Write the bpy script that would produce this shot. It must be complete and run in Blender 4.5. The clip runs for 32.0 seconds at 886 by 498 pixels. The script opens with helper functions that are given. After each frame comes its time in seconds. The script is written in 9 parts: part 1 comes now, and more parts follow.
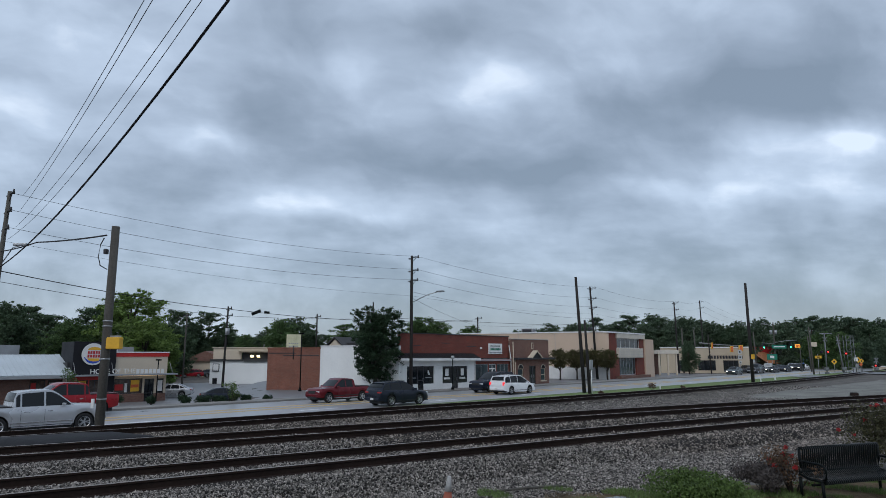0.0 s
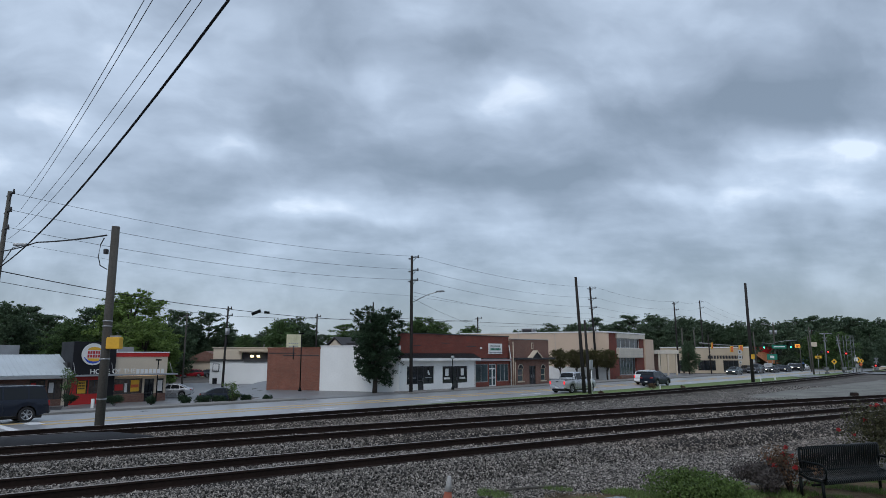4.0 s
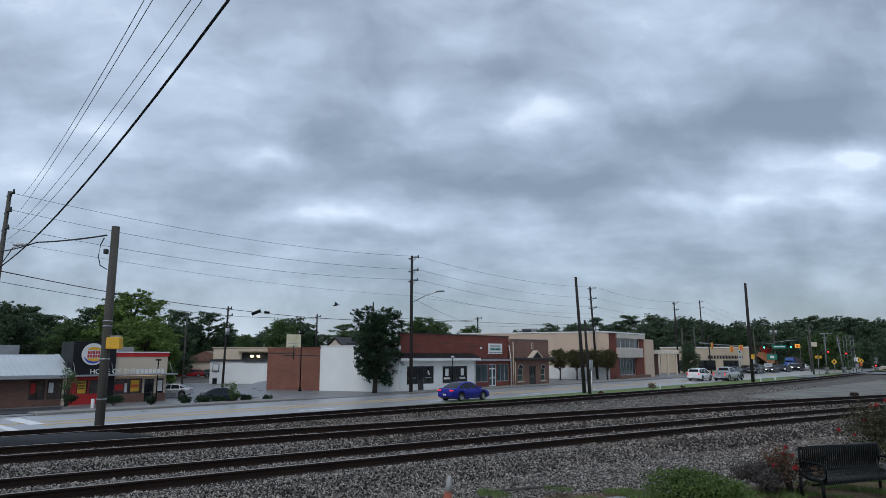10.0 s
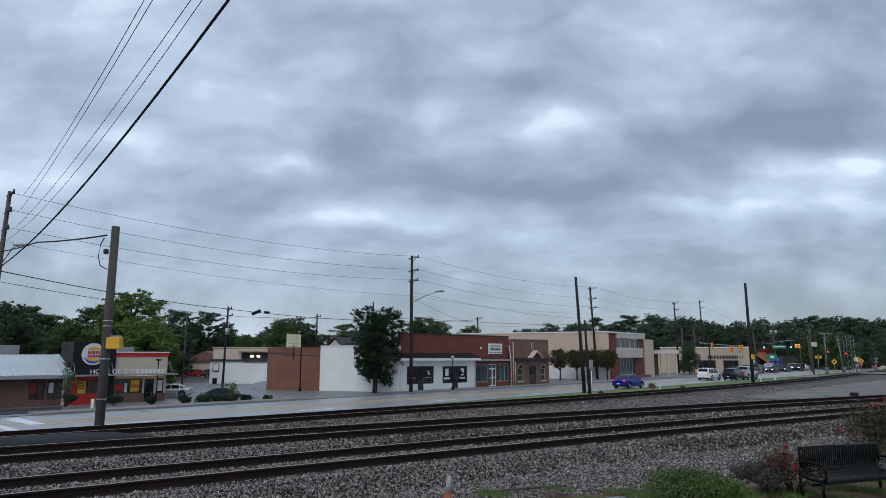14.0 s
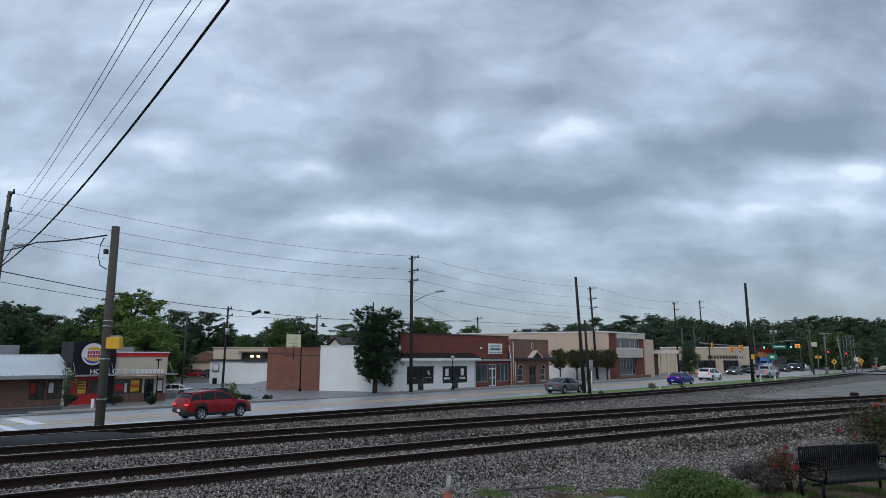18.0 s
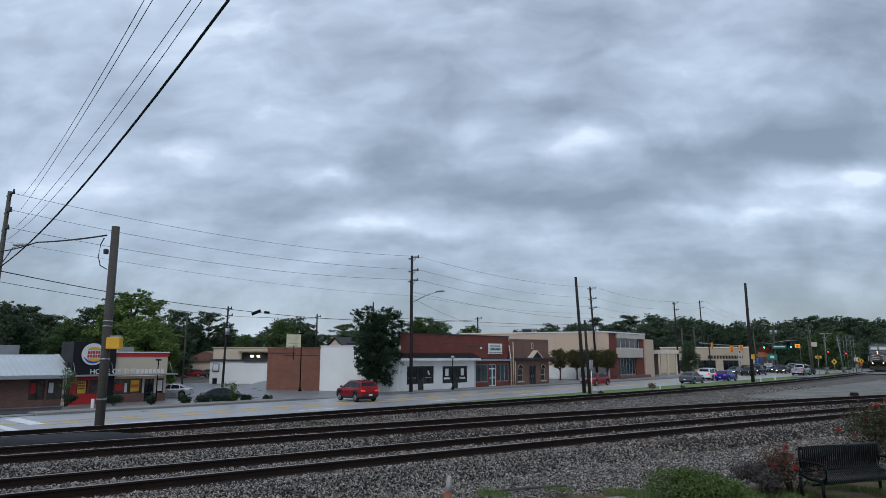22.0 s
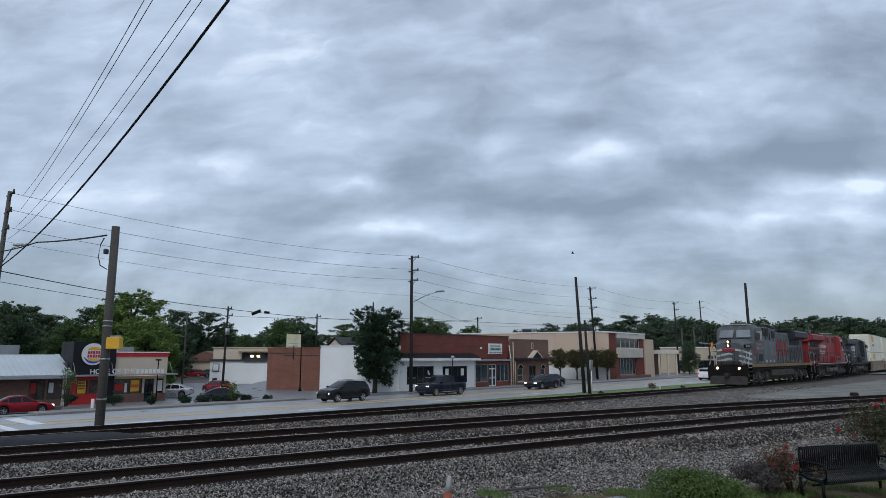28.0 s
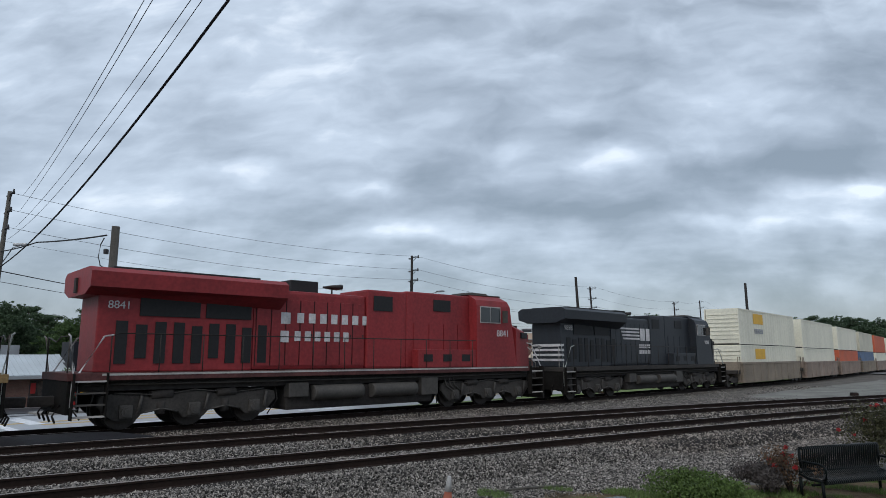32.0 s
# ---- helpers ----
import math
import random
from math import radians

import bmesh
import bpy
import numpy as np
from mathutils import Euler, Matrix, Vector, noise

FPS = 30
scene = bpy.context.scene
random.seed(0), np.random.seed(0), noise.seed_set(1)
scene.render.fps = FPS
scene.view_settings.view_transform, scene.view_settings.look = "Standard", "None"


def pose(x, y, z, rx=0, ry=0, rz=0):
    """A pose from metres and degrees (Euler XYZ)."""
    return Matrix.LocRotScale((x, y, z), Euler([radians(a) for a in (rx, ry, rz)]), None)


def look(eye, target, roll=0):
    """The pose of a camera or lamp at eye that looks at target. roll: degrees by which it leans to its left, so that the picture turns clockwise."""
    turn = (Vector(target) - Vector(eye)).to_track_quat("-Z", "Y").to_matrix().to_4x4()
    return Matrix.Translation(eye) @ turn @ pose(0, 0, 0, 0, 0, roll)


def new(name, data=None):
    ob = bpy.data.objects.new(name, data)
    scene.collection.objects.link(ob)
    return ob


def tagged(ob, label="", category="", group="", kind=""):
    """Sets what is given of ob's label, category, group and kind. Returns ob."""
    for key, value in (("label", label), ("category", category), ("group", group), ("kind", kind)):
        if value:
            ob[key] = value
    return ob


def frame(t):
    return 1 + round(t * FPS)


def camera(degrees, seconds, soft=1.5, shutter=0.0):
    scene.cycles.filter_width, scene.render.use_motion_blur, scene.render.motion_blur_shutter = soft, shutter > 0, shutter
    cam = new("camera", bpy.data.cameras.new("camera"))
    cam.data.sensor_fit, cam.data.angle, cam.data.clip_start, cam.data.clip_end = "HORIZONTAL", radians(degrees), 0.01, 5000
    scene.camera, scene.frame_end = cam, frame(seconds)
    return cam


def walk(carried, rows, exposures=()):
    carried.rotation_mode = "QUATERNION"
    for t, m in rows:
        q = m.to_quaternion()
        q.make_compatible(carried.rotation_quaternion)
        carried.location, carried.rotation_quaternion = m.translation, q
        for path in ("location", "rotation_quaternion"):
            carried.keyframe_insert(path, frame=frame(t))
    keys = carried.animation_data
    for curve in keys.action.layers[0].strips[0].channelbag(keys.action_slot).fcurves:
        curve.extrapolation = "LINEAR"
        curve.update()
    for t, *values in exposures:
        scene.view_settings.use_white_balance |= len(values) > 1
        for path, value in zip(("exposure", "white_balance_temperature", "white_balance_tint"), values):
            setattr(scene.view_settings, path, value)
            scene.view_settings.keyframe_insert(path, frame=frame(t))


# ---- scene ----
# ---------------- camera ----------------
cam = camera(68.1, 32.0, soft=0.6)
EYE = pose(0, 0, 3.55, 99.25, 0, 0)
walk(cam, [(0, EYE), (32, EYE)], [(0, 0.02, 6500, 10), (28, 0.04, 6500, 10), (30.5, 0.07, 6550, 10), (32, 0.14, 6850, 10)])

# ---------------- world, sun ----------------
world = bpy.data.worlds.new("overcast")
scene.world = world
world.use_nodes = True
wn = world.node_tree.nodes
sky = wn.new("ShaderNodeTexSky")
sky.sky_type, sky.sun_disc = "NISHITA", False
sky.sun_elevation, sky.sun_rotation = radians(48), radians(200)
wn["Background"].inputs["Strength"].default_value = 0.10
world.node_tree.links.new(sky.outputs["Color"], wn["Background"].inputs["Color"])
sun = new("sun", bpy.data.lights.new("sun", "SUN"))
sun.data.energy, sun.data.angle, sun.data.color = 4.6, radians(40), (0.98, 0.985, 1.0)
sun.matrix_basis = look((0, 0, 50), (18, 50, 0))

# street frame: s runs along the road, m away from the camera
STREET = pose(0, 0, 0, 0, 0, 47)
CS, SN = math.cos(radians(47)), math.sin(radians(47))


def st(s, m, z=0.0):
    return Vector((CS * s - SN * m, SN * s + CS * m, z))


def at(s, m, z=0.0, turn=0.0):
    return Matrix.Translation(st(s, m, z)) @ pose(0, 0, 0, 0, 0, 47 + turn)


# ---------------- materials ----------------
def mat(name, color, rough=0.7, metal=0.0, var=0.25, scale=6.0, bump=0.15, fine=60.0, spec=0.4, coat=0.0, per=0.0, streak=0.0):
    """A surface with two scales of colour variation, wear and relief in real-world size."""
    m = bpy.data.materials.new(name)
    m.use_nodes = True
    nt = m.node_tree
    b = nt.nodes["Principled BSDF"]
    co = nt.nodes.new("ShaderNodeTexCoord")
    vec = co.outputs["Object"]
    n1 = nt.nodes.new("ShaderNodeTexNoise")
    n1.inputs["Scale"].default_value, n1.inputs["Detail"].default_value = scale * 0.2, 5
    n2 = nt.nodes.new("ShaderNodeTexNoise")
    n2.inputs["Scale"].default_value, n2.inputs["Detail"].default_value = fine * 0.2, 3
    nt.links.new(vec, n2.inputs["Vector"])
    if streak:
        mp = nt.nodes.new("ShaderNodeMapping")
        mp.inputs["Scale"].default_value = (1, 1, streak)
        nt.links.new(vec, mp.inputs["Vector"])
        nt.links.new(mp.outputs[0], n1.inputs["Vector"])
    else:
        nt.links.new(vec, n1.inputs["Vector"])
    add = nt.nodes.new("ShaderNodeMath")
    add.operation = "MULTIPLY_ADD"
    nt.links.new(n1.outputs["Fac"], add.inputs[0])
    add.inputs[1].default_value = 1.5
    nt.links.new(n2.outputs["Fac"], add.inputs[2])
    rmp = nt.nodes.new("ShaderNodeMapRange")
    rmp.inputs["From Min"].default_value, rmp.inputs["From Max"].default_value = 0.8, 1.7
    rmp.inputs["To Min"].default_value, rmp.inputs["To Max"].default_value = 1 - var, 1 + var
    nt.links.new(add.outputs[0], rmp.inputs["Value"])
    val = rmp.outputs[0]
    if per:
        oi = nt.nodes.new("ShaderNodeObjectInfo")
        pr = nt.nodes.new("ShaderNodeMapRange")
        pr.inputs["To Min"].default_value, pr.inputs["To Max"].default_value = 1 - per, 1 + per
        nt.links.new(oi.outputs["Random"], pr.inputs["Value"])
        mm = nt.nodes.new("ShaderNodeMath")
        mm.operation = "MULTIPLY"
        nt.links.new(val, mm.inputs[0])
        nt.links.new(pr.outputs[0], mm.inputs[1])
        val = mm.outputs[0]
    mix = nt.nodes.new("ShaderNodeVectorMath")
    mix.operation = "SCALE"
    mix.inputs[0].default_value = color
    nt.links.new(val, mix.inputs["Scale"])
    nt.links.new(mix.outputs[0], b.inputs["Base Color"])
    rr = nt.nodes.new("ShaderNodeMapRange")
    rr.inputs["To Min"].default_value, rr.inputs["To Max"].default_value = max(0.02, rough - 0.12), min(1, rough + 0.12)
    nt.links.new(n1.outputs["Fac"], rr.inputs["Value"])
    nt.links.new(rr.outputs[0], b.inputs["Roughness"])
    b.inputs["Metallic"].default_value = metal
    b.inputs["Specular IOR Level"].default_value = spec
    b.inputs["Coat Weight"].default_value = coat
    b.inputs["Coat Roughness"].default_value = 0.08
    if bump:
        bp = nt.nodes.new("ShaderNodeBump")
        bp.inputs["Strength"].default_value, bp.inputs["Distance"].default_value = bump, 0.03
        nt.links.new(n2.outputs["Fac"], bp.inputs["Height"])
        nt.links.new(bp.outputs[0], b.inputs["Normal"])
    return m


def island(m, spread, lo=None, hi=None, power=1.0):
    """Lets each loose piece of a joined mesh take its own tone."""
    nt = m.node_tree
    b = nt.nodes["Principled BSDF"]
    src = b.inputs["Base Color"].links[0].from_socket
    ge = nt.nodes.new("ShaderNodeNewGeometry")
    pr = nt.nodes.new("ShaderNodeMapRange")
    pr.inputs["To Min"].default_value, pr.inputs["To Max"].default_value = (1 - spread, 1 + spread) if lo is None else (lo, hi)
    pw = nt.nodes.new("ShaderNodeMath")
    pw.operation = "POWER"
    pw.inputs[1].default_value = power
    nt.links.new(ge.outputs["Random Per Island"], pw.inputs[0])
    nt.links.new(pw.outputs[0], pr.inputs["Value"])
    sc = nt.nodes.new("ShaderNodeVectorMath")
    sc.operation = "SCALE"
    nt.links.new(src, sc.inputs[0])
    nt.links.new(pr.outputs[0], sc.inputs["Scale"])
    nt.links.new(sc.outputs[0], b.inputs["Base Color"])
    return m


def brick_mat(name, c1, c2, mortar, scale=1.0):
    m = mat(name, c1, 0.9, var=0.22, scale=4, fine=60, bump=0.2)
    nt = m.node_tree
    b = nt.nodes["Principled BSDF"]
    src = b.inputs["Base Color"].links[0].from_node
    co = nt.nodes.new("ShaderNodeTexCoord")
    sp = nt.nodes.new("ShaderNodeSeparateXYZ")
    nt.links.new(co.outputs["Object"], sp.inputs[0])
    ad = nt.nodes.new("ShaderNodeMath")
    nt.links.new(sp.outputs[0], ad.inputs[0])
    nt.links.new(sp.outputs[1], ad.inputs[1])
    cb = nt.nodes.new("ShaderNodeCombineXYZ")
    nt.links.new(ad.outputs[0], cb.inputs[0])
    nt.links.new(sp.outputs[2], cb.inputs[1])
    br = nt.nodes.new("ShaderNodeTexBrick")
    br.inputs["Color1"].default_value, br.inputs["Color2"].default_value, br.inputs["Mortar"].default_value = (*c1, 1), (*c2, 1), (*mortar, 1)
    br.inputs["Scale"].default_value = scale
    br.inputs["Brick Width"].default_value, br.inputs["Row Height"].default_value, br.inputs["Mortar Size"].default_value = 0.215, 0.075, 0.006
    nt.links.new(cb.outputs[0], br.inputs["Vector"])
    nt.links.new(br.outputs["Color"], src.inputs[0])
    return m


def glow(name, color, strength):
    m = bpy.data.materials.new(name)
    m.use_nodes = True
    b = m.node_tree.nodes["Principled BSDF"]
    b.inputs["Base Color"].default_value = (*color, 1)
    b.inputs["Emission Color"].default_value = (*color, 1)
    b.inputs["Emission Strength"].default_value = strength
    return m


ASPHALT = mat("asphalt", (0.30, 0.305, 0.315), 0.33, var=0.16, scale=2.0, fine=160, bump=0.1, spec=0.5)
LOT = mat("lot_asphalt", (0.165, 0.165, 0.168), 0.45, var=0.25, scale=2.5, fine=120)
MATTING = mat("crossing_rubber", (0.010, 0.010, 0.012), 0.75, spec=0.25, var=0.3, scale=8, fine=90)
CONCRETE = mat("concrete", (0.21, 0.20, 0.185), 0.85, var=0.2, scale=3, fine=90)
WHITE_LINE = mat("road_paint_white", (0.72, 0.73, 0.74), 0.6, var=0.2, scale=14, fine=140)
YELLOW_LINE = mat("road_paint_yellow", (0.52, 0.38, 0.19), 0.6, var=0.25, scale=14, fine=140)
GRASS = mat("grass", (0.12, 0.17, 0.05), 0.9, var=0.4, scale=3, fine=60, bump=0.5)
BLADES = island(mat("grass_blades", (0.10, 0.155, 0.045), 0.8, var=0.3, scale=3, fine=40), 0.35)
EARTH = mat("earth_gravel", (0.12, 0.11, 0.10), 0.95, spec=0.1, var=0.5, scale=5, fine=60, bump=0.9)
PALE_GRAVEL = mat("pale_fine_gravel", (0.19, 0.187, 0.168), 0.95, spec=0.1, var=0.4, scale=3, fine=110, bump=0.35)
# bed coloured near black, as the shade in the gaps between loose stones
BALLAST_GAP_SHADE = mat("ballast_bed", (0.022, 0.019, 0.017), 0.95, spec=0.2, var=0.5, scale=8, fine=260, bump=1.0)
BROWN_BALLAST = mat("brown_ballast", (0.062, 0.052, 0.044), 0.95, spec=0.2, var=0.6, scale=7, fine=70, bump=1.0)
STONE = island(mat("ballast_stone", (0.155, 0.142, 0.129), 0.9, spec=0.2, var=0.35, scale=10, fine=150, bump=0.3), 0.0, 0.12, 2.8, 2.0)
STONE_BROWN = island(mat("brown_ballast_stone", (0.155, 0.136, 0.120), 0.9, spec=0.2, var=0.4, scale=4, fine=120, bump=0.3), 0.0, 0.22, 2.6, 1.8)
RAIL_SIDE = mat("rusty_rail", (0.021, 0.0135, 0.011), 0.8, spec=0.15, var=0.35, scale=10, fine=90, bump=0.3)
RAIL_TOP = mat("worn_rail_head", (0.27, 0.235, 0.21), 0.5, metal=0.4, var=0.2, scale=6, fine=80, bump=0.05)
TIE = mat("creosoted_tie", (0.028, 0.022, 0.019), 0.9, spec=0.2, var=0.35, scale=12, fine=90, bump=0.5, per=0.3)
WOOD_POLE = mat("weathered_pole", (0.082, 0.076, 0.066), 0.9, var=0.35, scale=10, fine=80, bump=0.5, streak=0.08)
DARK_POLE = mat("dark_creosote_pole", (0.022, 0.019, 0.018), 0.9, var=0.35, scale=10, fine=80, bump=0.4, streak=0.08)
STEEL = mat("galvanised_steel", (0.36, 0.37, 0.38), 0.5, metal=0.7, var=0.15, scale=6)
BLACK_METAL = mat("black_metal", (0.003, 0.005, 0.005), 0.4, var=0.2, scale=8, spec=0.12)
WIRE = mat("wire", (0.012, 0.012, 0.013), 0.7, var=0.1)
RED_BRICK = brick_mat("red_brick_wall", (0.21, 0.052, 0.036), (0.145, 0.038, 0.028), (0.13, 0.075, 0.06))
BROWN_BRICK = brick_mat("brown_brick_wall", (0.20, 0.10, 0.075), (0.14, 0.072, 0.056), (0.2, 0.15, 0.125))
RUST_BRICK = brick_mat("rust_brick_wall", (0.22, 0.085, 0.055), (0.16, 0.06, 0.042), (0.2, 0.13, 0.1))
WHITE_WALL = mat("white_painted_wall", (0.74, 0.75, 0.74), 0.8, var=0.07, scale=2.0, fine=30, bump=0.12)
PEACH_WALL = mat("peach_stucco", (0.56, 0.43, 0.33), 0.9, var=0.09, scale=1.5, fine=60)
TAN_WALL = mat("tan_stucco", (0.48, 0.40, 0.30), 0.9, var=0.12, scale=2, fine=60)
CREAM = mat("cream_stucco", (0.55, 0.47, 0.37), 0.85, var=0.1, scale=2, fine=60)
ROOF_DARK = mat("dark_roofing", (0.05, 0.05, 0.052), 0.85, var=0.3, scale=4)
METAL_ROOF = mat("pale_metal_roof", (0.52, 0.56, 0.58), 0.45, metal=0.3, var=0.12, scale=3)
BLACK_ROOF = mat("black_ribbed_metal", (0.03, 0.031, 0.034), 0.45, metal=0.3, var=0.2, scale=6)
BLACK_PANEL = mat("black_panel", (0.010, 0.010, 0.013), 0.5, spec=0.25, var=0.2, scale=4)
RED_PANEL = mat("red_panel", (0.46, 0.022, 0.02), 0.5, var=0.15, scale=4)
RED_PAINT = mat("red_paint", (0.42, 0.025, 0.028), 0.6, var=0.1, scale=6)
DARK_GLASS = mat("dark_window_glass", (0.012, 0.015, 0.018), 0.06, var=0.3, scale=2, bump=0.0, spec=0.7)
TEAL_GLASS = mat("shop_window_glass", (0.035, 0.055, 0.062), 0.07, var=0.6, scale=3, bump=0.0, spec=0.7)
WHITE_TRIM = mat("white_trim", (0.70, 0.70, 0.69), 0.6, var=0.08, scale=8)
GREY_TRIM = mat("grey_trim", (0.30, 0.31, 0.32), 0.6, var=0.1, scale=8)
DARK_TRIM = mat("dark_trim", (0.03, 0.03, 0.034), 0.55, var=0.2, scale=8)
YELLOW_PANEL = mat("yellow_panel", (0.72, 0.40, 0.035), 0.55, var=0.1, scale=8)
ORANGE = mat("orange_plastic", (0.62, 0.13, 0.045), 0.6, var=0.2, scale=12)
BLUE_PANEL = mat("blue_panel", (0.02, 0.07, 0.42), 0.5, var=0.1, scale=8)
GREEN_PANEL = mat("green_sign", (0.015, 0.17, 0.11), 0.5, var=0.1, scale=8)
BARK = mat("bark", (0.06, 0.048, 0.04), 0.95, var=0.35, scale=14, fine=90, bump=0.6, streak=0.2)
LAMP_WARM = glow("lit_headlight", (1.0, 0.60, 0.28), 11.0)
LAMP_RED = glow("lit_red_lamp", (1.0, 0.05, 0.04), 1.3)
LAMP_GREEN = glow("lit_green_lamp", (0.05, 0.9, 0.45), 4.0)
LAMP_AMBER = glow("lit_amber_sign", (1.0, 0.42, 0.05), 0.6)
TAIL_GLOW = glow("lit_tail_lamp", (0.9, 0.03, 0.035), 0.7)
HEAD_GLOW = glow("lit_car_headlamp", (1.0, 0.93, 0.80), 1.9)


def leaf_mat(name, color, spread=0.45):
    """Leaf cards with a tone of their own that let some light through."""
    m = island(mat(name, color, 0.6, var=0.35, scale=1.5, fine=20, bump=0, spec=0.2), spread)
    nt = m.node_tree
    b = nt.nodes["Principled BSDF"]
    tr = nt.nodes.new("ShaderNodeBsdfTranslucent")
    nt.links.new(b.inputs["Base Color"].links[0].from_socket, tr.inputs["Color"])
    mx = nt.nodes.new("ShaderNodeMixShader")
    mx.inputs[0].default_value = 0.42
    nt.links.new(b.outputs[0], mx.inputs[1])
    nt.links.new(tr.outputs[0], mx.inputs[2])
    nt.links.new(mx.outputs[0], nt.nodes["Material Output"].inputs["Surface"])
    return m


LEAF_DARK = leaf_mat("leaves_dark", (0.080, 0.120, 0.068))
LEAF_DEEP = leaf_mat("leaves_deep_green", (0.034, 0.062, 0.032))
# distance haze is put into this leaf colour: paler and bluer than leaves_dark
LEAF_FAR_HAZE = leaf_mat("leaves_far_woods", (0.105, 0.150, 0.092))
LEAF_MID = leaf_mat("leaves_mid", (0.100, 0.160, 0.062))
LEAF_LIGHT = leaf_mat("leaves_light", (0.145, 0.215, 0.06))
LEAF_BUSH = leaf_mat("leaves_shrub", (0.098, 0.150, 0.042))
LEAF_RUSSET = leaf_mat("leaves_russet", (0.105, 0.100, 0.046))
LEAF_DUSK = leaf_mat("leaves_dark_rose", (0.074, 0.072, 0.038))
LEAF_PURPLE = leaf_mat("leaves_purple", (0.098, 0.084, 0.078))
LEAF_ROSE = leaf_mat("leaves_rose", (0.135, 0.085, 0.055))
PETAL = leaf_mat("rose_petals", (0.44, 0.05, 0.05), 0.25)


# ---------------- mesh helpers ----------------
def part(name, bm, material, parent=None, label="", smooth=False, m=None):
    """Links a bmesh as one mesh object, under a thing if one is given."""
    me = bpy.data.meshes.new(name)
    bm.to_mesh(me)
    bm.free()
    for mm in (material if isinstance(material, (list, tuple)) else [material]):
        me.materials.append(mm)
    if smooth:
        me.polygons.foreach_set("use_smooth", [True] * len(me.polygons))
    ob = new(name, me)
    if parent:
        ob.parent = parent
    if m is not None:
        ob.matrix_basis = m
    if label:
        ob["label"] = label
    return ob


def share(name, ob, parent, m):
    """One more object on the mesh of ob."""
    o = new(name, ob.data)
    o.parent = parent
    o.matrix_basis = m
    return o


def thing(name, m, label, category, group="", kind=""):
    e = new(name)
    e.empty_display_size = 0.3
    e.matrix_basis = m
    return tagged(e, label, category, group, kind)


def box(bm, x0, x1, y0, y1, z0, z1, mi=0, bevel=0.0):
    r = bmesh.ops.create_cube(bm, size=1.0)
    vs = r["verts"]
    for v in vs:
        v.co = Vector((x0 + (v.co.x + 0.5) * (x1 - x0), y0 + (v.co.y + 0.5) * (y1 - y0), z0 + (v.co.z + 0.5) * (z1 - z0)))
    fs = {f for v in vs for f in v.link_faces}
    for f in fs:
        f.material_index = mi
    if bevel:
        es = list({e for v in vs for e in v.link_edges})
        bmesh.ops.bevel(bm, geom=es, offset=bevel, segments=2, affect="EDGES", profile=0.6)
    return vs


def bx(x0, x1, y0, y1, z0, z1, bevel=0.0):
    bm = bmesh.new()
    box(bm, x0, x1, y0, y1, z0, z1, 0, bevel)
    return bm


def tube(bm, pts, r0, r1=None, n=8, mi=0, cap=True):
    """A tapered round bar along points."""
    r1 = r0 if r1 is None else r1
    pts = [Vector(q) for q in pts]
    rings = []
    for i, q in enumerate(pts):
        d = (pts[min(i + 1, len(pts) - 1)] - pts[max(i - 1, 0)]).normalized()
        a = d.orthogonal().normalized() if abs(d.z) < 0.99 else Vector((1, 0, 0))
        if abs(d.z) < 0.9:
            a = d.cross(Vector((0, 0, 1))).normalized()
        b = d.cross(a)
        r = r0 + (r1 - r0) * i / max(1, len(pts) - 1)
        rings.append([bm.verts.new(q + (a * math.cos(k * math.tau / n) + b * math.sin(k * math.tau / n)) * r) for k in range(n)])
    for p, q in zip(rings, rings[1:]):
        for k in range(n):
            f = bm.faces.new((p[k], p[(k + 1) % n], q[(k + 1) % n], q[k]))
            f.material_index = mi
            f.smooth = True
    if cap and n > 2:
        bm.faces.new(rings[0][::-1]).material_index = mi
        bm.faces.new(rings[-1]).material_index = mi
    return bm


def rod(pts, r0, r1=None, n=8):
    return tube(bmesh.new(), pts, r0, r1, n)


def prism(bm, poly, z0, z1, mi=0):
    """An upright prism over a ground outline; z may be numbers or lists."""
    n = len(poly)
    lo = [bm.verts.new((*p[:2], z0[i] if isinstance(z0, list) else z0)) for i, p in enumerate(poly)]
    hi = [bm.verts.new((*p[:2], z1[i] if isinstance(z1, list) else z1)) for i, p in enumerate(poly)]
    fs = [bm.faces.new(lo[::-1]), bm.faces.new(hi)]
    for i in range(n):
        fs.append(bm.faces.new((lo[i], lo[(i + 1) % n], hi[(i + 1) % n], hi[i])))
    for f in fs:
        f.material_index = mi
    bmesh.ops.recalc_face_normals(bm, faces=fs)
    return fs


def profile(bm, pts, y0, y1, mi=0, bevel=0.0):
    """A side outline in x, z carried from y0 to y1."""
    a = [bm.verts.new((x, y0, z)) for x, z in pts]
    b = [bm.verts.new((x, y1, z)) for x, z in pts]
    fs = [bm.faces.new(a), bm.faces.new(b[::-1])]
    n = len(pts)
    for i in range(n):
        fs.append(bm.faces.new((a[i], b[i], b[(i + 1) % n], a[(i + 1) % n])))
    for f in fs:
        f.material_index = mi
    bmesh.ops.recalc_face_normals(bm, faces=fs)
    if bevel:
        es = list({e for v in a + b for e in v.link_edges})
        bmesh.ops.bevel(bm, geom=es, offset=bevel, segments=2, affect="EDGES")
    return fs


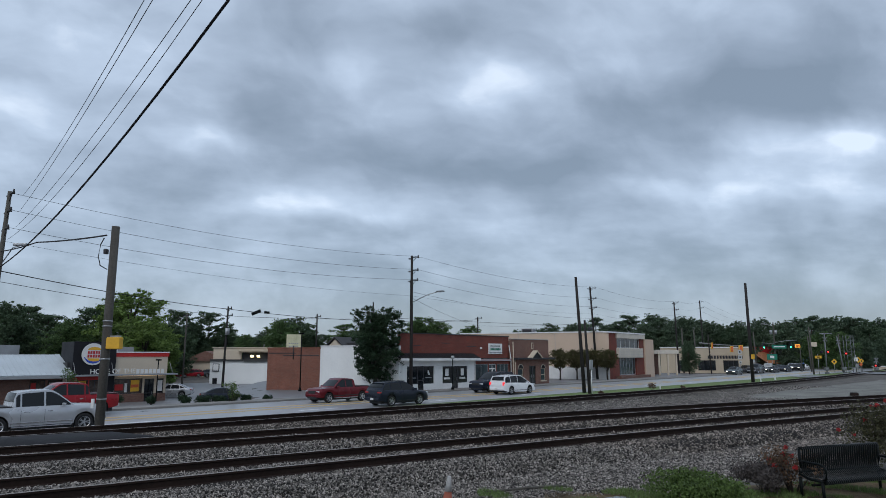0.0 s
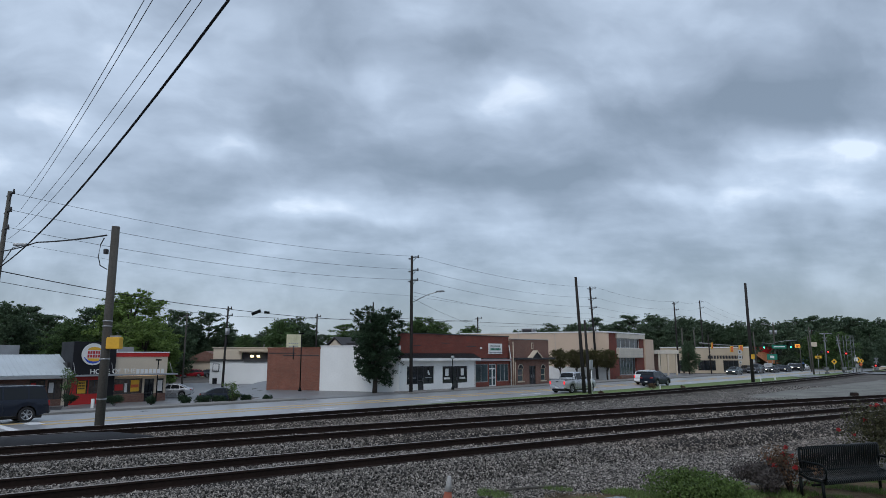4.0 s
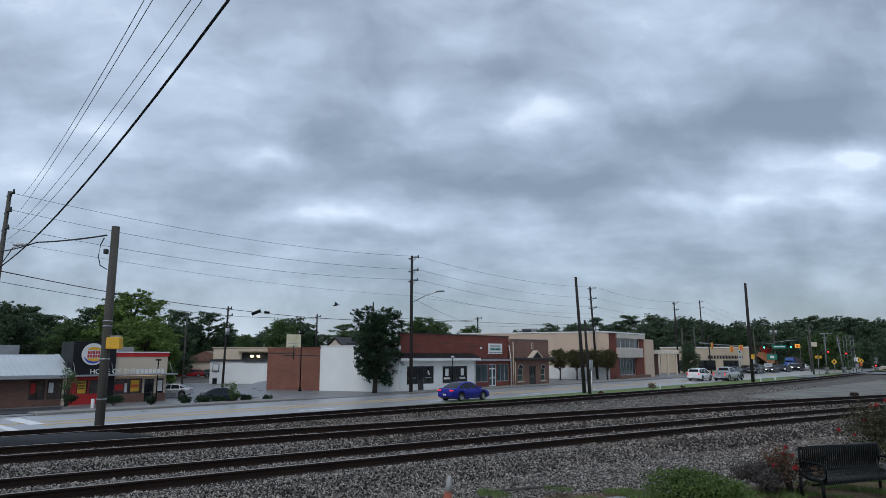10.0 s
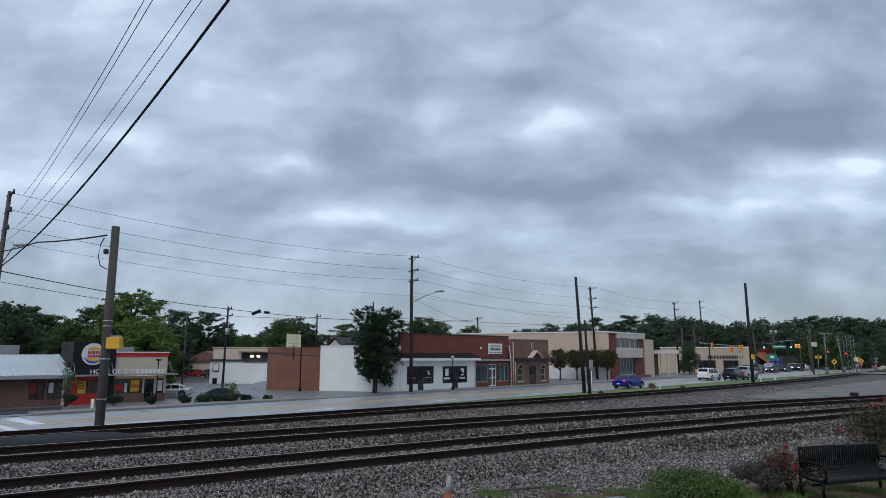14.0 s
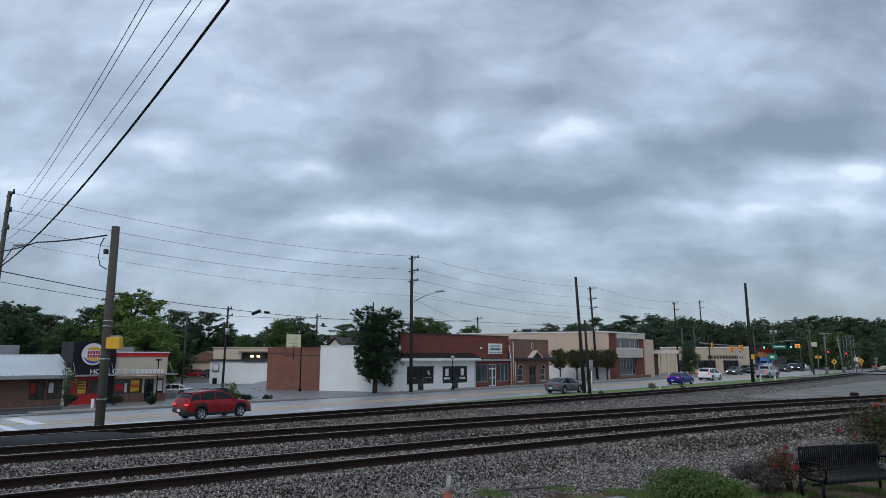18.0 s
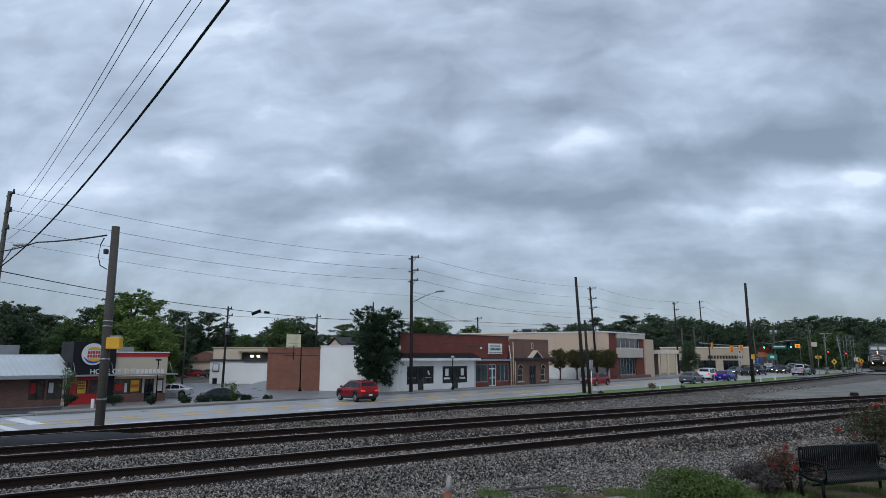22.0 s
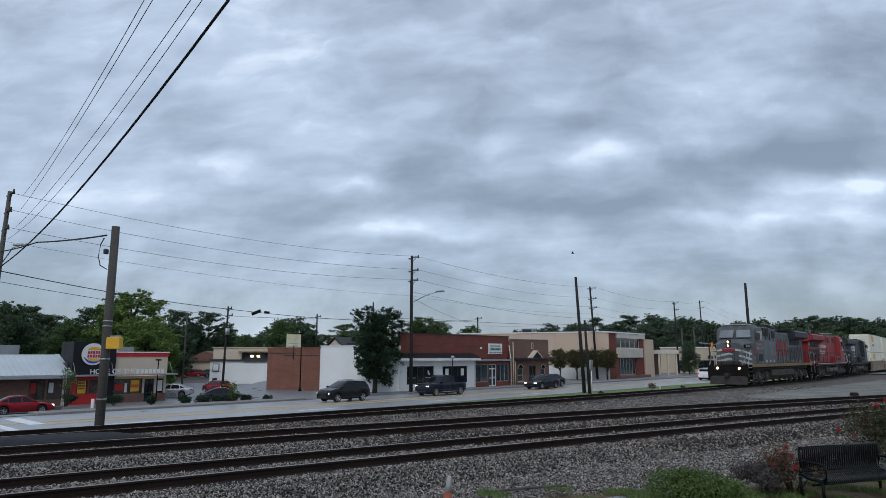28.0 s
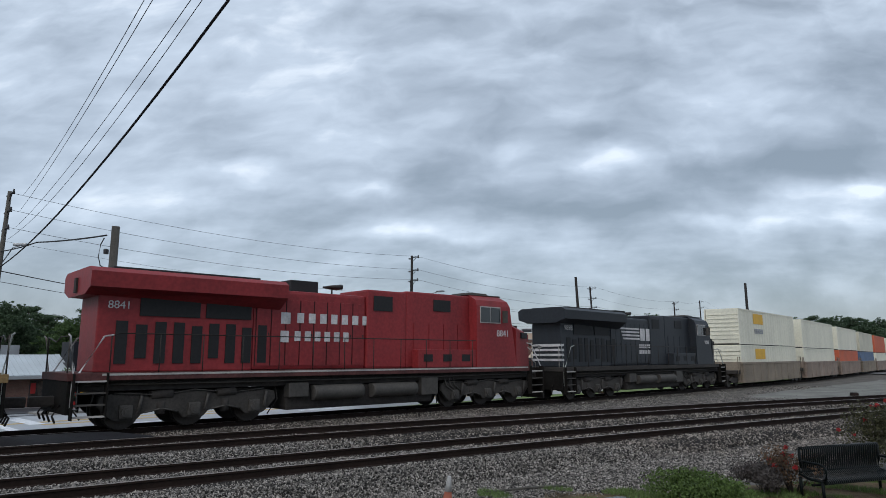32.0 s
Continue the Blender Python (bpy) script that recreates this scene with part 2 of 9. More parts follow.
def words(name, text, size, material, parent, m, label="", thick=0.004):
    """Lettering in the built-in font, turned into a mesh that stands upright in its own x-z plane."""
    cu = bpy.data.curves.new(name, "FONT")
    cu.body, cu.size, cu.extrude, cu.align_x, cu.align_y = text, size, thick, "CENTER", "CENTER"
    tmp = new("tmp", cu)
    me = bpy.data.meshes.new_from_object(tmp)
    bpy.data.objects.remove(tmp)
    bpy.data.curves.remove(cu)
    me.materials.append(material)
    me.transform(pose(0, 0, 0, 90))
    ob = new(name, me)
    ob.parent = parent
    ob.matrix_basis = m
    if label:
        ob["label"] = label
    return ob


# ---------------- ground ----------------
TRACKS = {"far": ((-4.72, 17.499, -13.808, 22.95), 1.36), "middle": ((0, -19.74, -19.598, 17.12), 1.60), "near": ((0, -15.468, -19.387, 13.213), 1.50)}


def track_m(key, s):
    c = TRACKS[key][0]
    over, s = (max(0.0, s - 146), min(s, 146)) if key == "far" else (0.0, s)
    S = s / 100
    return 0.075 * over + ((c[0] * S + c[1]) * S + c[2]) * S + c[3]


def bed(s):
    """Height of the railway bed along the street."""
    return 1.13 - 0.0045 * max(0.0, min(s - 20, 130))


def ground_z(s, m):
    lo = -0.06
    c = track_m("far", max(-60.0, min(s, 330.0)))
    t = min(1, max(0, (m - c - 1.6) / 4.2))
    t = t * t * (3 - 2 * t)
    z = bed(s) * (1 - t) + lo * t
    q = st(s, m)
    r = q.x / max(q.y, 1.0)
    edge = 0.272 - 0.10 * min(1, max(0, (m - 82) / 12))
    side = min(1, max(0, (-r - edge) / 0.06)) if q.y > 0 else 1.0
    back = min(1, max(0, (m - 46.6) / 9.0))
    return z - 1.12 * side * side * (3 - 2 * side) * back * back * (3 - 2 * back)


def sheet(bm, ss, ms, up, mi=0, wob=0.0):
    vs = [[bm.verts.new(st(s, m, ground_z(s, m) + up + (wob * noise.noise(Vector((s * 0.7, m * 0.7, 0))) if wob else 0))) for m in ms] for s in ss]
    for i in range(len(ss) - 1):
        for j in range(len(ms) - 1):
            f = bm.faces.new((vs[i][j], vs[i + 1][j], vs[i + 1][j + 1], vs[i][j + 1]))
            f.material_index = mi
            f.smooth = True


def span(a, b, step):
    n = max(1, round((b - a) / step))
    return [a + (b - a) * i / n for i in range(n + 1)]


bm = bmesh.new()
sheet(bm, [-3000, -900, -300, -120] + span(-60, 200, 3) + [260, 320, 500, 1000, 3000],
      [-3000, -800, -200, -60] + span(-30, 18, 3) + span(19, 32, 1) + [33.6, 35.0, 45, 46.6] + span(48, 120, 3) + [140, 170, 220, 400, 1000, 3000], 0)
tagged(part("ground", bm, EARTH), "grey earth and fine gravel ground", "ground", kind="structure")

bm = bmesh.new()
sheet(bm, span(27, 165, 3), [26, 27, 28, 29, 30, 31, 32, 33.6, 35.0], 0.075)
tagged(part("grass_verge", bm, GRASS), "mown green grass verge between railway and road", "grass", kind="structure")

bm = bmesh.new()
rows_ = []
ss, ms = span(36, 190, 1.2), span(5.5, 17, 0.6)
for s in ss:
    row = []
    for m in ms:
        rim = min((s - 36) / 9, (m - 5.5) / 2.0, (17 - m) / 2.2, 1.0)
        lift = 0.04 - 0.16 * (1 - rim) + 0.12 * noise.noise(Vector((s * 0.5, m * 0.9, 7))) * (1.15 - rim) + 0.02 * noise.noise(Vector((s * 0.7, m * 0.7, 0)))
        row.append(bm.verts.new(st(s, m, ground_z(s, m) + lift)))
    rows_.append(row)
for p, q in zip(rows_, rows_[1:]):
    for k in range(len(ms) - 1):
        bm.faces.new((p[k], q[k], q[k + 1], p[k + 1])).smooth = True
tagged(part("gravel_yard", bm, PALE_GRAVEL), "pale grey fine gravel yard beside the tracks", "gravel", kind="structure")

# road with kerb, markings
bm = bmesh.new()
sheet(bm, span(-60, 300, 6), [33.6, 35.0, 45, 46], 0.06)
tagged(part("road", bm, ASPHALT), "damp grey asphalt main road with worn lane markings", "road", kind="structure")
bm = bmesh.new()
for off in (-0.95, -0.6, 0.6, 0.95):
    box(bm, 11.5 if off < 0 else -60, 260, 40 + off - 0.13, 40 + off + 0.13, 0.002, 0.010)
tagged(part("centre_line", bm, YELLOW_LINE, m=STREET), "double yellow centre line on asphalt", "road marking", kind="structure")
bm = bmesh.new()
for k in range(-4, 22):
    for mm in (36.9,):
        s0 = k * 12.2 + 1.4
        box(bm, s0, s0 + 3.2, mm - 0.13, mm + 0.13, 0.002, 0.010)
tagged(part("lane_dashes", bm, WHITE_LINE, m=STREET), "dashed white lane lines", "road marking", kind="structure")
bm = bmesh.new()
box(bm, 11.0, 11.75, 39.6, 44.2, 0.002, 0.012)
box(bm, 9.5, 9.95, 35.5, 44.5, 0.002, 0.012)
box(bm, 8.0, 8.4, 35.0, 44.5, 0.002, 0.012)
tagged(part("stop_lines", bm, WHITE_LINE, m=STREET), "white stop line and crosswalk bars on asphalt", "road marking", kind="structure")
bm = bmesh.new()
for a, b in ((-60, 7), (13, 32.4), (44.5, 130), (137, 260)):
    box(bm, a, b, 45.4, 45.6, -0.1, 0.14, bevel=0.02)
tagged(part("kerb", bm, CONCRETE, m=STREET), "weathered concrete kerb along the road", "kerb", kind="structure")
bm = bmesh.new()
for a, b, c in ((13, 32.3, 47.4), (44.6, 130, 48.4), (137, 260, 48)):
    box(bm, a, b, 45.6, c, -0.1, 0.12)
tagged(part("pavement", bm, CONCRETE, m=STREET), "grey concrete pavement behind the kerb", "pavement", kind="structure")
bm = bmesh.new()
sheet(bm, span(-20, 130, 3), span(45.6, 48.6, 1) + span(50, 110, 3), 0.09)
tagged(part("car_park", bm, LOT), "dark asphalt car park around the buildings", "car park", kind="structure")
bm = bmesh.new()
rim = [[bm.verts.new(st(s, m, ground_z(s, m) + 0.115)) for s in span(1.5, 15.0 + (m - 50) * 0.36, 1.5)[:1] + [1.5 + (13.5 + (m - 50) * 0.36) * i / 10 for i in range(1, 11)]] for m in span(47.6, 68, 1.2)]
for p, q in zip(rim, rim[1:]):
    for i in range(10):
        bm.faces.new((p[i], p[i + 1], q[i + 1], q[i])).smooth = True
tagged(part("drive_lane", bm, mat("fresh_black_asphalt", (0.035, 0.035, 0.038), 0.6, var=0.2, scale=3, fine=120)), "fresh black asphalt drive beside the restaurant", "driveway", kind="structure")

# ---------------- tracks ----------------
def track_z(key, s):
    return TRACKS[key][1] - (0.0045 * max(0.0, min(s - 20, 130)) if key == "far" else 0)


def track_pose(key, s, back=False):
    a, b = st(s - 0.5, track_m(key, s - 0.5)), st(s + 0.5, track_m(key, s + 0.5))
    d = (b - a).normalized()
    p = st(s, track_m(key, s), track_z(key, s))
    return Matrix.Translation(p) @ pose(0, 0, 0, 0, 0, math.degrees(math.atan2(d.y, d.x)) + (180 if back else 0))


RAIL_SECTION = ((-0.036, 0.0), (-0.037, -0.035), (-0.010, -0.045), (-0.009, -0.140), (-0.07, -0.155), (-0.072, -0.170), (0.072, -0.170), (0.07, -0.155), (0.009, -0.140), (0.010, -0.045), (0.037, -0.035), (0.036, 0.0))


def rail(key, s0, s1, side, parent):
    bm = bmesh.new()
    prev = None
    for s in span(s0, s1, 1.5):
        mt = track_pose(key, s)
        ring = [bm.verts.new(mt @ Vector((0, side * 0.7535 + y, z))) for y, z in RAIL_SECTION]
        if prev:
            for i in range(len(ring)):
                f = bm.faces.new((prev[i], prev[(i + 1) % len(ring)], ring[(i + 1) % len(ring)], ring[i]))
                f.material_index = 1 if i == len(ring) - 1 else 0
        prev = ring
    bmesh.ops.recalc_face_normals(bm, faces=bm.faces)
    part("rail", bm, [RAIL_SIDE, RAIL_TOP], parent)


for key, s0, s1 in (("far", -45, 330), ("middle", -14, 60), ("near", -14, 52)):
    tr = thing("railway_track", Matrix.Identity(4), "steel rails worn bright on top, dark creosoted ties in ballast", "railway track", "railway tracks", "structure")
    rail(key, s0, s1, -1, tr)
    rail(key, s0, s1, 1, tr)
    first = None
    n = 0
    s = s0 + 0.3
    while s < min(s1, 100):
        mt = track_pose(key, s) @ pose(random.uniform(-0.03, 0.03), random.uniform(-0.06, 0.06), -0.17 + random.uniform(-0.012, 0.004), 0, 0, random.uniform(-1, 1))
        if first is None:
            first = part("tie", bx(-0.115, 0.115, -1.3, 1.3, -0.17, 0), TIE, tr, m=mt)
        else:
            share("tie", first, tr, mt)
        s += 0.56
    # ballast shoulder under the ties
    bm = bmesh.new()
    prev = None
    for s in span(s0, s1, 1.2):
        mt = track_pose(key, s)
        ring = []
        for y, z in ((-3.0, -0.6), (-1.75, -0.2), (-0.86, -0.165), (-0.6, -0.18), (0, -0.165), (0.6, -0.18), (0.86, -0.165), (1.75, -0.2), (3.0, -0.75)):
            q = mt @ Vector((0, y, z))
            q.z += 0.025 * noise.noise(q * 1.7)
            ring.append(bm.verts.new(q))
        if prev:
            for i in range(len(ring) - 1):
                f = bm.faces.new((prev[i], prev[i + 1], ring[i + 1], ring[i]))
                f.smooth = True
        prev = ring
    bmesh.ops.recalc_face_normals(bm, faces=bm.faces)
    # middle and near beds carry the gap shade in their colour
    part("ballast_shoulder", bm, BROWN_BALLAST if key == "far" else BALLAST_GAP_SHADE, tr, "grey-brown crushed stone ballast")
# ---------------- sky ----------------
CLOUD_H = 300.0
# heavier and paler parts of the overcast: bearing, steepness, spread of both, tone
CLOUDS = [(-0.013, 0.277, 0.093, 0.035, -0.4),
          (0.07, 0.245, 0.087, 0.03, -0.34),
          (0.219, 0.245, 0.094, 0.027, -0.36),
          (0.42, 0.332, 0.153, 0.04, -0.3),
          (0.327, 0.359, 0.068, 0.03, -0.15),
          (0.584, 0.352, 0.121, 0.046, -0.38),
          (-0.135, 0.322, 0.069, 0.03, -0.25),
          (-0.035, 0.42, 0.082, 0.031, -0.15),
          (0.127, 0.427, 0.059, 0.025, -0.35),
          (0.609, 0.171, 0.153, 0.027, -0.16),
          (0.165, 0.372, 0.06, 0.042, 0.42),
          (0.012, 0.365, 0.045, 0.033, 0.2),
          (-0.244, 0.282, 0.078, 0.017, 0.38),
          (-0.463, 0.325, 0.069, 0.03, 0.35),
          (0.642, 0.287, 0.093, 0.021, 0.42),
          (0.397, 0.232, 0.126, 0.017, 0.36),
          (-0.113, 0.201, 0.144, 0.018, 0.3),
          (0.1, 0.1, 1.2, 0.07, -0.2),
          (-0.75, 0.75, 0.5, 0.3, 0.22)]


def cloud_material():
    m = bpy.data.materials.new("cloud_layer")
    m.use_nodes = True
    nt = m.node_tree
    nt.nodes.clear()
    out = nt.nodes.new("ShaderNodeOutputMaterial")
    co = nt.nodes.new("ShaderNodeTexCoord")

    def mth(op, a, b=None, c=None):
        n = nt.nodes.new("ShaderNodeMath")
        n.operation = op
        for i, v in enumerate((a, b, c)):
            if v is None:
                continue
            if isinstance(v, (int, float)):
                n.inputs[i].default_value = v
            else:
                nt.links.new(v, n.inputs[i])
        return n.outputs[0]

    def noise_at(scale, detail, rough, vec, dist=0.0):
        n = nt.nodes.new("ShaderNodeTexNoise")
        n.inputs["Scale"].default_value, n.inputs["Detail"].default_value, n.inputs["Roughness"].default_value = scale, detail, rough
        n.inputs["Distortion"].default_value = dist
        nt.links.new(vec, n.inputs["Vector"])
        return n

    def vmath(op, a, b):
        n = nt.nodes.new("ShaderNodeVectorMath")
        n.operation = op
        nt.links.new(a, n.inputs[0])
        if isinstance(b, tuple):
            n.inputs[1].default_value = b
        else:
            nt.links.new(b, n.inputs[1])
        return n.outputs[0]
    flat = vmath("MULTIPLY", co.outputs["Object"], (1 / CLOUD_H, 1 / CLOUD_H, 0.0))
    raw = nt.nodes.new("ShaderNodeSeparateXYZ")
    nt.links.new(flat, raw.inputs[0])
    # heaped clouds are not drawn out with distance as a thin sheet would be
    away = mth("MAXIMUM", mth("ABSOLUTE", mth("ADD", raw.outputs[1], 0.47)), 0.45)
    heap = nt.nodes.new("ShaderNodeCombineXYZ")
    nt.links.new(mth("DIVIDE", mth("ADD", raw.outputs[0], 0.33), away), heap.inputs[0])
    nt.links.new(mth("DIVIDE", 1.0, away), heap.inputs[1])
    heaped = heap.outputs[0]
    # billows push the outlines of the masses about
    push = vmath("SUBTRACT", noise_at(4.5, 4, 0.48, heaped).outputs["Color"], (0.5, 0.5, 0.5))
    w = vmath("ADD", heaped, vmath("MULTIPLY", push, (0.20, 0.12, 0.0)))
    sep = nt.nodes.new("ShaderNodeSeparateXYZ")
    nt.links.new(w, sep.inputs[0])
    u, v = sep.outputs[0], sep.outputs[1]
    wide = vmath("MULTIPLY", w, (1.0, 1.7, 1.0))
    tot = mth("MULTIPLY_ADD", noise_at(3.6, 6, 0.5, wide).outputs["Fac"], 1.25, -0.62)
    tot = mth("ADD", tot, mth("MULTIPLY_ADD", noise_at(10.0, 5, 0.5, wide).outputs["Fac"], 0.26, -0.13))
    low = vmath("MULTIPLY", heaped, (1.0, 3.2, 1.0))
    near_rim = mth("POWER", 2.718, mth("MULTIPLY", v, -5.0))
    tot = mth("ADD", tot, mth("MULTIPLY", mth("MULTIPLY_ADD", noise_at(7.5, 5, 0.5, low).outputs["Fac"], 1.7, -0.85), near_rim))
    for x, y, rx, ry, a in CLOUDS:
        dx = mth("MULTIPLY", mth("SUBTRACT", u, x), 1 / rx)
        dy = mth("MULTIPLY", mth("SUBTRACT", v, y), 1 / ry)
        d2 = mth("ADD", mth("MULTIPLY", dx, dx), mth("MULTIPLY", dy, dy))
        tot = mth("ADD", tot, mth("MULTIPLY", mth("POWER", 2.718, mth("MULTIPLY", d2, -1.0)), a))
    ramp = nt.nodes.new("ShaderNodeValToRGB")
    el = ramp.color_ramp.elements
    el[0].position, el[0].color = 0.10, (0.215, 0.272, 0.345, 1)
    el[1].position, el[1].color = 0.92, (0.76, 0.87, 1.02, 1)
    for p, col in ((0.32, (0.285, 0.352, 0.445, 1)), (0.55, (0.40, 0.487, 0.61, 1)), (0.75, (0.53, 0.638, 0.79, 1))):
        e = el.new(p)
        e.color = col
    nt.links.new(mth("MULTIPLY_ADD", tot, 1.08, 0.53), ramp.inputs["Fac"])
    em = nt.nodes.new("ShaderNodeEmission")
    nt.links.new(ramp.outputs[0], em.inputs["Color"])
    em.inputs["Strength"].default_value = 1.17
    tp = nt.nodes.new("ShaderNodeBsdfTransparent")
    mix = nt.nodes.new("ShaderNodeMixShader")
    mix.inputs[0].default_value = 0.78
    nt.links.new(tp.outputs[0], mix.inputs[1])
    nt.links.new(em.outputs[0], mix.inputs[2])
    nt.links.new(mix.outputs[0], out.inputs["Surface"])
    return m


# a level sheet of cloud that bends down to the horizon all round
bm = bmesh.new()
rings = []
for i in range(25):
    r = 4500 * (i + 0.25) / 24.25
    z = CLOUD_H if r < 2400 else CLOUD_H - (CLOUD_H + 90) * ((r - 2400) / 2100) ** 2
    rings.append([bm.verts.new((r * math.cos(k * math.tau / 64), r * math.sin(k * math.tau / 64), z)) for k in range(64)])
bm.faces.new(rings[0])
for p, q in zip(rings, rings[1:]):
    for k in range(64):
        bm.faces.new((p[k], p[(k + 1) % 64], q[(k + 1) % 64], q[k]))
cloud_layer = tagged(part("cloud_layer", bm, cloud_material(), smooth=True), "heavy grey overcast cloud layer with paler gaps", "sky", kind="structure")
# ---------------- buildings ----------------
def wall(name, x0, x1, z0, z1, holes, material, parent, thick=0.3, y=0.0, label=""):
    """A wall in the x-z plane, its outer face at y, with openings cut through."""
    xs = sorted({x0, x1, *[v for h in holes for v in h[:2]]})
    zs = sorted({z0, z1, *[v for h in holes for v in h[2:]]})
    bm = bmesh.new()

    def free(i, j):
        if not (0 <= i < len(xs) - 1 and 0 <= j < len(zs) - 1):
            return False
        cx, cz = (xs[i] + xs[i + 1]) / 2, (zs[j] + zs[j + 1]) / 2
        return not any(h[0] < cx < h[1] and h[2] < cz < h[3] for h in holes)

    def quad(*c):
        bm.faces.new([bm.verts.new(v) for v in c])
    a, b = y, y + thick
    for i in range(len(xs) - 1):
        for j in range(len(zs) - 1):
            if not free(i, j):
                continue
            X0, X1, Z0, Z1 = xs[i], xs[i + 1], zs[j], zs[j + 1]
            quad((X0, a, Z0), (X1, a, Z0), (X1, a, Z1), (X0, a, Z1))
            quad((X1, b, Z0), (X0, b, Z0), (X0, b, Z1), (X1, b, Z1))
            if not free(i - 1, j):
                quad((X0, b, Z0), (X0, a, Z0), (X0, a, Z1), (X0, b, Z1))
            if not free(i + 1, j):
                quad((X1, a, Z0), (X1, b, Z0), (X1, b, Z1), (X1, a, Z1))
            if not free(i, j + 1):
                quad((X0, a, Z1), (X1, a, Z1), (X1, b, Z1), (X0, b, Z1))
            if not free(i, j - 1):
                quad((X0, b, Z0), (X1, b, Z0), (X1, a, Z0), (X0, a, Z0))
    bmesh.ops.remove_doubles(bm, verts=bm.verts, dist=0.0005)
    return part(name, bm, material, parent, label)


def window(x0, x1, z0, z1, parent, bars=1, cross=0, frame=WHITE_TRIM, glass=DARK_GLASS, y=0.0, label="", w=0.06):
    """A framed window in an opening: frame, panes between the bars, sill."""
    bm = bmesh.new()
    box(bm, x0, x1, y + 0.08, y + 0.16, z0, z0 + w)
    box(bm, x0, x1, y + 0.08, y + 0.16, z1 - w, z1)
    box(bm, x0, x0 + w, y + 0.08, y + 0.16, z0 + w, z1 - w)
    box(bm, x1 - w, x1, y + 0.08, y + 0.16, z0 + w, z1 - w)
    for i in range(1, bars):
        c = x0 + (x1 - x0) * i / bars
        box(bm, c - w / 2, c + w / 2, y + 0.08, y + 0.16, z0 + w, z1 - w)
    for j in range(1, cross + 1):
        c = z0 + (z1 - z0) * j / (cross + 1)
        box(bm, x0 + w, x1 - w, y + 0.085, y + 0.155, c - w / 2, c + w / 2)
    win = part("window", bm, frame, parent, label)
    for i in range(bars):
        a, b = x0 + (x1 - x0) * i / bars, x0 + (x1 - x0) * (i + 1) / bars
        part("pane", bx(a + w * 0.5, b - w * 0.5, y + 0.11, y + 0.13, z0 + w * 0.5, z1 - w * 0.5), glass, win)
    return win


def door(x0, x1, z0, z1, parent, leaves=1, frame=WHITE_TRIM, glass=DARK_GLASS, y=0.0, label="", w=0.08):
    bm = bmesh.new()
    d = None
    for i in range(leaves):
        a, b = x0 + (x1 - x0) * i / leaves, x0 + (x1 - x0) * (i + 1) / leaves
        box(bm, a, a + w, y + 0.06, y + 0.14, z0, z1)
        box(bm, b - w, b, y + 0.06, y + 0.14, z0, z1)
        box(bm, a + w, b - w, y + 0.06, y + 0.14, z1 - w, z1)
        box(bm, a + w, b - w, y + 0.06, y + 0.14, z0, z0 + 0.18)
        box(bm, a + w, b - w, y + 0.065, y + 0.135, z0 + 0.95, z0 + 1.03)
    d = part("door", bm, frame, parent, label)
    for i in range(leaves):
        a, b = x0 + (x1 - x0) * i / leaves, x0 + (x1 - x0) * (i + 1) / leaves
        part("pane", bx(a + w * 0.6, b - w * 0.6, y + 0.09, y + 0.11, z0 + 0.1, z1 - w * 0.5), glass, d)
        hx = b - 0.16 if i == 0 else a + 0.16
        part("door_handle", bx(hx - 0.015, hx + 0.015, y + 0.01, y + 0.055, z0 + 0.85, z0 + 1.2, 0.006), STEEL, d)
    return d


def ribbed(bm, x0, x1, y0, z0, y1, z1, pitch=0.42, rib=0.05, thick=0.08):
    """A sloping metal roof: a slab from (y0, z0) up to (y1, z1) with raised ribs."""
    def slab(a, b, lift0, lift1):
        v = [(a, y0, z0 + lift0), (b, y0, z0 + lift0), (b, y1, z1 + lift0), (a, y1, z1 + lift0)]
        lo = [bm.verts.new(c) for c in v]
        hi = [bm.verts.new((c[0], c[1], c[2] - lift0 + lift1)) for c in v]
        fs = [bm.faces.new(lo[::-1]), bm.faces.new(hi)] + [bm.faces.new((lo[i], lo[(i + 1) % 4], hi[(i + 1) % 4], hi[i])) for i in range(4)]
        bmesh.ops.recalc_face_normals(bm, faces=fs)
    slab(x0, x1, 0, thick)
    n = max(1, round((x1 - x0) / pitch))
    for i in range(n + 1):
        c = x0 + (x1 - x0) * i / n
        slab(max(x0, c - 0.03), min(x1, c + 0.03), thick, thick + rib)


def row_of_bars(parent, name, x0, x1, z0, z1, y, material, n, label=""):
    """Unreadable lettering as plain bars."""
    bm = bmesh.new()
    for i in range(n):
        a = x0 + (x1 - x0) * i / n
        box(bm, a, a + (x1 - x0) / n * 0.72, y - 0.02, y, z0, z1)
    return part(name, bm, material, parent, label)


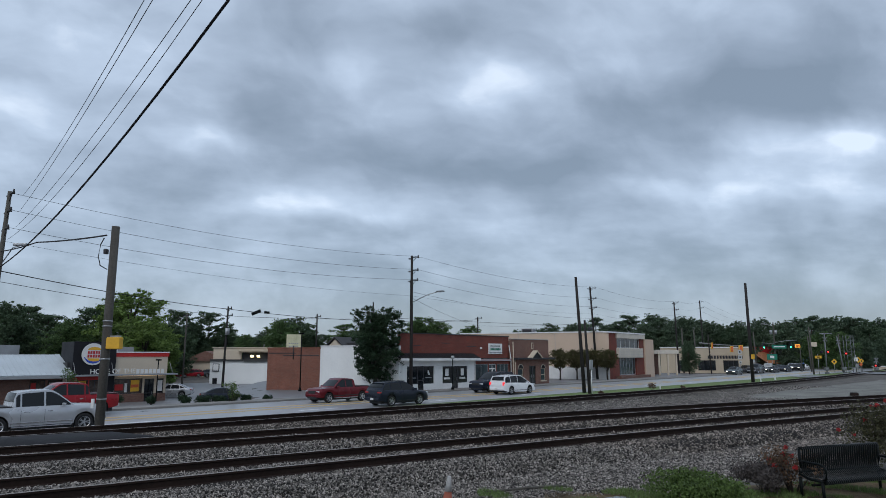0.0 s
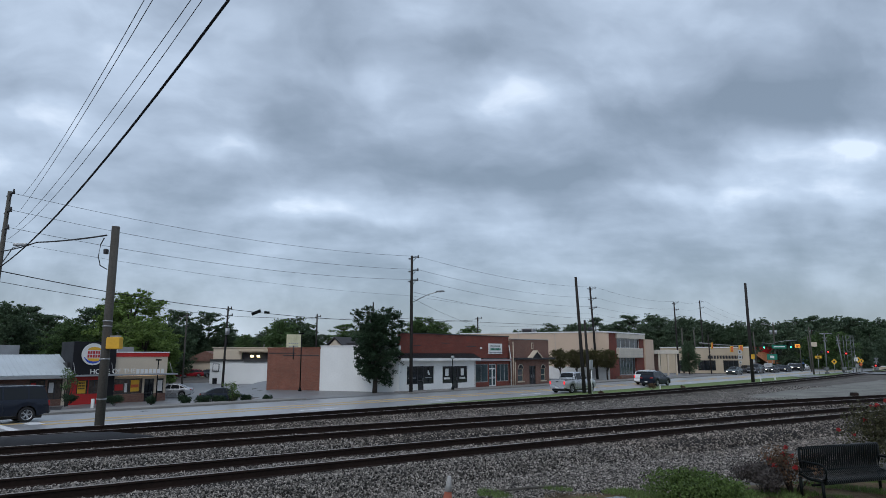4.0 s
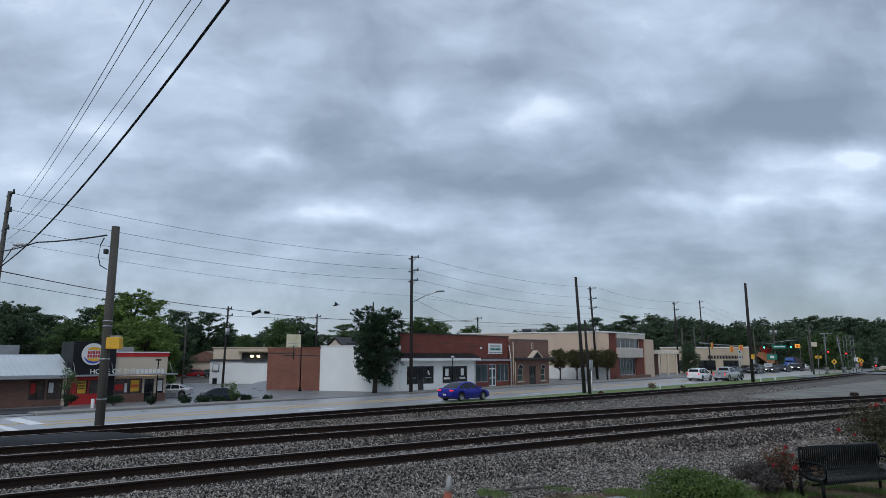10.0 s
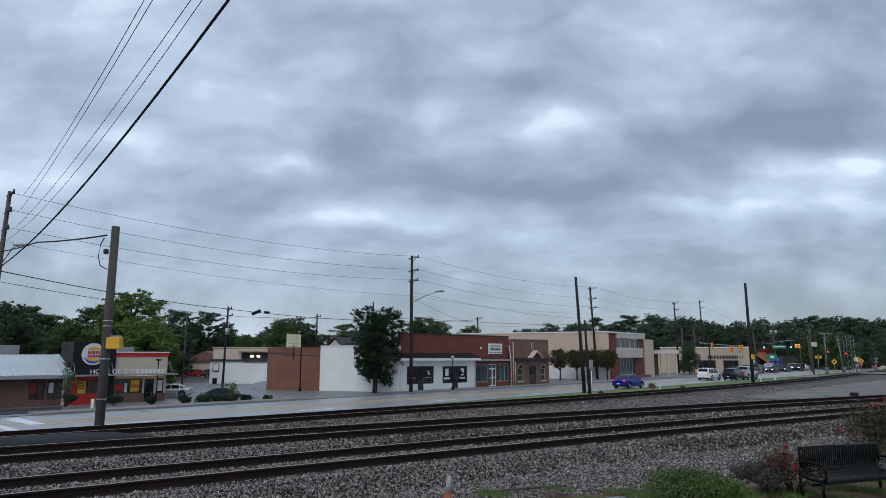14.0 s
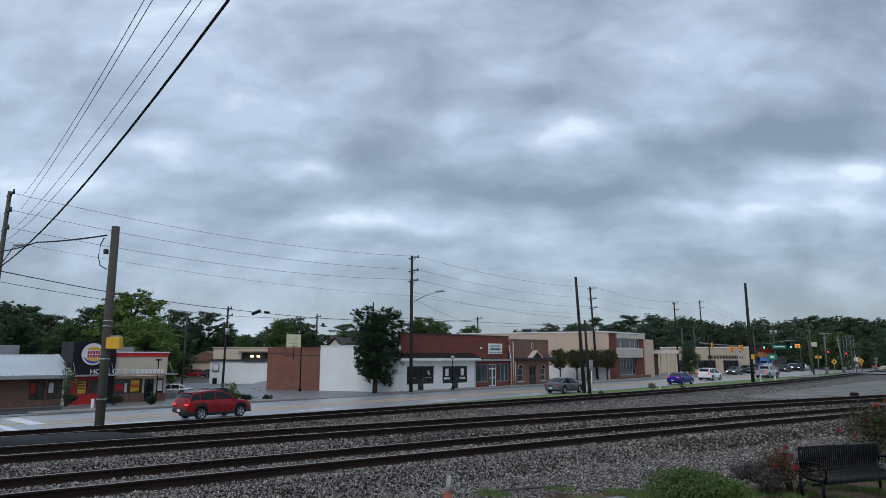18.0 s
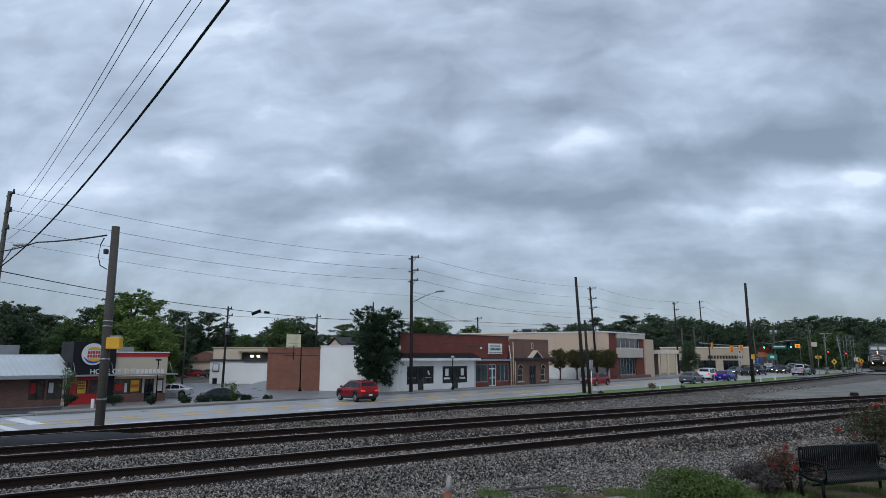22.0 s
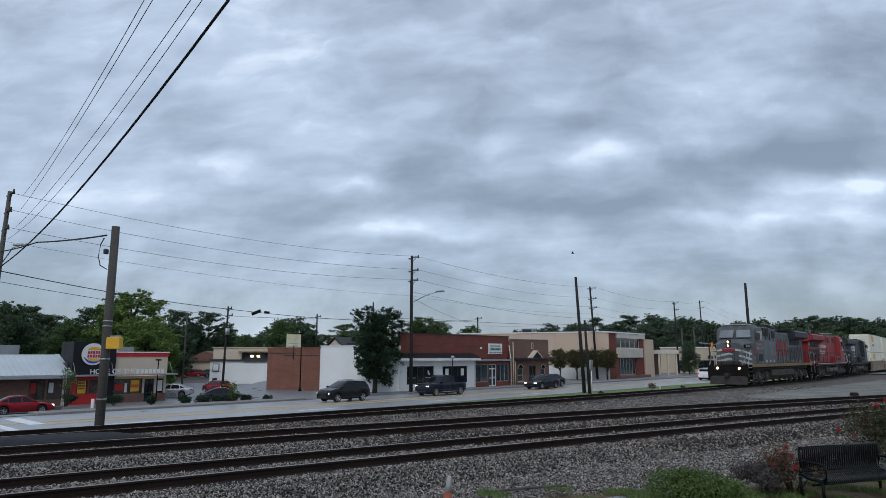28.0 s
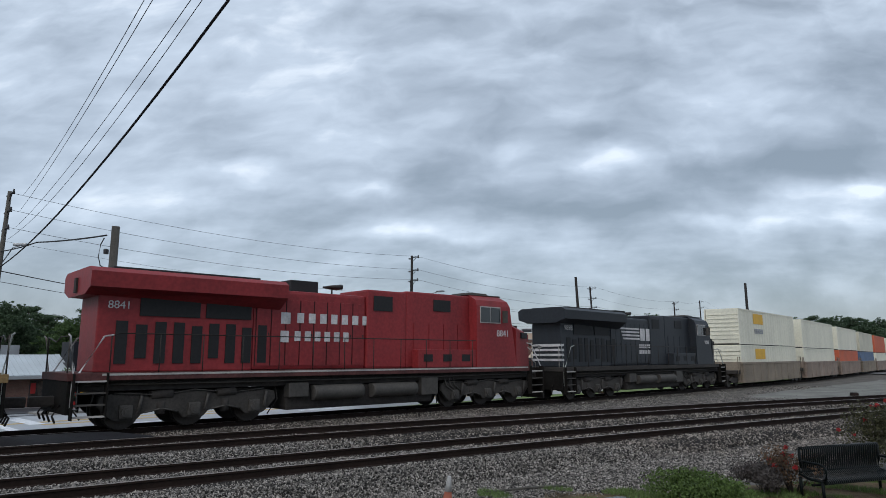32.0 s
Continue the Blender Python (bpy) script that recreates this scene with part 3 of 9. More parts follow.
def white_and_brick_shops():
    # white shop with black ribbed canopy
    b = thing("shop_building", at(44.9, 47.9), "white-painted shop with black ribbed canopy and red brick parapet", "shop", "row of shops")
    wall("wall", 0, 11.6, -0.3, 3.3, [(1.2, 5.1, 0.72, 2.5), (2.75, 3.6, 0.1, 0.73), (6.4, 10.4, 0.68, 2.45), (7.95, 8.9, 0.1, 0.69)], WHITE_WALL, b, label="white-painted rendered front wall")
    for x0, x1, z0, z1 in ((1.2, 2.75, 0.72, 2.5), (3.6, 5.1, 0.72, 2.5)):
        w = window(x0, x1, z0, z1, b, 1, 0, DARK_TRIM)
        row_of_bars(w, "lettering", x0 + 0.3, x1 - 0.2, 1.3, 1.37, 0.1, GREY_TRIM, 9, "small white window lettering as bars")
        if x0 > 3:
            bm = bmesh.new()
            prism(bm, [(4.25, 0.085), (4.42, 0.085), (4.42, 0.1), (4.25, 0.1)], 1.78, 2.05)
            prism(bm, [(4.36, 0.085), (4.52, 0.085), (4.52, 0.1), (4.36, 0.1)], 1.58, 1.84)
            part("emblem", bm, WHITE_TRIM, w, "plain white window emblem")
    for x0, x1, z0, z1 in ((6.4, 7.95, 0.68, 2.45), (8.9, 10.4, 0.68, 2.45)):
        w = window(x0, x1, z0, z1, b, 1, 0, DARK_TRIM)
        part("poster", bx((x0 + x1) / 2 - 0.25, (x0 + x1) / 2 + 0.25, 0.085, 0.1, 1.45, 2.2), WHITE_TRIM, w, "white window poster")
        row_of_bars(w, "lettering", x0 + 0.3, x1 - 0.25, 1.08, 1.28, 0.1, WHITE_TRIM, 6, "white window lettering as bars")
    for x in (2.75, 7.95):
        door(x, x + 0.9, 0.1, 2.45, b, 1, DARK_TRIM, label="black-framed glass door")
    bm = bmesh.new()
    ribbed(bm, -0.35, 11.75, -0.75, 3.2, 0.38, 3.72)
    part("canopy", bm, BLACK_ROOF, b, "black ribbed metal canopy roof")
    part("fascia", bx(-0.35, 11.75, -0.82, -0.75, 3.05, 3.3), WHITE_TRIM, b, "white fascia board")
    part("soffit", bx(-0.3, 11.7, -0.75, 0, 3.06, 3.12), WHITE_TRIM, b)
    # red brick upper wall above white and brick shop
    part("parapet", bx(0.55, 18.4, 0.4, 0.75, 3.3, 5.78), RED_BRICK, b, "weathered red brick upper wall")
    part("coping", bx(0.5, 18.45, 0.34, 0.8, 5.78, 5.87), DARK_TRIM, b)
    bm = bmesh.new()
    prism(bm, [(0.6, 0.76), (11.6, 0.76), (18.4, 0.76), (18.4, 22), (0.6, 22)], 0, 4.4)
    part("roof", bm, ROOF_DARK, b)
    for i in range(4):
        part("patch", bx(2.5 + 4.1 * i, 3.6 + 4.4 * i, 0.385, 0.4, 4.55 + 0.3 * (i % 2), 4.62 + 0.3 * (i % 2)), DARK_TRIM, b, "dark stain line in the brickwork")
    part("wall_lamp", bx(13.0, 13.2, 0.2, 0.4, 4.3, 4.5, 0.03), WHITE_TRIM, b)
    sg = part("sign_board", bx(14.5, 17.0, 0.28, 0.4, 3.75, 4.95, 0.02), WHITE_TRIM, b, "white shop sign with teal lettering bars")
    row_of_bars(sg, "lettering", 14.8, 16.7, 4.2, 4.42, 0.27, GREEN_PANEL, 8)
    row_of_bars(sg, "lettering", 14.8, 16.6, 4.62, 4.72, 0.27, DARK_TRIM, 10)
    part("stripe", bx(14.6, 16.9, 0.26, 0.275, 3.86, 3.98), GREY_TRIM, sg)
    # brick shop front
    wall("wall", 11.6, 18.1, -0.3, 3.0, [(11.75, 14.2, 0.62, 2.62), (14.3, 15.6, 0.05, 2.62), (15.7, 18.0, 0.62, 2.62)], RED_BRICK, b, y=0.12, label="red brick shop front")
    window(11.75, 14.2, 0.62, 2.62, b, 2, 0, GREY_TRIM, TEAL_GLASS, 0.12)
    window(15.7, 18.0, 0.62, 2.62, b, 3, 0, GREY_TRIM, TEAL_GLASS, 0.12)
    door(14.3, 15.6, 0.05, 2.1, b, 2, WHITE_TRIM, TEAL_GLASS, 0.12, "white-framed double glass door")
    window(14.3, 15.6, 2.1, 2.62, b, 2, 0, WHITE_TRIM, TEAL_GLASS, 0.12)
    part("fascia", bx(11.75, 18.2, -0.15, 0.4, 2.95, 3.2, 0.02), GREY_TRIM, b, "grey shop fascia")
    part("stripe", bx(11.75, 18.2, -0.16, -0.15, 3.06, 3.1), RED_PAINT, b)
    for x in (11.62, 18.2):
        part("downpipe", rod([(x, -0.06, 0), (x, -0.06, 3.2), (x, 0.2, 4.8 if x > 15 else 3.3)], 0.05), WHITE_TRIM, b)

    # brown brick shop
    c = thing("shop_building", at(63.3, 47.9), "brown brick shop with arched windows and gabled porch canopy", "shop", "row of shops")
    wall("wall", 0, 7.8, -0.3, 5.5, [(1.2, 2.35, 0.5, 2.0), (3.55, 4.9, 0.05, 2.35), (6.0, 7.0, 0.5, 2.0)], BROWN_BRICK, c, label="brown brick front wall")
    for x0, x1 in ((1.2, 2.35), (6.0, 7.0)):
        w = window(x0, x1, 0.5, 2.0, c, 1, 1, CREAM, TEAL_GLASS)
        bm = bmesh.new()
        n, cx, r = 12, (x0 + x1) / 2, (x1 - x0) / 2
        pts = [(cx + r * math.cos(math.pi * i / n), 2.0 + r * math.sin(math.pi * i / n)) for i in range(n + 1)]
        profile(bm, pts, -0.03, 0.05)
        part("arch", bm, CREAM, w, "cream arched window head")
        bm = bmesh.new()
        profile(bm, [(cx + (r - 0.1) * math.cos(math.pi * i / n), 2.02 + (r - 0.1) * math.sin(math.pi * i / n)) for i in range(n + 1)], -0.045, -0.03)
        part("pane", bm, DARK_GLASS, w)
        part("sill", bx(x0 - 0.1, x1 + 0.1, -0.1, 0.05, 0.4, 0.5), CREAM, w)
    door(3.55, 4.9, 0.05, 2.35, c, 2, DARK_TRIM, label="dark double glass door")
    part("awning", bx(0.3, 8.2, -0.7, 0, 3.1, 3.32, 0.03), DARK_TRIM, c, "dark flat canopy over the doors")
    bm = bmesh.new()
    for sgn in (-1, 1):
        profile(bm, [(4.25, 4.2), (4.25, 4.08), (4.25 + sgn * 1.05, 3.25), (4.25 + sgn * 1.17, 3.33)], -0.8, -0.1)
    part("gable", bm, CREAM, c, "small cream gable over the entrance")
    bm = bmesh.new()
    profile(bm, [(4.25, 4.06), (3.25, 3.28), (5.25, 3.28)], -0.7, -0.02)
    part("gable_infill", bm, BLACK_PANEL, c)
    part("vent_frame", bx(4.05, 4.45, -0.05, 0.0, 4.35, 5.15, 0.01), CREAM, c)
    part("vent", bx(4.14, 4.36, -0.06, -0.05, 4.45, 5.05), BROWN_BRICK, c)
    part("coping", bx(-0.05, 7.85, -0.05, 0.35, 5.5, 5.58), GREY_TRIM, c)
    for x in (0.25, 0.6):
        part("downpipe", rod([(x, -0.07, 0), (x, -0.07, 5.2 if x < 0.5 else 3.1)], 0.055), CREAM, c)
    part("side_wall", bx(7.5, 7.8, 0.3, 24, -0.3, 5.5), BROWN_BRICK, c)
    bm = bmesh.new()
    prism(bm, [(0, 0.3), (7.5, 0.3), (7.5, 24), (0, 24)], 4.8, 5.0)
    part("roof", bm, ROOF_DARK, c)

    # side walls of the white shop, facing the car park
    w0 = Vector((-4.2, 65.2, 0))
    d = Vector((-14.56, 5.9, 0)).normalized()
    ang = math.degrees(math.atan2(-d.y, -d.x))
    e = thing("warehouse_building", Matrix.Translation(w0 + d * 15.7) @ pose(0, 0, 0, 0, 0, ang), "long side building, part red brick and part white-painted wall", "building")
    part("wall", bx(6.55, 15.6, 0, 0.3, -0.6, 4.53), WHITE_WALL, e, "white-painted block side wall")
    part("wall", bx(0, 6.55, -0.02, 0.3, -1.6, 4.28), RUST_BRICK, e, "rust-red brick side wall")
    part("coping", bx(6.5, 14.4, -0.06, 0.36, 4.53, 4.6), WHITE_TRIM, e)
    part("coping", bx(-0.05, 6.6, -0.08, 0.36, 4.28, 4.42), RUST_BRICK, e)
    for z, x0, x1 in ((3.78, 0.1, 3.6), (3.55, 2.0, 6.4)):
        part("brick_course", bx(x0, x1, -0.05, -0.02, z, z + 0.08), DARK_TRIM, e)
    bm = bmesh.new()
    prism(bm, [(0.2, 0.3), (15.3, 0.3), (12.5, 16), (0.2, 14)], -1, 4.0)
    part("roof", bm, ROOF_DARK, e)
    g = part("meter_box", bx(14.3, 14.75, -0.2, 0, 0.9, 1.6, 0.02), GREY_TRIM, e, "grey electric meter box")
    part("conduit", rod([(14.55, -0.08, 1.6), (14.55, -0.08, 4.2)], 0.035), GREY_TRIM, g)
    part("gutter_pipe", rod([(3.3, -0.1, 3.2), (3.3, -0.1, 4.6)], 0.05), DARK_TRIM, e)
    part("gable_roof", bx(4.6, 9.5, 6, 10, 4.0, 5.0), ROOF_DARK, e)
    bm = bmesh.new()
    profile(bm, [(3.9, 4.2), (5.2, 5.35), (6.5, 4.2)], 5.0, 6.2)
    part("gable", bm, CREAM, e, "cream gable peak above the wall")
    bm = bmesh.new()
    profile(bm, [(3.7, 4.25), (5.2, 5.5), (6.7, 4.25), (6.7, 4.38), (5.2, 5.66), (3.7, 4.38)], 4.8, 10)
    part("gable_roof", bm, ROOF_DARK, e)


white_and_brick_shops()


PALE_CREAM = mat("pale_cream_panel", (0.55, 0.50, 0.43), 0.8, var=0.15, scale=3, fine=50)


def bank():
    ang = math.degrees(math.atan2(13.6, 11.06))
    b = thing("office_building", Matrix.Translation((25.0, 101.2, 0)) @ pose(0, 0, 0, 0, 0, ang), "two-storey office of peach stucco and red brick piers", "office building")
    wall("wall", 0.3, 14.2, -0.5, 7.05, [(3.6, 12.6, 4.75, 6.3), (4.3, 11.0, 0.5, 3.3)], RED_BRICK, b, label="red brick front wall with recessed entrance")
    part("spandrel", bx(3.4, 12.9, -0.45, 0.1, 3.25, 4.75, 0.06), PALE_CREAM, b, "cream panelled spandrel balcony")
    for i in range(5):
        part("panel_joint", bx(3.5, 12.8, -0.462, -0.45, 3.5 + 0.25 * i, 3.515 + 0.25 * i), GREY_TRIM, b)
    window(3.6, 12.6, 4.75, 6.3, b, 5, 0, WHITE_TRIM, DARK_GLASS, 0.1, w=0.09)
    part("valance", bx(3.3, 14.3, -0.25, 0.05, 6.3, 7.0), PALE_CREAM, b, "pale fascia above the upper windows")
    window(4.3, 11.0, 0.5, 3.3, b, 6, 0, GREY_TRIM, TEAL_GLASS, 0.2, w=0.12)
    part("plinth", bx(3.0, 14.5, -0.9, -0.02, -0.2, 0.45), BROWN_BRICK, b)
    part("coping", bx(-0.2, 14.4, -0.3, 0.4, 7.05, 7.25), WHITE_TRIM, b)
    part("wing", bx(14.2, 17.8, -0.3, 12, -0.5, 6.3), PEACH_WALL, b, "peach stucco end bay")
    part("roof", bx(0.2, 14.2, 0.3, 12, 6.3, 6.9), ROOF_DARK, b)
    # long stucco side wall turned to the car park
    w = part("side_wall", bx(-24, 0.3, 0, 0.3, -0.8, 7.1), PEACH_WALL, b, "long blank peach stucco side wall", m=Matrix.Translation((0, 0, 0)) @ pose(0, 0, 0, 0, 0, -ang - 23))
    for i in range(4):
        part("joint", bx(-20 + 6 * i, -19.95 + 6 * i, -0.012, 0, -0.3, 7.1), GREY_TRIM, w)
    part("coping", bx(-24, 0.3, -0.1, 0.4, 7.1, 7.28), WHITE_TRIM, w)
    part("base_band", bx(-24, 0.3, -0.015, 0, -0.5, 1.9), WHITE_TRIM, w, "paler lower band of the wall")
    part("wall_lamp", bx(-11.2, -10.9, -0.2, 0, 5.0, 5.3, 0.05), DARK_TRIM, w)
    ac = part("air_conditioner", bx(-15.2, -13.2, 6, 8, 7.0, 8.15, 0.05), STEEL, w, "grey rooftop air conditioner")
    part("grille", bx(-15.0, -13.4, 5.97, 6, 7.2, 8.0), DARK_TRIM, ac)


bank()


# opaque glass; the warm lit interior is only painted into its mottled brown
SHOP_GLASS = mat("lit_shop_glass", (0.075, 0.055, 0.045), 0.08, var=0.7, scale=7, fine=30, bump=0.0, spec=0.6)


def corner_restaurant():
    k = 1.4
    lot = -1.40
    b = thing("restaurant_building", at(16.0 * k, 49.8 * k, lot), "fast-food restaurant with black sign tower, red and tan fascia", "restaurant")
    # x along the front, heights over the lot
    x1 = 9.35
    wall("wall", 0.1, 4.0, 0, 3.0, [(0.65, 1.65, 1.3, 2.6), (1.75, 2.8, 1.3, 2.6)], RED_PANEL, b, label="red-painted front wall under the tower")
    w = window(0.65, 1.65, 1.3, 2.6, b, 1, 0, DARK_TRIM)
    p = part("poster", bx(0.75, 1.5, 0.06, 0.09, 1.35, 2.55), YELLOW_PANEL, w, "yellow window poster with bars of writing")
    for i in range(3):
        row_of_bars(p, "lettering", 0.82, 1.42, 1.75 + 0.26 * i, 1.88 + 0.26 * i, 0.06, DARK_TRIM, 4)
    window(1.75, 2.8, 1.3, 2.6, b, 2, 0, DARK_TRIM, SHOP_GLASS)
    wall("wall", 4.0, x1, 0, 3.0, [(4.1, 6.9, 1.15, 2.65), (7.1, 8.1, 0.15, 2.6), (8.35, 9.1, 1.1, 2.6)], CREAM, b, label="tan stucco front wall")
    part("brick_base", bx(4.0, 7.1, -0.06, 0.0, 0, 1.15), BROWN_BRICK, b)
    part("brick_base", bx(8.1, x1, -0.06, 0.0, 0, 1.1), BROWN_BRICK, b)
    w = window(4.1, 6.9, 1.15, 2.65, b, 2, 0, DARK_TRIM, SHOP_GLASS)
    part("poster", bx(5.15, 5.4, 0.06, 0.09, 1.3, 2.2), WHITE_TRIM, w)
    part("soffit_lamp", bx(4.2, 8.9, -0.5, -0.4, 2.93, 2.975), glow("lit_soffit_strip", (1.0, 0.70, 0.40), 0.5), b, "warm light strip under the canopy")
    p = part("poster", bx(5.75, 6.6, 0.06, 0.09, 1.35, 2.5), YELLOW_PANEL, w, "yellow window poster with an orange band")
    part("stripe", bx(5.8, 6.55, 0.045, 0.06, 1.75, 2.05), ORANGE, p)
    part("poster", bx(4.2, 5.0, 0.06, 0.09, 1.5, 2.1), RED_PANEL, w)
    door(7.1, 8.1, 0.15, 2.6, b, 1, DARK_TRIM, label="dark glass entrance door")
    w = window(8.35, 9.1, 1.1, 2.6, b, 1, 0, DARK_TRIM)
    part("poster", bx(8.45, 9.0, 0.06, 0.09, 1.3, 2.4), WHITE_TRIM, w, "white window poster")
    part("pilaster", bx(3.0, 4.0, -0.25, 0.05, 0, 3.0), BLACK_PANEL, b, "black pilaster")
    # sign tower
    t = part("sign_tower", bx(0.02, 4.0, -0.3, 3.2, 3.1, 6.3, 0.04), BLACK_PANEL, b, "black panelled sign tower")
    bm = bmesh.new()
    bmesh.ops.create_cone(bm, cap_ends=True, segments=40, radius1=1.06, radius2=1.06, depth=0.12, matrix=pose(1.55, -0.36, 4.95, 90))
    disc = part("round_sign", bm, WHITE_TRIM, b, "round white sign with blue arc, yellow bun and red bars", m=pose(0.25, 0, 0.15))
    bm = bmesh.new()
    pts = []
    for i in range(25):
        a = math.radians(200 + 150 * i / 24)
        pts.append((1.55 + 0.9 * math.cos(a), 4.95 + 0.9 * math.sin(a)))
    for i in range(24, -1, -1):
        a = math.radians(200 + 150 * i / 24)
        r = 0.9 - 0.16 * math.sin(math.pi * i / 24)
        pts.append((1.55 + r * math.cos(a) + 0.05, 4.95 + r * math.sin(a) + 0.05))
    profile(bm, pts, -0.43, -0.42)
    part("blue_arc", bm, BLUE_PANEL, disc)
    for z, s in ((5.35, 1), (4.55, -1)):
        bm = bmesh.new()
        profile(bm, [(1.62 + 0.62 * math.cos(math.pi * i / 14), z + s * 0.3 * math.sin(math.pi * i / 14)) for i in range(15)], -0.435, -0.42)
        part("bun", bm, YELLOW_PANEL, disc)
    for z in (5.12, 4.76):
        row_of_bars(disc, "lettering", 1.0, 2.2, z - 0.13, z + 0.15, -0.42, RED_PAINT, 5)
    # fascia, canopy and lettering
    part("fascia", bx(4.0, x1, -0.1, 0.3, 3.1, 5.0), CREAM, b, "tan stucco fascia")
    part("red_band", bx(4.0, x1 + 0.1, -0.16, 0.34, 4.86, 5.25), RED_PANEL, b, "red cornice band")
    part("cornice", bx(4.0, x1 + 0.15, -0.2, 0.38, 5.25, 5.36), WHITE_TRIM, b)
    part("canopy", bx(-0.2, x1 + 0.7, -1.2, 0.0, 2.98, 3.14, 0.03), STEEL, b, "thin grey steel canopy")
    words("lettering", "HOME OF THE", 0.66, WHITE_TRIM, b, pose(3.5, -1.1, 3.42), "grey raised lettering standing on the canopy", 0.03)
    row_of_bars(b, "lettering", 5.75, 8.7, 3.17, 3.62, -1.07, WHITE_TRIM, 7, "grey raised letter shapes standing on the canopy")
    for x in (0.1, 3.6, x1 + 0.2):
        part("stay", rod([(x, -1.1, 3.12), (x, -0.28 if x < 4 else -0.12, 4.3)], 0.025, n=6), STEEL, b)
    for x, sx in ((x1 - 0.3, 1),):
        part("side_wall", bx(x, x1, 0.3, 16, 0, 5.0), CREAM, b)
    # left wing with pale metal roof
    wall("wall", -12.5, 0.1, 0, 3.0, [(-3.3, -2.0, 0.9, 2.7), (-1.8, -0.5, 0.9, 2.7), (-6.7, -5.8, 0.1, 2.6)], BROWN_BRICK, b, y=0.25, label="tan brick wall of the side wing")
    for x in (-3.3, -1.8):
        w = window(x, x + 1.3, 0.9, 2.7, b, 2, 0, DARK_TRIM, SHOP_GLASS, 0.25)
        part("poster", bx(x + 0.14, x + 0.56, 0.335, 0.355, 1.5, 2.45), RED_PANEL if x < -2 else WHITE_TRIM, w, "faded window poster")
    door(-6.7, -5.8, 0.1, 2.6, b, 1, DARK_TRIM, DARK_GLASS, 0.25)
    part("pilaster", bx(-0.55, -0.2, 0.1, 0.25, 0, 3.0), CREAM, b)
    part("pilaster", bx(-7.4, -6.7, 0.0, 0.25, 0, 3.0), BLACK_PANEL, b)
    bm = bmesh.new()
    bmesh.ops.create_cube(bm, size=1, matrix=pose(-6.275, 1.45, 4.1, math.degrees(math.atan2(1.9, 4.7))) @ Matrix.Diagonal((12.65, 5.07, 0.1, 1)))
    roof = part("metal_roof", bm, METAL_ROOF, b, "pale standing-seam metal mansard roof")
    for i in range(29):
        x = -12.57 + 12.59 * i / 28
        part("seam", rod([(x, -0.9, 3.2), (x, 3.8, 5.1)], 0.03, n=4), METAL_ROOF, roof)
    part("gutter", bx(-12.6, 0.05, -1.02, -0.9, 2.85, 3.1, 0.02), GREY_TRIM, b, "grey gutter")
    part("roof", bx(-0.2, x1 - 0.3, 0.56, 16, 3.0, 4.3), ROOF_DARK, b)
    part("roof", bx(-12.5, -0.2, 4.0, 16, 3.0, 4.8), ROOF_DARK, b)
    part("roof_edge", bx(-12.6, -0.4, 3.7, 3.95, 4.85, 5.1), GREY_TRIM, b)
    part("air_conditioner", bx(-5.4, -2.9, 6, 8, 5.0, 6.0, 0.03), STEEL, b, "grey rooftop air conditioner")
    part("air_conditioner", bx(5.8, 7.8, 5, 7, 4.9, 5.9, 0.03), GREY_TRIM, b)
    part("roof_hatch", bx(4.6, 5.7, 4, 5, 4.9, 5.7), WHITE_TRIM, b)
    return b


corner_restaurant()


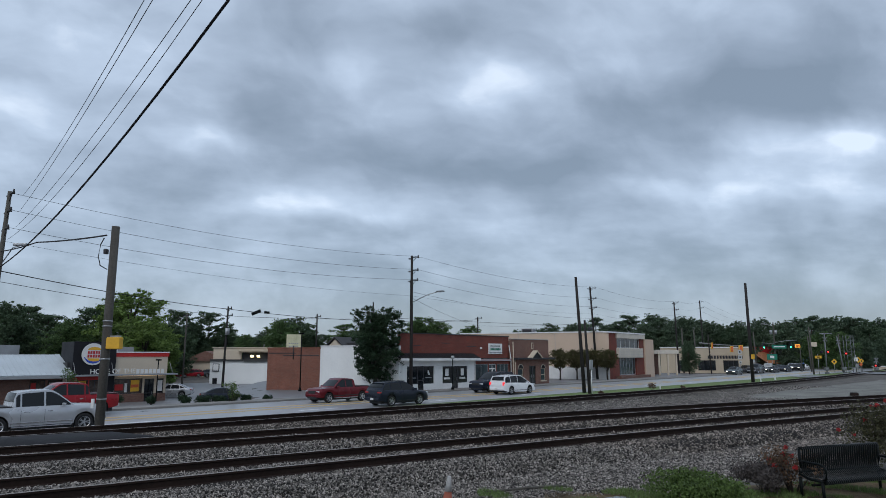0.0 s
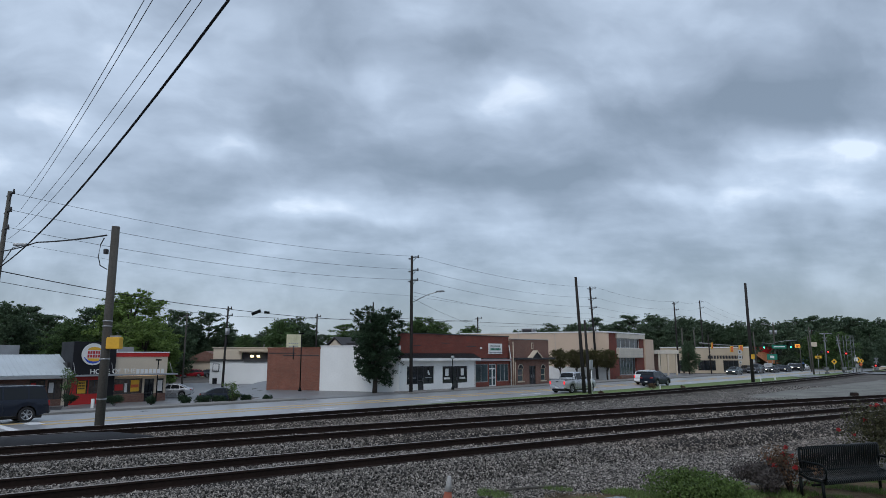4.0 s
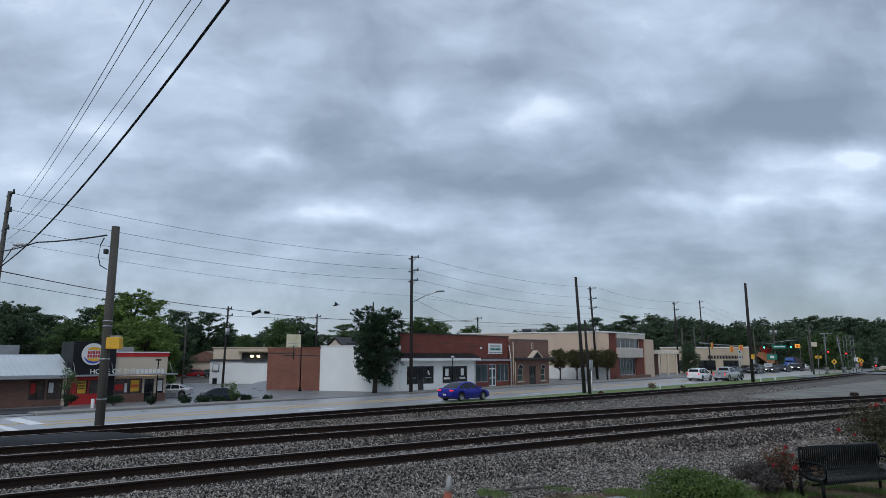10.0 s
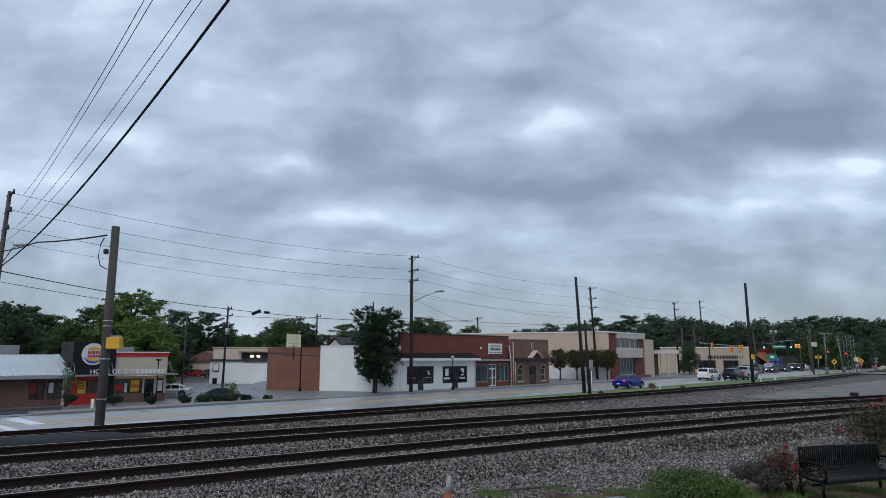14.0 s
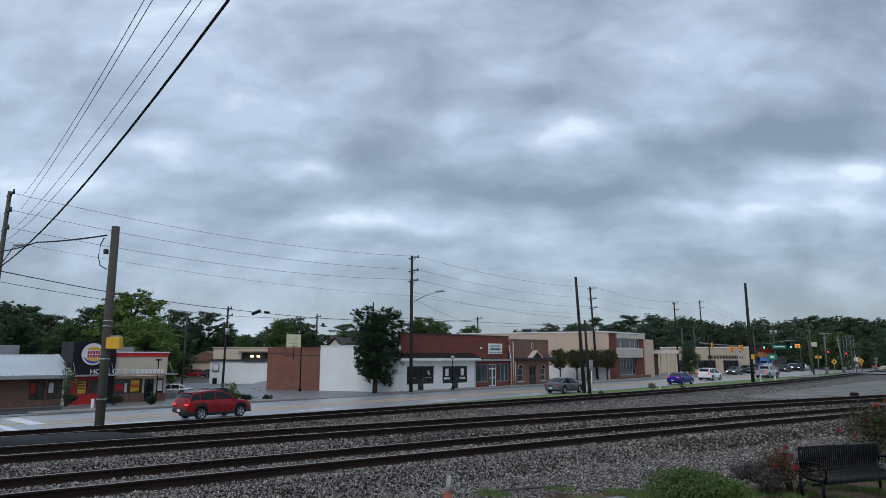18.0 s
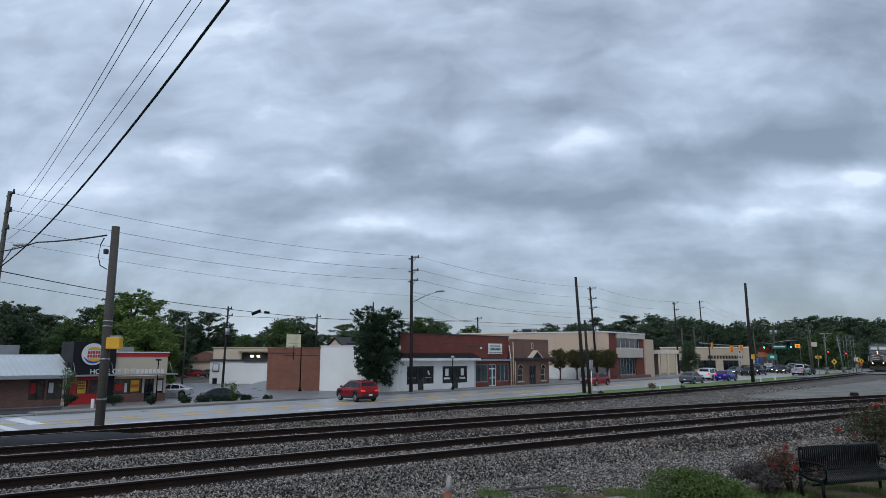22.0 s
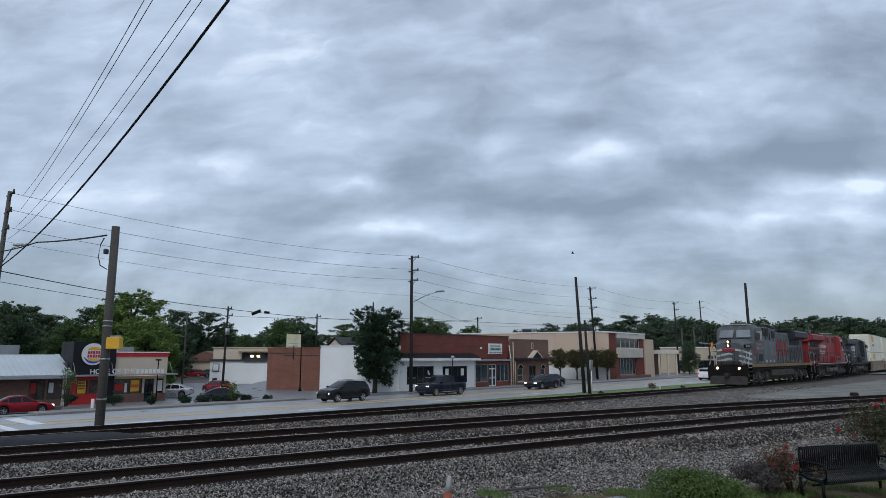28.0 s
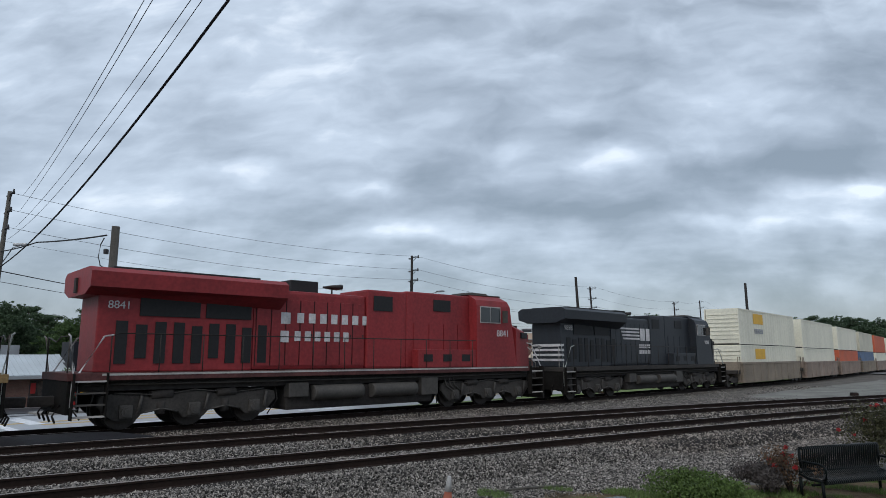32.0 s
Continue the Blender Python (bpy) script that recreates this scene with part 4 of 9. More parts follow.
def back_buildings():
    # low white building behind the car park
    a = thing("white_building", pose(-39.2, 112, -1.35, 0, 0, 0), "low white-painted building with dark roof edge", "building")
    part("wall", bx(0, 9.7, 0, 10, -0.3, 4.1), WHITE_WALL, a)
    for x0, x1 in ((0, 2.6), (2.8, 5.6), (5.7, 9.8)):
        part("roof_edge", bx(x0, x1, -0.25, 0.2, 4.0 - 0.1 * (x0 > 5), 4.35 - 0.05 * (x0 > 2)), ROOF_DARK, a)
    part("roof", bx(0.2, 9.5, 0.2, 9.8, 4.1, 4.2), ROOF_DARK, a)
    s = part("sign_board", bx(0.5, 1.6, -0.15, 0, 2.3, 3.6, 0.03), BLACK_PANEL, a, "small black-framed wall sign")
    part("sign_face", bx(0.6, 1.5, -0.17, -0.15, 2.45, 3.5), WHITE_TRIM, s)
    part("doorway", bx(0.55, 1.3, -0.06, 0, -0.2, 1.2), BLACK_PANEL, a)
    # tan shopping-strip building behind it
    c = thing("tan_building", pose(-50.5, 146, -1.3, 0, 0, 0), "tan stucco building with lit entrance behind the car park", "building")
    wall("wall", 0, 16, -0.3, 6.5, [(6.2, 12.0, 4.0, 5.6)], CREAM, c)
    bm = bmesh.new()
    box(bm, 6.0, 12.2, -0.9, 0, 5.6, 5.85)
    box(bm, 5.6, 12.6, -1.0, 0.05, 5.85, 6.0)
    part("porch_roof", bm, TAN_WALL, c)
    part("recess", bx(6.2, 12.0, 0.6, 0.7, 3.9, 5.9), DARK_TRIM, c)
    for x in (8.2, 9.6):
        part("lamp", bx(x, x + 0.7, -0.3, 0, 4.5, 5.0, 0.1), glow("lit_porch_lamp", (1.0, 0.86, 0.5), 2.0), c, "lit porch lamp")
    part("coping", bx(-0.2, 16.2, -0.2, 0.3, 6.5, 6.68), CREAM, c)
    part("roof", bx(0.2, 15.8, 0.3, 12, 5.9, 6.1), ROOF_DARK, c)
    for x in (9.8, 13.6):
        part("air_conditioner", bx(x, x + 2.2, 4, 6, 6.1, 7.5, 0.05), STEEL, c)
    # house roof among the trees
    h = thing("house", pose(-59, 150, -1.3), "house with brown pitched roof among trees", "house")
    part("wall", bx(0, 11, 0, 8, -0.3, 3.7), CREAM, h)
    bm = bmesh.new()
    profile(bm, [(-0.5, 3.6), (5.5, 5.9), (11.5, 3.6)], -0.5, 8.5)
    part("roof", bm, BROWN_BRICK, h, "brown shingle roof")


back_buildings()


def far_shops():
    ang = 47
    b = thing("shop_building", Matrix.Translation((46.5, 142, 0)) @ pose(0, 0, 0, 0, 0, -12), "long tan stucco shop with dark sign letters", "shop")
    wall("wall", 0, 18, -1.2, 5.2, [(12.5, 15.5, 0.2, 2.6), (7.5, 11, 0.5, 2.6), (3, 5.5, 0.3, 2.6)], TAN_WALL, b)
    for x0, x1 in ((12.5, 15.5), (7.5, 11), (3, 5.5)):
        window(x0, x1, 0.5, 2.6, b, 3, 0, DARK_TRIM, DARK_GLASS)
    part("coping", bx(-0.1, 18.1, -0.15, 0.3, 5.2, 5.4), WHITE_TRIM, b)
    row_of_bars(b, "lettering", 9.5, 16.5, 2.95, 3.6, -0.03, DARK_TRIM, 12, "dark sign letters as bars")
    part("roof", bx(0.2, 17.8, 0.3, 14, 4.7, 4.9), ROOF_DARK, b)
    part("side_wall", bx(17.7, 18, 0.3, 25, -1.2, 5.2), TAN_WALL, b)
    c = thing("covered_walkway", Matrix.Translation((39.2, 121, 0)) @ pose(0, 0, 0, 0, 0, 20), "cream flat-roofed covered walkway beside the office", "canopy")
    part("roof", bx(0, 4.6, 0, 6, 3.9, 4.6, 0.03), PALE_CREAM, c)
    for x in (0.3, 2.2, 4.1):
        part("post", bx(x, x + 0.25, 0.2, 0.45, -0.5, 3.9), CREAM, c)
    part("back_wall", bx(0, 4.6, 5.7, 6, -0.5, 3.9), BROWN_BRICK, c)
    d = thing("shop_building", Matrix.Translation((64.8, 150, -0.5)) @ pose(0, 0, 0, 0, 0, 47), "small tan shop with grey awnings", "shop")
    wall("wall", 0, 16, -0.5, 4.2, [(1.5, 4, 0.3, 2.4), (6, 9, 0.3, 2.4), (11, 14, 0.3, 2.4)], CREAM, d)
    for x0, x1 in ((1.5, 4), (6, 9), (11, 14)):
        window(x0, x1, 0.3, 2.4, d, 2, 0, DARK_TRIM)
        bm = bmesh.new()
        profile(bm, [(0, 0), (0, 0.9), (-1.2, 0)], x0 - 0.3, x1 + 0.3)
        part("awning", bm, GREY_TRIM, d, m=pose(0, 0, 2.5, 0, 0, 0) @ Matrix(((0, 1, 0, 0), (1, 0, 0, 0), (0, 0, 1, 0), (0, 0, 0, 1))))
    e = thing("shop_building", Matrix.Translation((96, 219, -2.0)) @ pose(0, 0, 0, 0, 0, 20) @ Matrix.Scale(1.23, 4), "red-painted two-storey shop with white windows", "shop")
    wall("wall", 0, 14, -1, 7.0, [(1, 5, 0.5, 3), (8, 12, 0.5, 3)], RED_PAINT, e)
    window(1, 5, 0.5, 3, e, 3, 0, WHITE_TRIM)
    window(8, 12, 0.5, 3, e, 3, 0, WHITE_TRIM)
    part("roof", bx(-0.2, 14.2, -0.2, 12, 7.0, 7.3), ROOF_DARK, e)
    f = thing("restaurant_building", Matrix.Translation((104, 215, -2.1)) @ pose(0, 0, 0, 0, 0, 40) @ Matrix.Scale(1.25, 4), "small shop with orange sloping canopy roof", "restaurant")
    wall("wall", 0, 11, -1, 2.6, [(1, 4, 0.3, 2.2), (6, 9.5, 0.3, 2.2)], GREEN_PANEL, f)
    window(1, 4, 0.3, 2.2, f, 3, 0, WHITE_TRIM)
    window(6, 9.5, 0.3, 2.2, f, 3, 0, WHITE_TRIM)
    bm = bmesh.new()
    ribbed(bm, -0.5, 11.5, -1.2, 2.5, 3.0, 5.4, 0.8)
    part("roof", bm, mat("orange_roof", (0.30, 0.13, 0.06), 0.6), f, "orange ribbed canopy roof")
    part("back_wall", bx(0, 11, 3, 6, -1, 5.2), CREAM, f)
    g = thing("shop_building", Matrix.Translation((117, 231, -2.1)) @ pose(0, 0, 0, 0, 0, 40) @ Matrix.Scale(1.24, 4), "dark-roofed low shop with white gable posts", "shop")
    part("wall", bx(0, 12, 0, 8, -1, 3), CREAM, g)
    bm = bmesh.new()
    profile(bm, [(-0.5, 3), (6, 6.4), (12.5, 3)], -0.6, 8.5)
    part("roof", bm, ROOF_DARK, g)


far_shops()
# ---------------- poles and wires ----------------
def utility_pole(x, y, z, h, lean=(0, 0), r=0.17, material=WOOD_POLE, arms=(), label="tall weathered wooden utility pole", turn=47, tip=0.62):
    b = thing("utility_pole", pose(x, y, z, 0, 0, turn), label, "utility pole", "utility poles")
    inv = pose(0, 0, 0, 0, 0, -turn)
    top = inv @ Vector((lean[0], lean[1], h))
    part("shaft", rod([(0, 0, -0.4), top * 0.5, top], r, r * tip, 12), material, b)
    for zz, side, ln in arms:
        c = top * (zz / h)
        arm = part("bracket", rod([c, c + Vector((0, -side * ln * 0.6, 0.08)), c + Vector((0, -side * ln, 0.0))], 0.05, n=6), DARK_TRIM, b)
        part("insulator", rod([c + Vector((0, -side * ln, -0.06)), c + Vector((0, -side * ln, 0.24))], 0.085, 0.05), DARK_TRIM, arm)
        part("brace", rod([c + Vector((0, 0, -0.45)), c + Vector((0, -side * ln * 0.7, 0.04))], 0.03, n=5), DARK_TRIM, arm)
        part("insulator", rod([c + Vector((0, side * 0.2, -0.05)), c + Vector((0, side * 0.42, 0.0))], 0.06, 0.08), DARK_TRIM, arm)
    return b


def wire(pts_list, r, label="dark overhead wire", name="overhead_wire", sag=0.0):
    """One overhead line through support points, hanging a little between them."""
    bm = bmesh.new()
    pts = []
    for a, b in zip(pts_list, pts_list[1:]):
        a, b = Vector(a), Vector(b)
        n = 14
        for i in range(n + (1 if b == Vector(pts_list[-1]) else 0)):
            t = i / n
            q = a.lerp(b, t)
            q.z -= sag * 4 * t * (1 - t)
            pts.append(q)
    tube(bm, pts, r, n=5)
    return tagged(part(name, bm, WIRE), label, "wire", "overhead wires")


utility_pole(-27.4, 39.7, -0.1, 13.75, (0.45, 0), 0.19, arms=((13.5, 1, 0.9), (12.4, 1, 0.8), (11.3, 1, 0.75)))
sl = thing("street_lamp", pose(-27.0, 39.7, 9.7), "grey cobra-head street lamp on a pole bracket", "street lamp", "street lamps")
part("arm", rod([(0, 0, -0.6), (1.2, -0.9, 0.25), (2.0, -1.4, 0.3)], 0.035, n=6), STEEL, sl)
part("lamp_head", bx(1.7, 2.5, -1.72, -1.42, 0.24, 0.4, 0.05), STEEL, sl)
# stout pole beside the crossing
pa = utility_pole(-12.98, 25.5, 0.3, 8.3, (0.02, 0), 0.175, arms=(), label="thick weathered wooden pole with hanging cable", tip=0.85, turn=0)
for z in (1.6, 3.1, 4.35, 4.55):
    part("band", rod([(0, 0, z), (0, 0, z + 0.05)], 0.178, n=14), STEEL, pa)
part("tag", bx(-0.26, -0.14, -0.26, -0.18, 1.3, 1.65, 0.02), WHITE_TRIM, pa, "white utility tag")
cb = part("cable_loop", rod([(-0.4, 0, 7.85), (-0.52, 0, 7.6), (-0.58, 0, 7.1), (-0.48, 0, 6.75), (-0.2, 0, 6.6)], 0.02, n=6), WIRE, pa)
part("connector", bx(-0.36, -0.22, -0.1, 0.1, 7.2, 7.4, 0.04), DARK_TRIM, pa)
part("flasher_box", bx(0.1, 0.62, -0.22, 0.1, 3.5, 3.95, 0.04), YELLOW_PANEL, pa, "yellow signal box on the pole")
part("flasher_bracket", bx(0.05, 0.55, -0.05, 0.05, 3.97, 4.02), STEEL, pa)

pb = utility_pole(-3.1, 64.7, -0.05, 13.45, (0.0, 0), 0.19, DARK_POLE, arms=((13.2, 1, 0.9), (11.9, 1, 0.85), (10.9, 1, 0.8)), label="tall dark wooden utility pole with street lamp arm")
part("lamp_arm", rod([(0, -0.1, 8.8), (0.6, -1.6, 9.5), (1.0, -2.6, 9.75)], 0.04, n=6), STEEL, pb)
part("lamp_head", bx(0.8, 1.25, -3.3, -2.5, 9.7, 9.85, 0.05), STEEL, pb)
part("conduit", rod([(-0.25, -0.05, 6), (-0.25, -0.05, 11)], 0.02, n=6), WIRE, pb)
utility_pole(13.65, 64.6, -0.05, 11.3, (-0.5, 0), 0.19, DARK_POLE, label="leaning dark wooden pole on the grass verge")
pc = utility_pole(13.9, 63.4, -0.05, 7.0, (-0.27, 0), 0.16, DARK_POLE, label="short dark wooden pole with small meter")
part("meter", bx(-0.15, 0.25, -0.3, -0.1, 2.3, 3.2, 0.03), STEEL, pc)
part("conduit", rod([(0.05, -0.2, 0), (0.05, -0.2, 2.4)], 0.05, n=6), WHITE_TRIM, pc)
part("lamp", bx(-0.15, 0.35, -0.4, -0.1, 6.0, 6.3, 0.05), DARK_TRIM, pc)
utility_pole(23.4, 101, -0.1, 14.2, (-0.7, 0), 0.2, DARK_POLE, arms=((13.9, 1, 0.9), (12.3, 1, 0.9), (10.9, 1, 0.9)), label="tall dark wooden utility pole")
utility_pole(49.6, 140, -0.3, 15.2, (-0.3, 0), 0.2, DARK_POLE, arms=((14.9, 1, 0.9), (13.5, 1, 0.9)), label="tall dark wooden utility pole")
utility_pole(68.8, 175, -0.5, 18.6, (-0.3, 0), 0.22, DARK_POLE, arms=((18.2, 1, 0.9), (16.6, 1, 0.9)), label="tall dark wooden utility pole")
utility_pole(58, 152, -0.5, 10, (-0.3, 0), 0.2, WOOD_POLE, label="shorter wooden pole by the far shops")
utility_pole(51, 141, -0.5, 10, (0, 0), 0.2, WOOD_POLE, label="shorter wooden pole by the far shops")
pd = utility_pole(42.0, 90.5, -0.1, 13.6, (-0.1, 0), 0.24, DARK_POLE, label="tall black wooden pole on the grass verge", tip=0.7)
part("yellow_sign", bx(-0.4, 0.22, -0.36, -0.32, 3.2, 3.85, 0.01), YELLOW_PANEL, pd, "small yellow sign plate", m=Matrix.Rotation(math.radians(-22), 4, "Z"))
p3 = utility_pole(-25.1, 76, -1.2, 10.4, (0.25, 0), 0.15, DARK_POLE, arms=((10.1, 1, 0.7), (9.3, 1, 1.0)), label="dark wooden pole with grey transformer")
part("transformer", rod([(0.1, -0.35, 7.1), (0.1, -0.35, 7.9)], 0.25, n=12), STEEL, p3, "grey pole transformer")
utility_pole(-37.1, 95, -1.3, 11, (0.15, 0), 0.15, WOOD_POLE, arms=((10.6, 1, 1.0), (10.6, -1, 1.0), (9.0, 1, 0.8)), label="grey wooden pole with crossarm")
utility_pole(5.8, 110, 0, 10, (0, 0), 0.16, DARK_POLE, arms=((9.7, 1, 0.8),), label="dark wooden pole behind the shops")
utility_pole(-17.6, 92, 0, 9.3, (0, 0), 0.15, DARK_POLE, arms=((8.9, 1, 0.8),), label="dark wooden pole behind the brick wall")
utility_pole(-10.2, 96, 0, 11.3, (0, 0), 0.15, DARK_POLE, label="dark wooden pole behind the tree")

# wires along the street
TOP = [(-27.0, 39.6), (-3.1, 64.6), (22.8, 101), (49.4, 140), (68.6, 175), (110, 240)]
for zs, r in (((13.4, 13.25, 14.0, 15.0, 18.3, 17), 0.012), ((12.35, 11.95, 12.4, 13.5, 16.6, 15.5), 0.012), ((11.25, 10.95, 11.0, 12.2, 15.0, 14), 0.012)):
    wire([(x + 0.55, y - 0.5, z) for (x, y), z in zip(TOP, zs)], r, "thin dark power line along the street", sag=0.75)
wire([(-27, 39.6, 10.5), (-3.1, 64.7, 9.4), (22.9, 101, 10.0), (49.4, 140, 10.4)], 0.008, "thin dark service line overhead", sag=0.5)
wire([(-27, 39.6, 8.65), (-25.0, 75.8, 8.9), (-9.8, 96, 8.6), (5.8, 110, 9.5)], 0.03, "thick dark communications cable", sag=0.25)
wire([(-27, 39.6, 8.0), (-25.0, 75.8, 8.1), (-3.1, 64.7, 7.2), (22.9, 101, 8.2), (49.4, 140, 9.0)], 0.018, "dark overhead communications cable", sag=0.2)
wire([(-3.1, 64.7, 9.2), (5.8, 110, 8.5), (23, 101, 8.6)], 0.014, "thin dark service cable overhead", sag=0.3)
wire([(-3.1, 64.7, 9.8), (23, 101, 9.2), (49.4, 140, 9.6), (70, 165, 9.4)], 0.014, "thin dark service cable overhead", sag=0.6)
sc = wire([(-27, 39.6, 9.85), (-20.5, 32.6, 9.2), (-13.3, 25.5, 8.25)], 0.035, "thick service cable between two poles", sag=0.05)
cl = thing("splice_case", pose(-23.24, 80, 8.55), "black cable splice case hanging on a line", "cable splice")
part("case", rod([(0, 0, 0), (1.04, 0, 0.42)], 0.2, n=10), BLACK_METAL, cl)
part("case", rod([(1.5, 0, 0.22), (2.1, 0, 0.17)], 0.16, n=10), BLACK_METAL, cl)
# lines passing high over the tracks and the camera
def over(p, x, y, z, k):
    a, b = Vector(p), Vector((x, y, z))
    return [a, b, a + (b - a) * k]


wire(over((-27.2, 39.5, 8.7), -4.85, 13.82, 11.6, 1.5), 0.036, "thick black cable crossing high over the tracks", sag=0.8)
for x0, z0, x1, sag in ((-25.7, 13.28, -6.80, 0.36), (-25.8, 12.3, -6.61, 0.25), (-25.95, 11.28, -5.74, 0.42), (-26.4, 10.5, -5.48, 0.75)):
    wire(over((x0, 39.1, z0), x1, 13.82, 11.55, 1.5), 0.0095, "thin power line crossing over the tracks", sag=sag)


# pavement lamps, parking lamp posts
FROSTED = mat("frosted_globe", (0.34, 0.36, 0.36), 0.35, var=0.2, scale=8)


def post_lamp(x, y, z, h, globe, label):
    b = thing("lamp_post", pose(x, y, z), label, "lamp post", "lamp posts")
    part("post", rod([(0, 0, 0), (0, 0, h)], 0.07, 0.05, 10), BLACK_METAL, b)
    part("base", rod([(0, 0, 0), (0, 0, 0.35)], 0.2, 0.1, 10), BLACK_METAL, b)
    bm = bmesh.new()
    if globe:
        bmesh.ops.create_icosphere(bm, subdivisions=2, radius=0.2, matrix=Matrix.Translation((0, 0, h + 0.18)))
        part("globe", bm, FROSTED, b, "frosted lamp globe", smooth=True)
        part("finial", rod([(0, 0, h + 0.37), (0, 0, h + 0.55)], 0.07, 0.01, 8), BLACK_METAL, b)
    else:
        box(bm, -0.25, 0.25, -0.18, 0.18, h, h + 0.16, bevel=0.04)
        part("lamp_head", bm, BLACK_METAL, b)


post_lamp(1.0, 68.9, 0.1, 3.1, True, "black lamp post with round white globe")
post_lamp(-29.6, 69.2, -1.35, 4.4, False, "slim black parking lamp post")
post_lamp(-14.45, 67.6, 0, 5.7, False, "slim black parking lamp post on concrete base")
ps = thing("pole_sign", pose(-18.0, 80, 0), "blank pale yellow sign board on a post", "sign")
part("board", bx(-0.9, 0.85, -0.12, 0.12, 4.4, 6.1, 0.03), mat("faded_sign", (0.55, 0.53, 0.36), 0.7), ps)
row_of_bars(ps, "lettering", -0.6, 0.6, 4.6, 4.75, -0.13, GREY_TRIM, 6)
row_of_bars(ps, "lettering", -0.6, 0.6, 4.95, 5.1, -0.13, GREY_TRIM, 5)
part("post", rod([(-0.7, 0.2, -0.2), (-0.7, 0.2, 6.0)], 0.06), DARK_TRIM, ps)
# ---------------- vehicles ----------------
def paint(name, color, flake=0.2):
    return mat(name, color, 0.28, metal=flake, var=0.06, scale=2, fine=20, bump=0.0, coat=0.18, spec=0.2)


TYRE = mat("tyre_rubber", (0.014, 0.014, 0.015), 0.85, var=0.2, scale=10)
RIM = mat("alloy_rim", (0.42, 0.43, 0.45), 0.35, metal=0.8, var=0.1, scale=8)
CHROME = mat("chrome", (0.6, 0.6, 0.62), 0.2, metal=1.0, var=0.05)
CAR_GLASS = mat("car_glass", (0.008, 0.010, 0.012), 0.10, var=0.1, bump=0.0, spec=0.32)
PLASTIC = mat("black_plastic", (0.02, 0.02, 0.021), 0.6, var=0.15)
CLEAR_LAMP = mat("clear_lamp", (0.55, 0.57, 0.6), 0.15, var=0.1, bump=0.0, spec=0.8)
RED_LAMP = mat("red_lamp_lens", (0.35, 0.015, 0.015), 0.2, var=0.1, bump=0.0, spec=0.7)
PLATE = mat("number_plate", (0.6, 0.6, 0.6), 0.5, var=0.05)

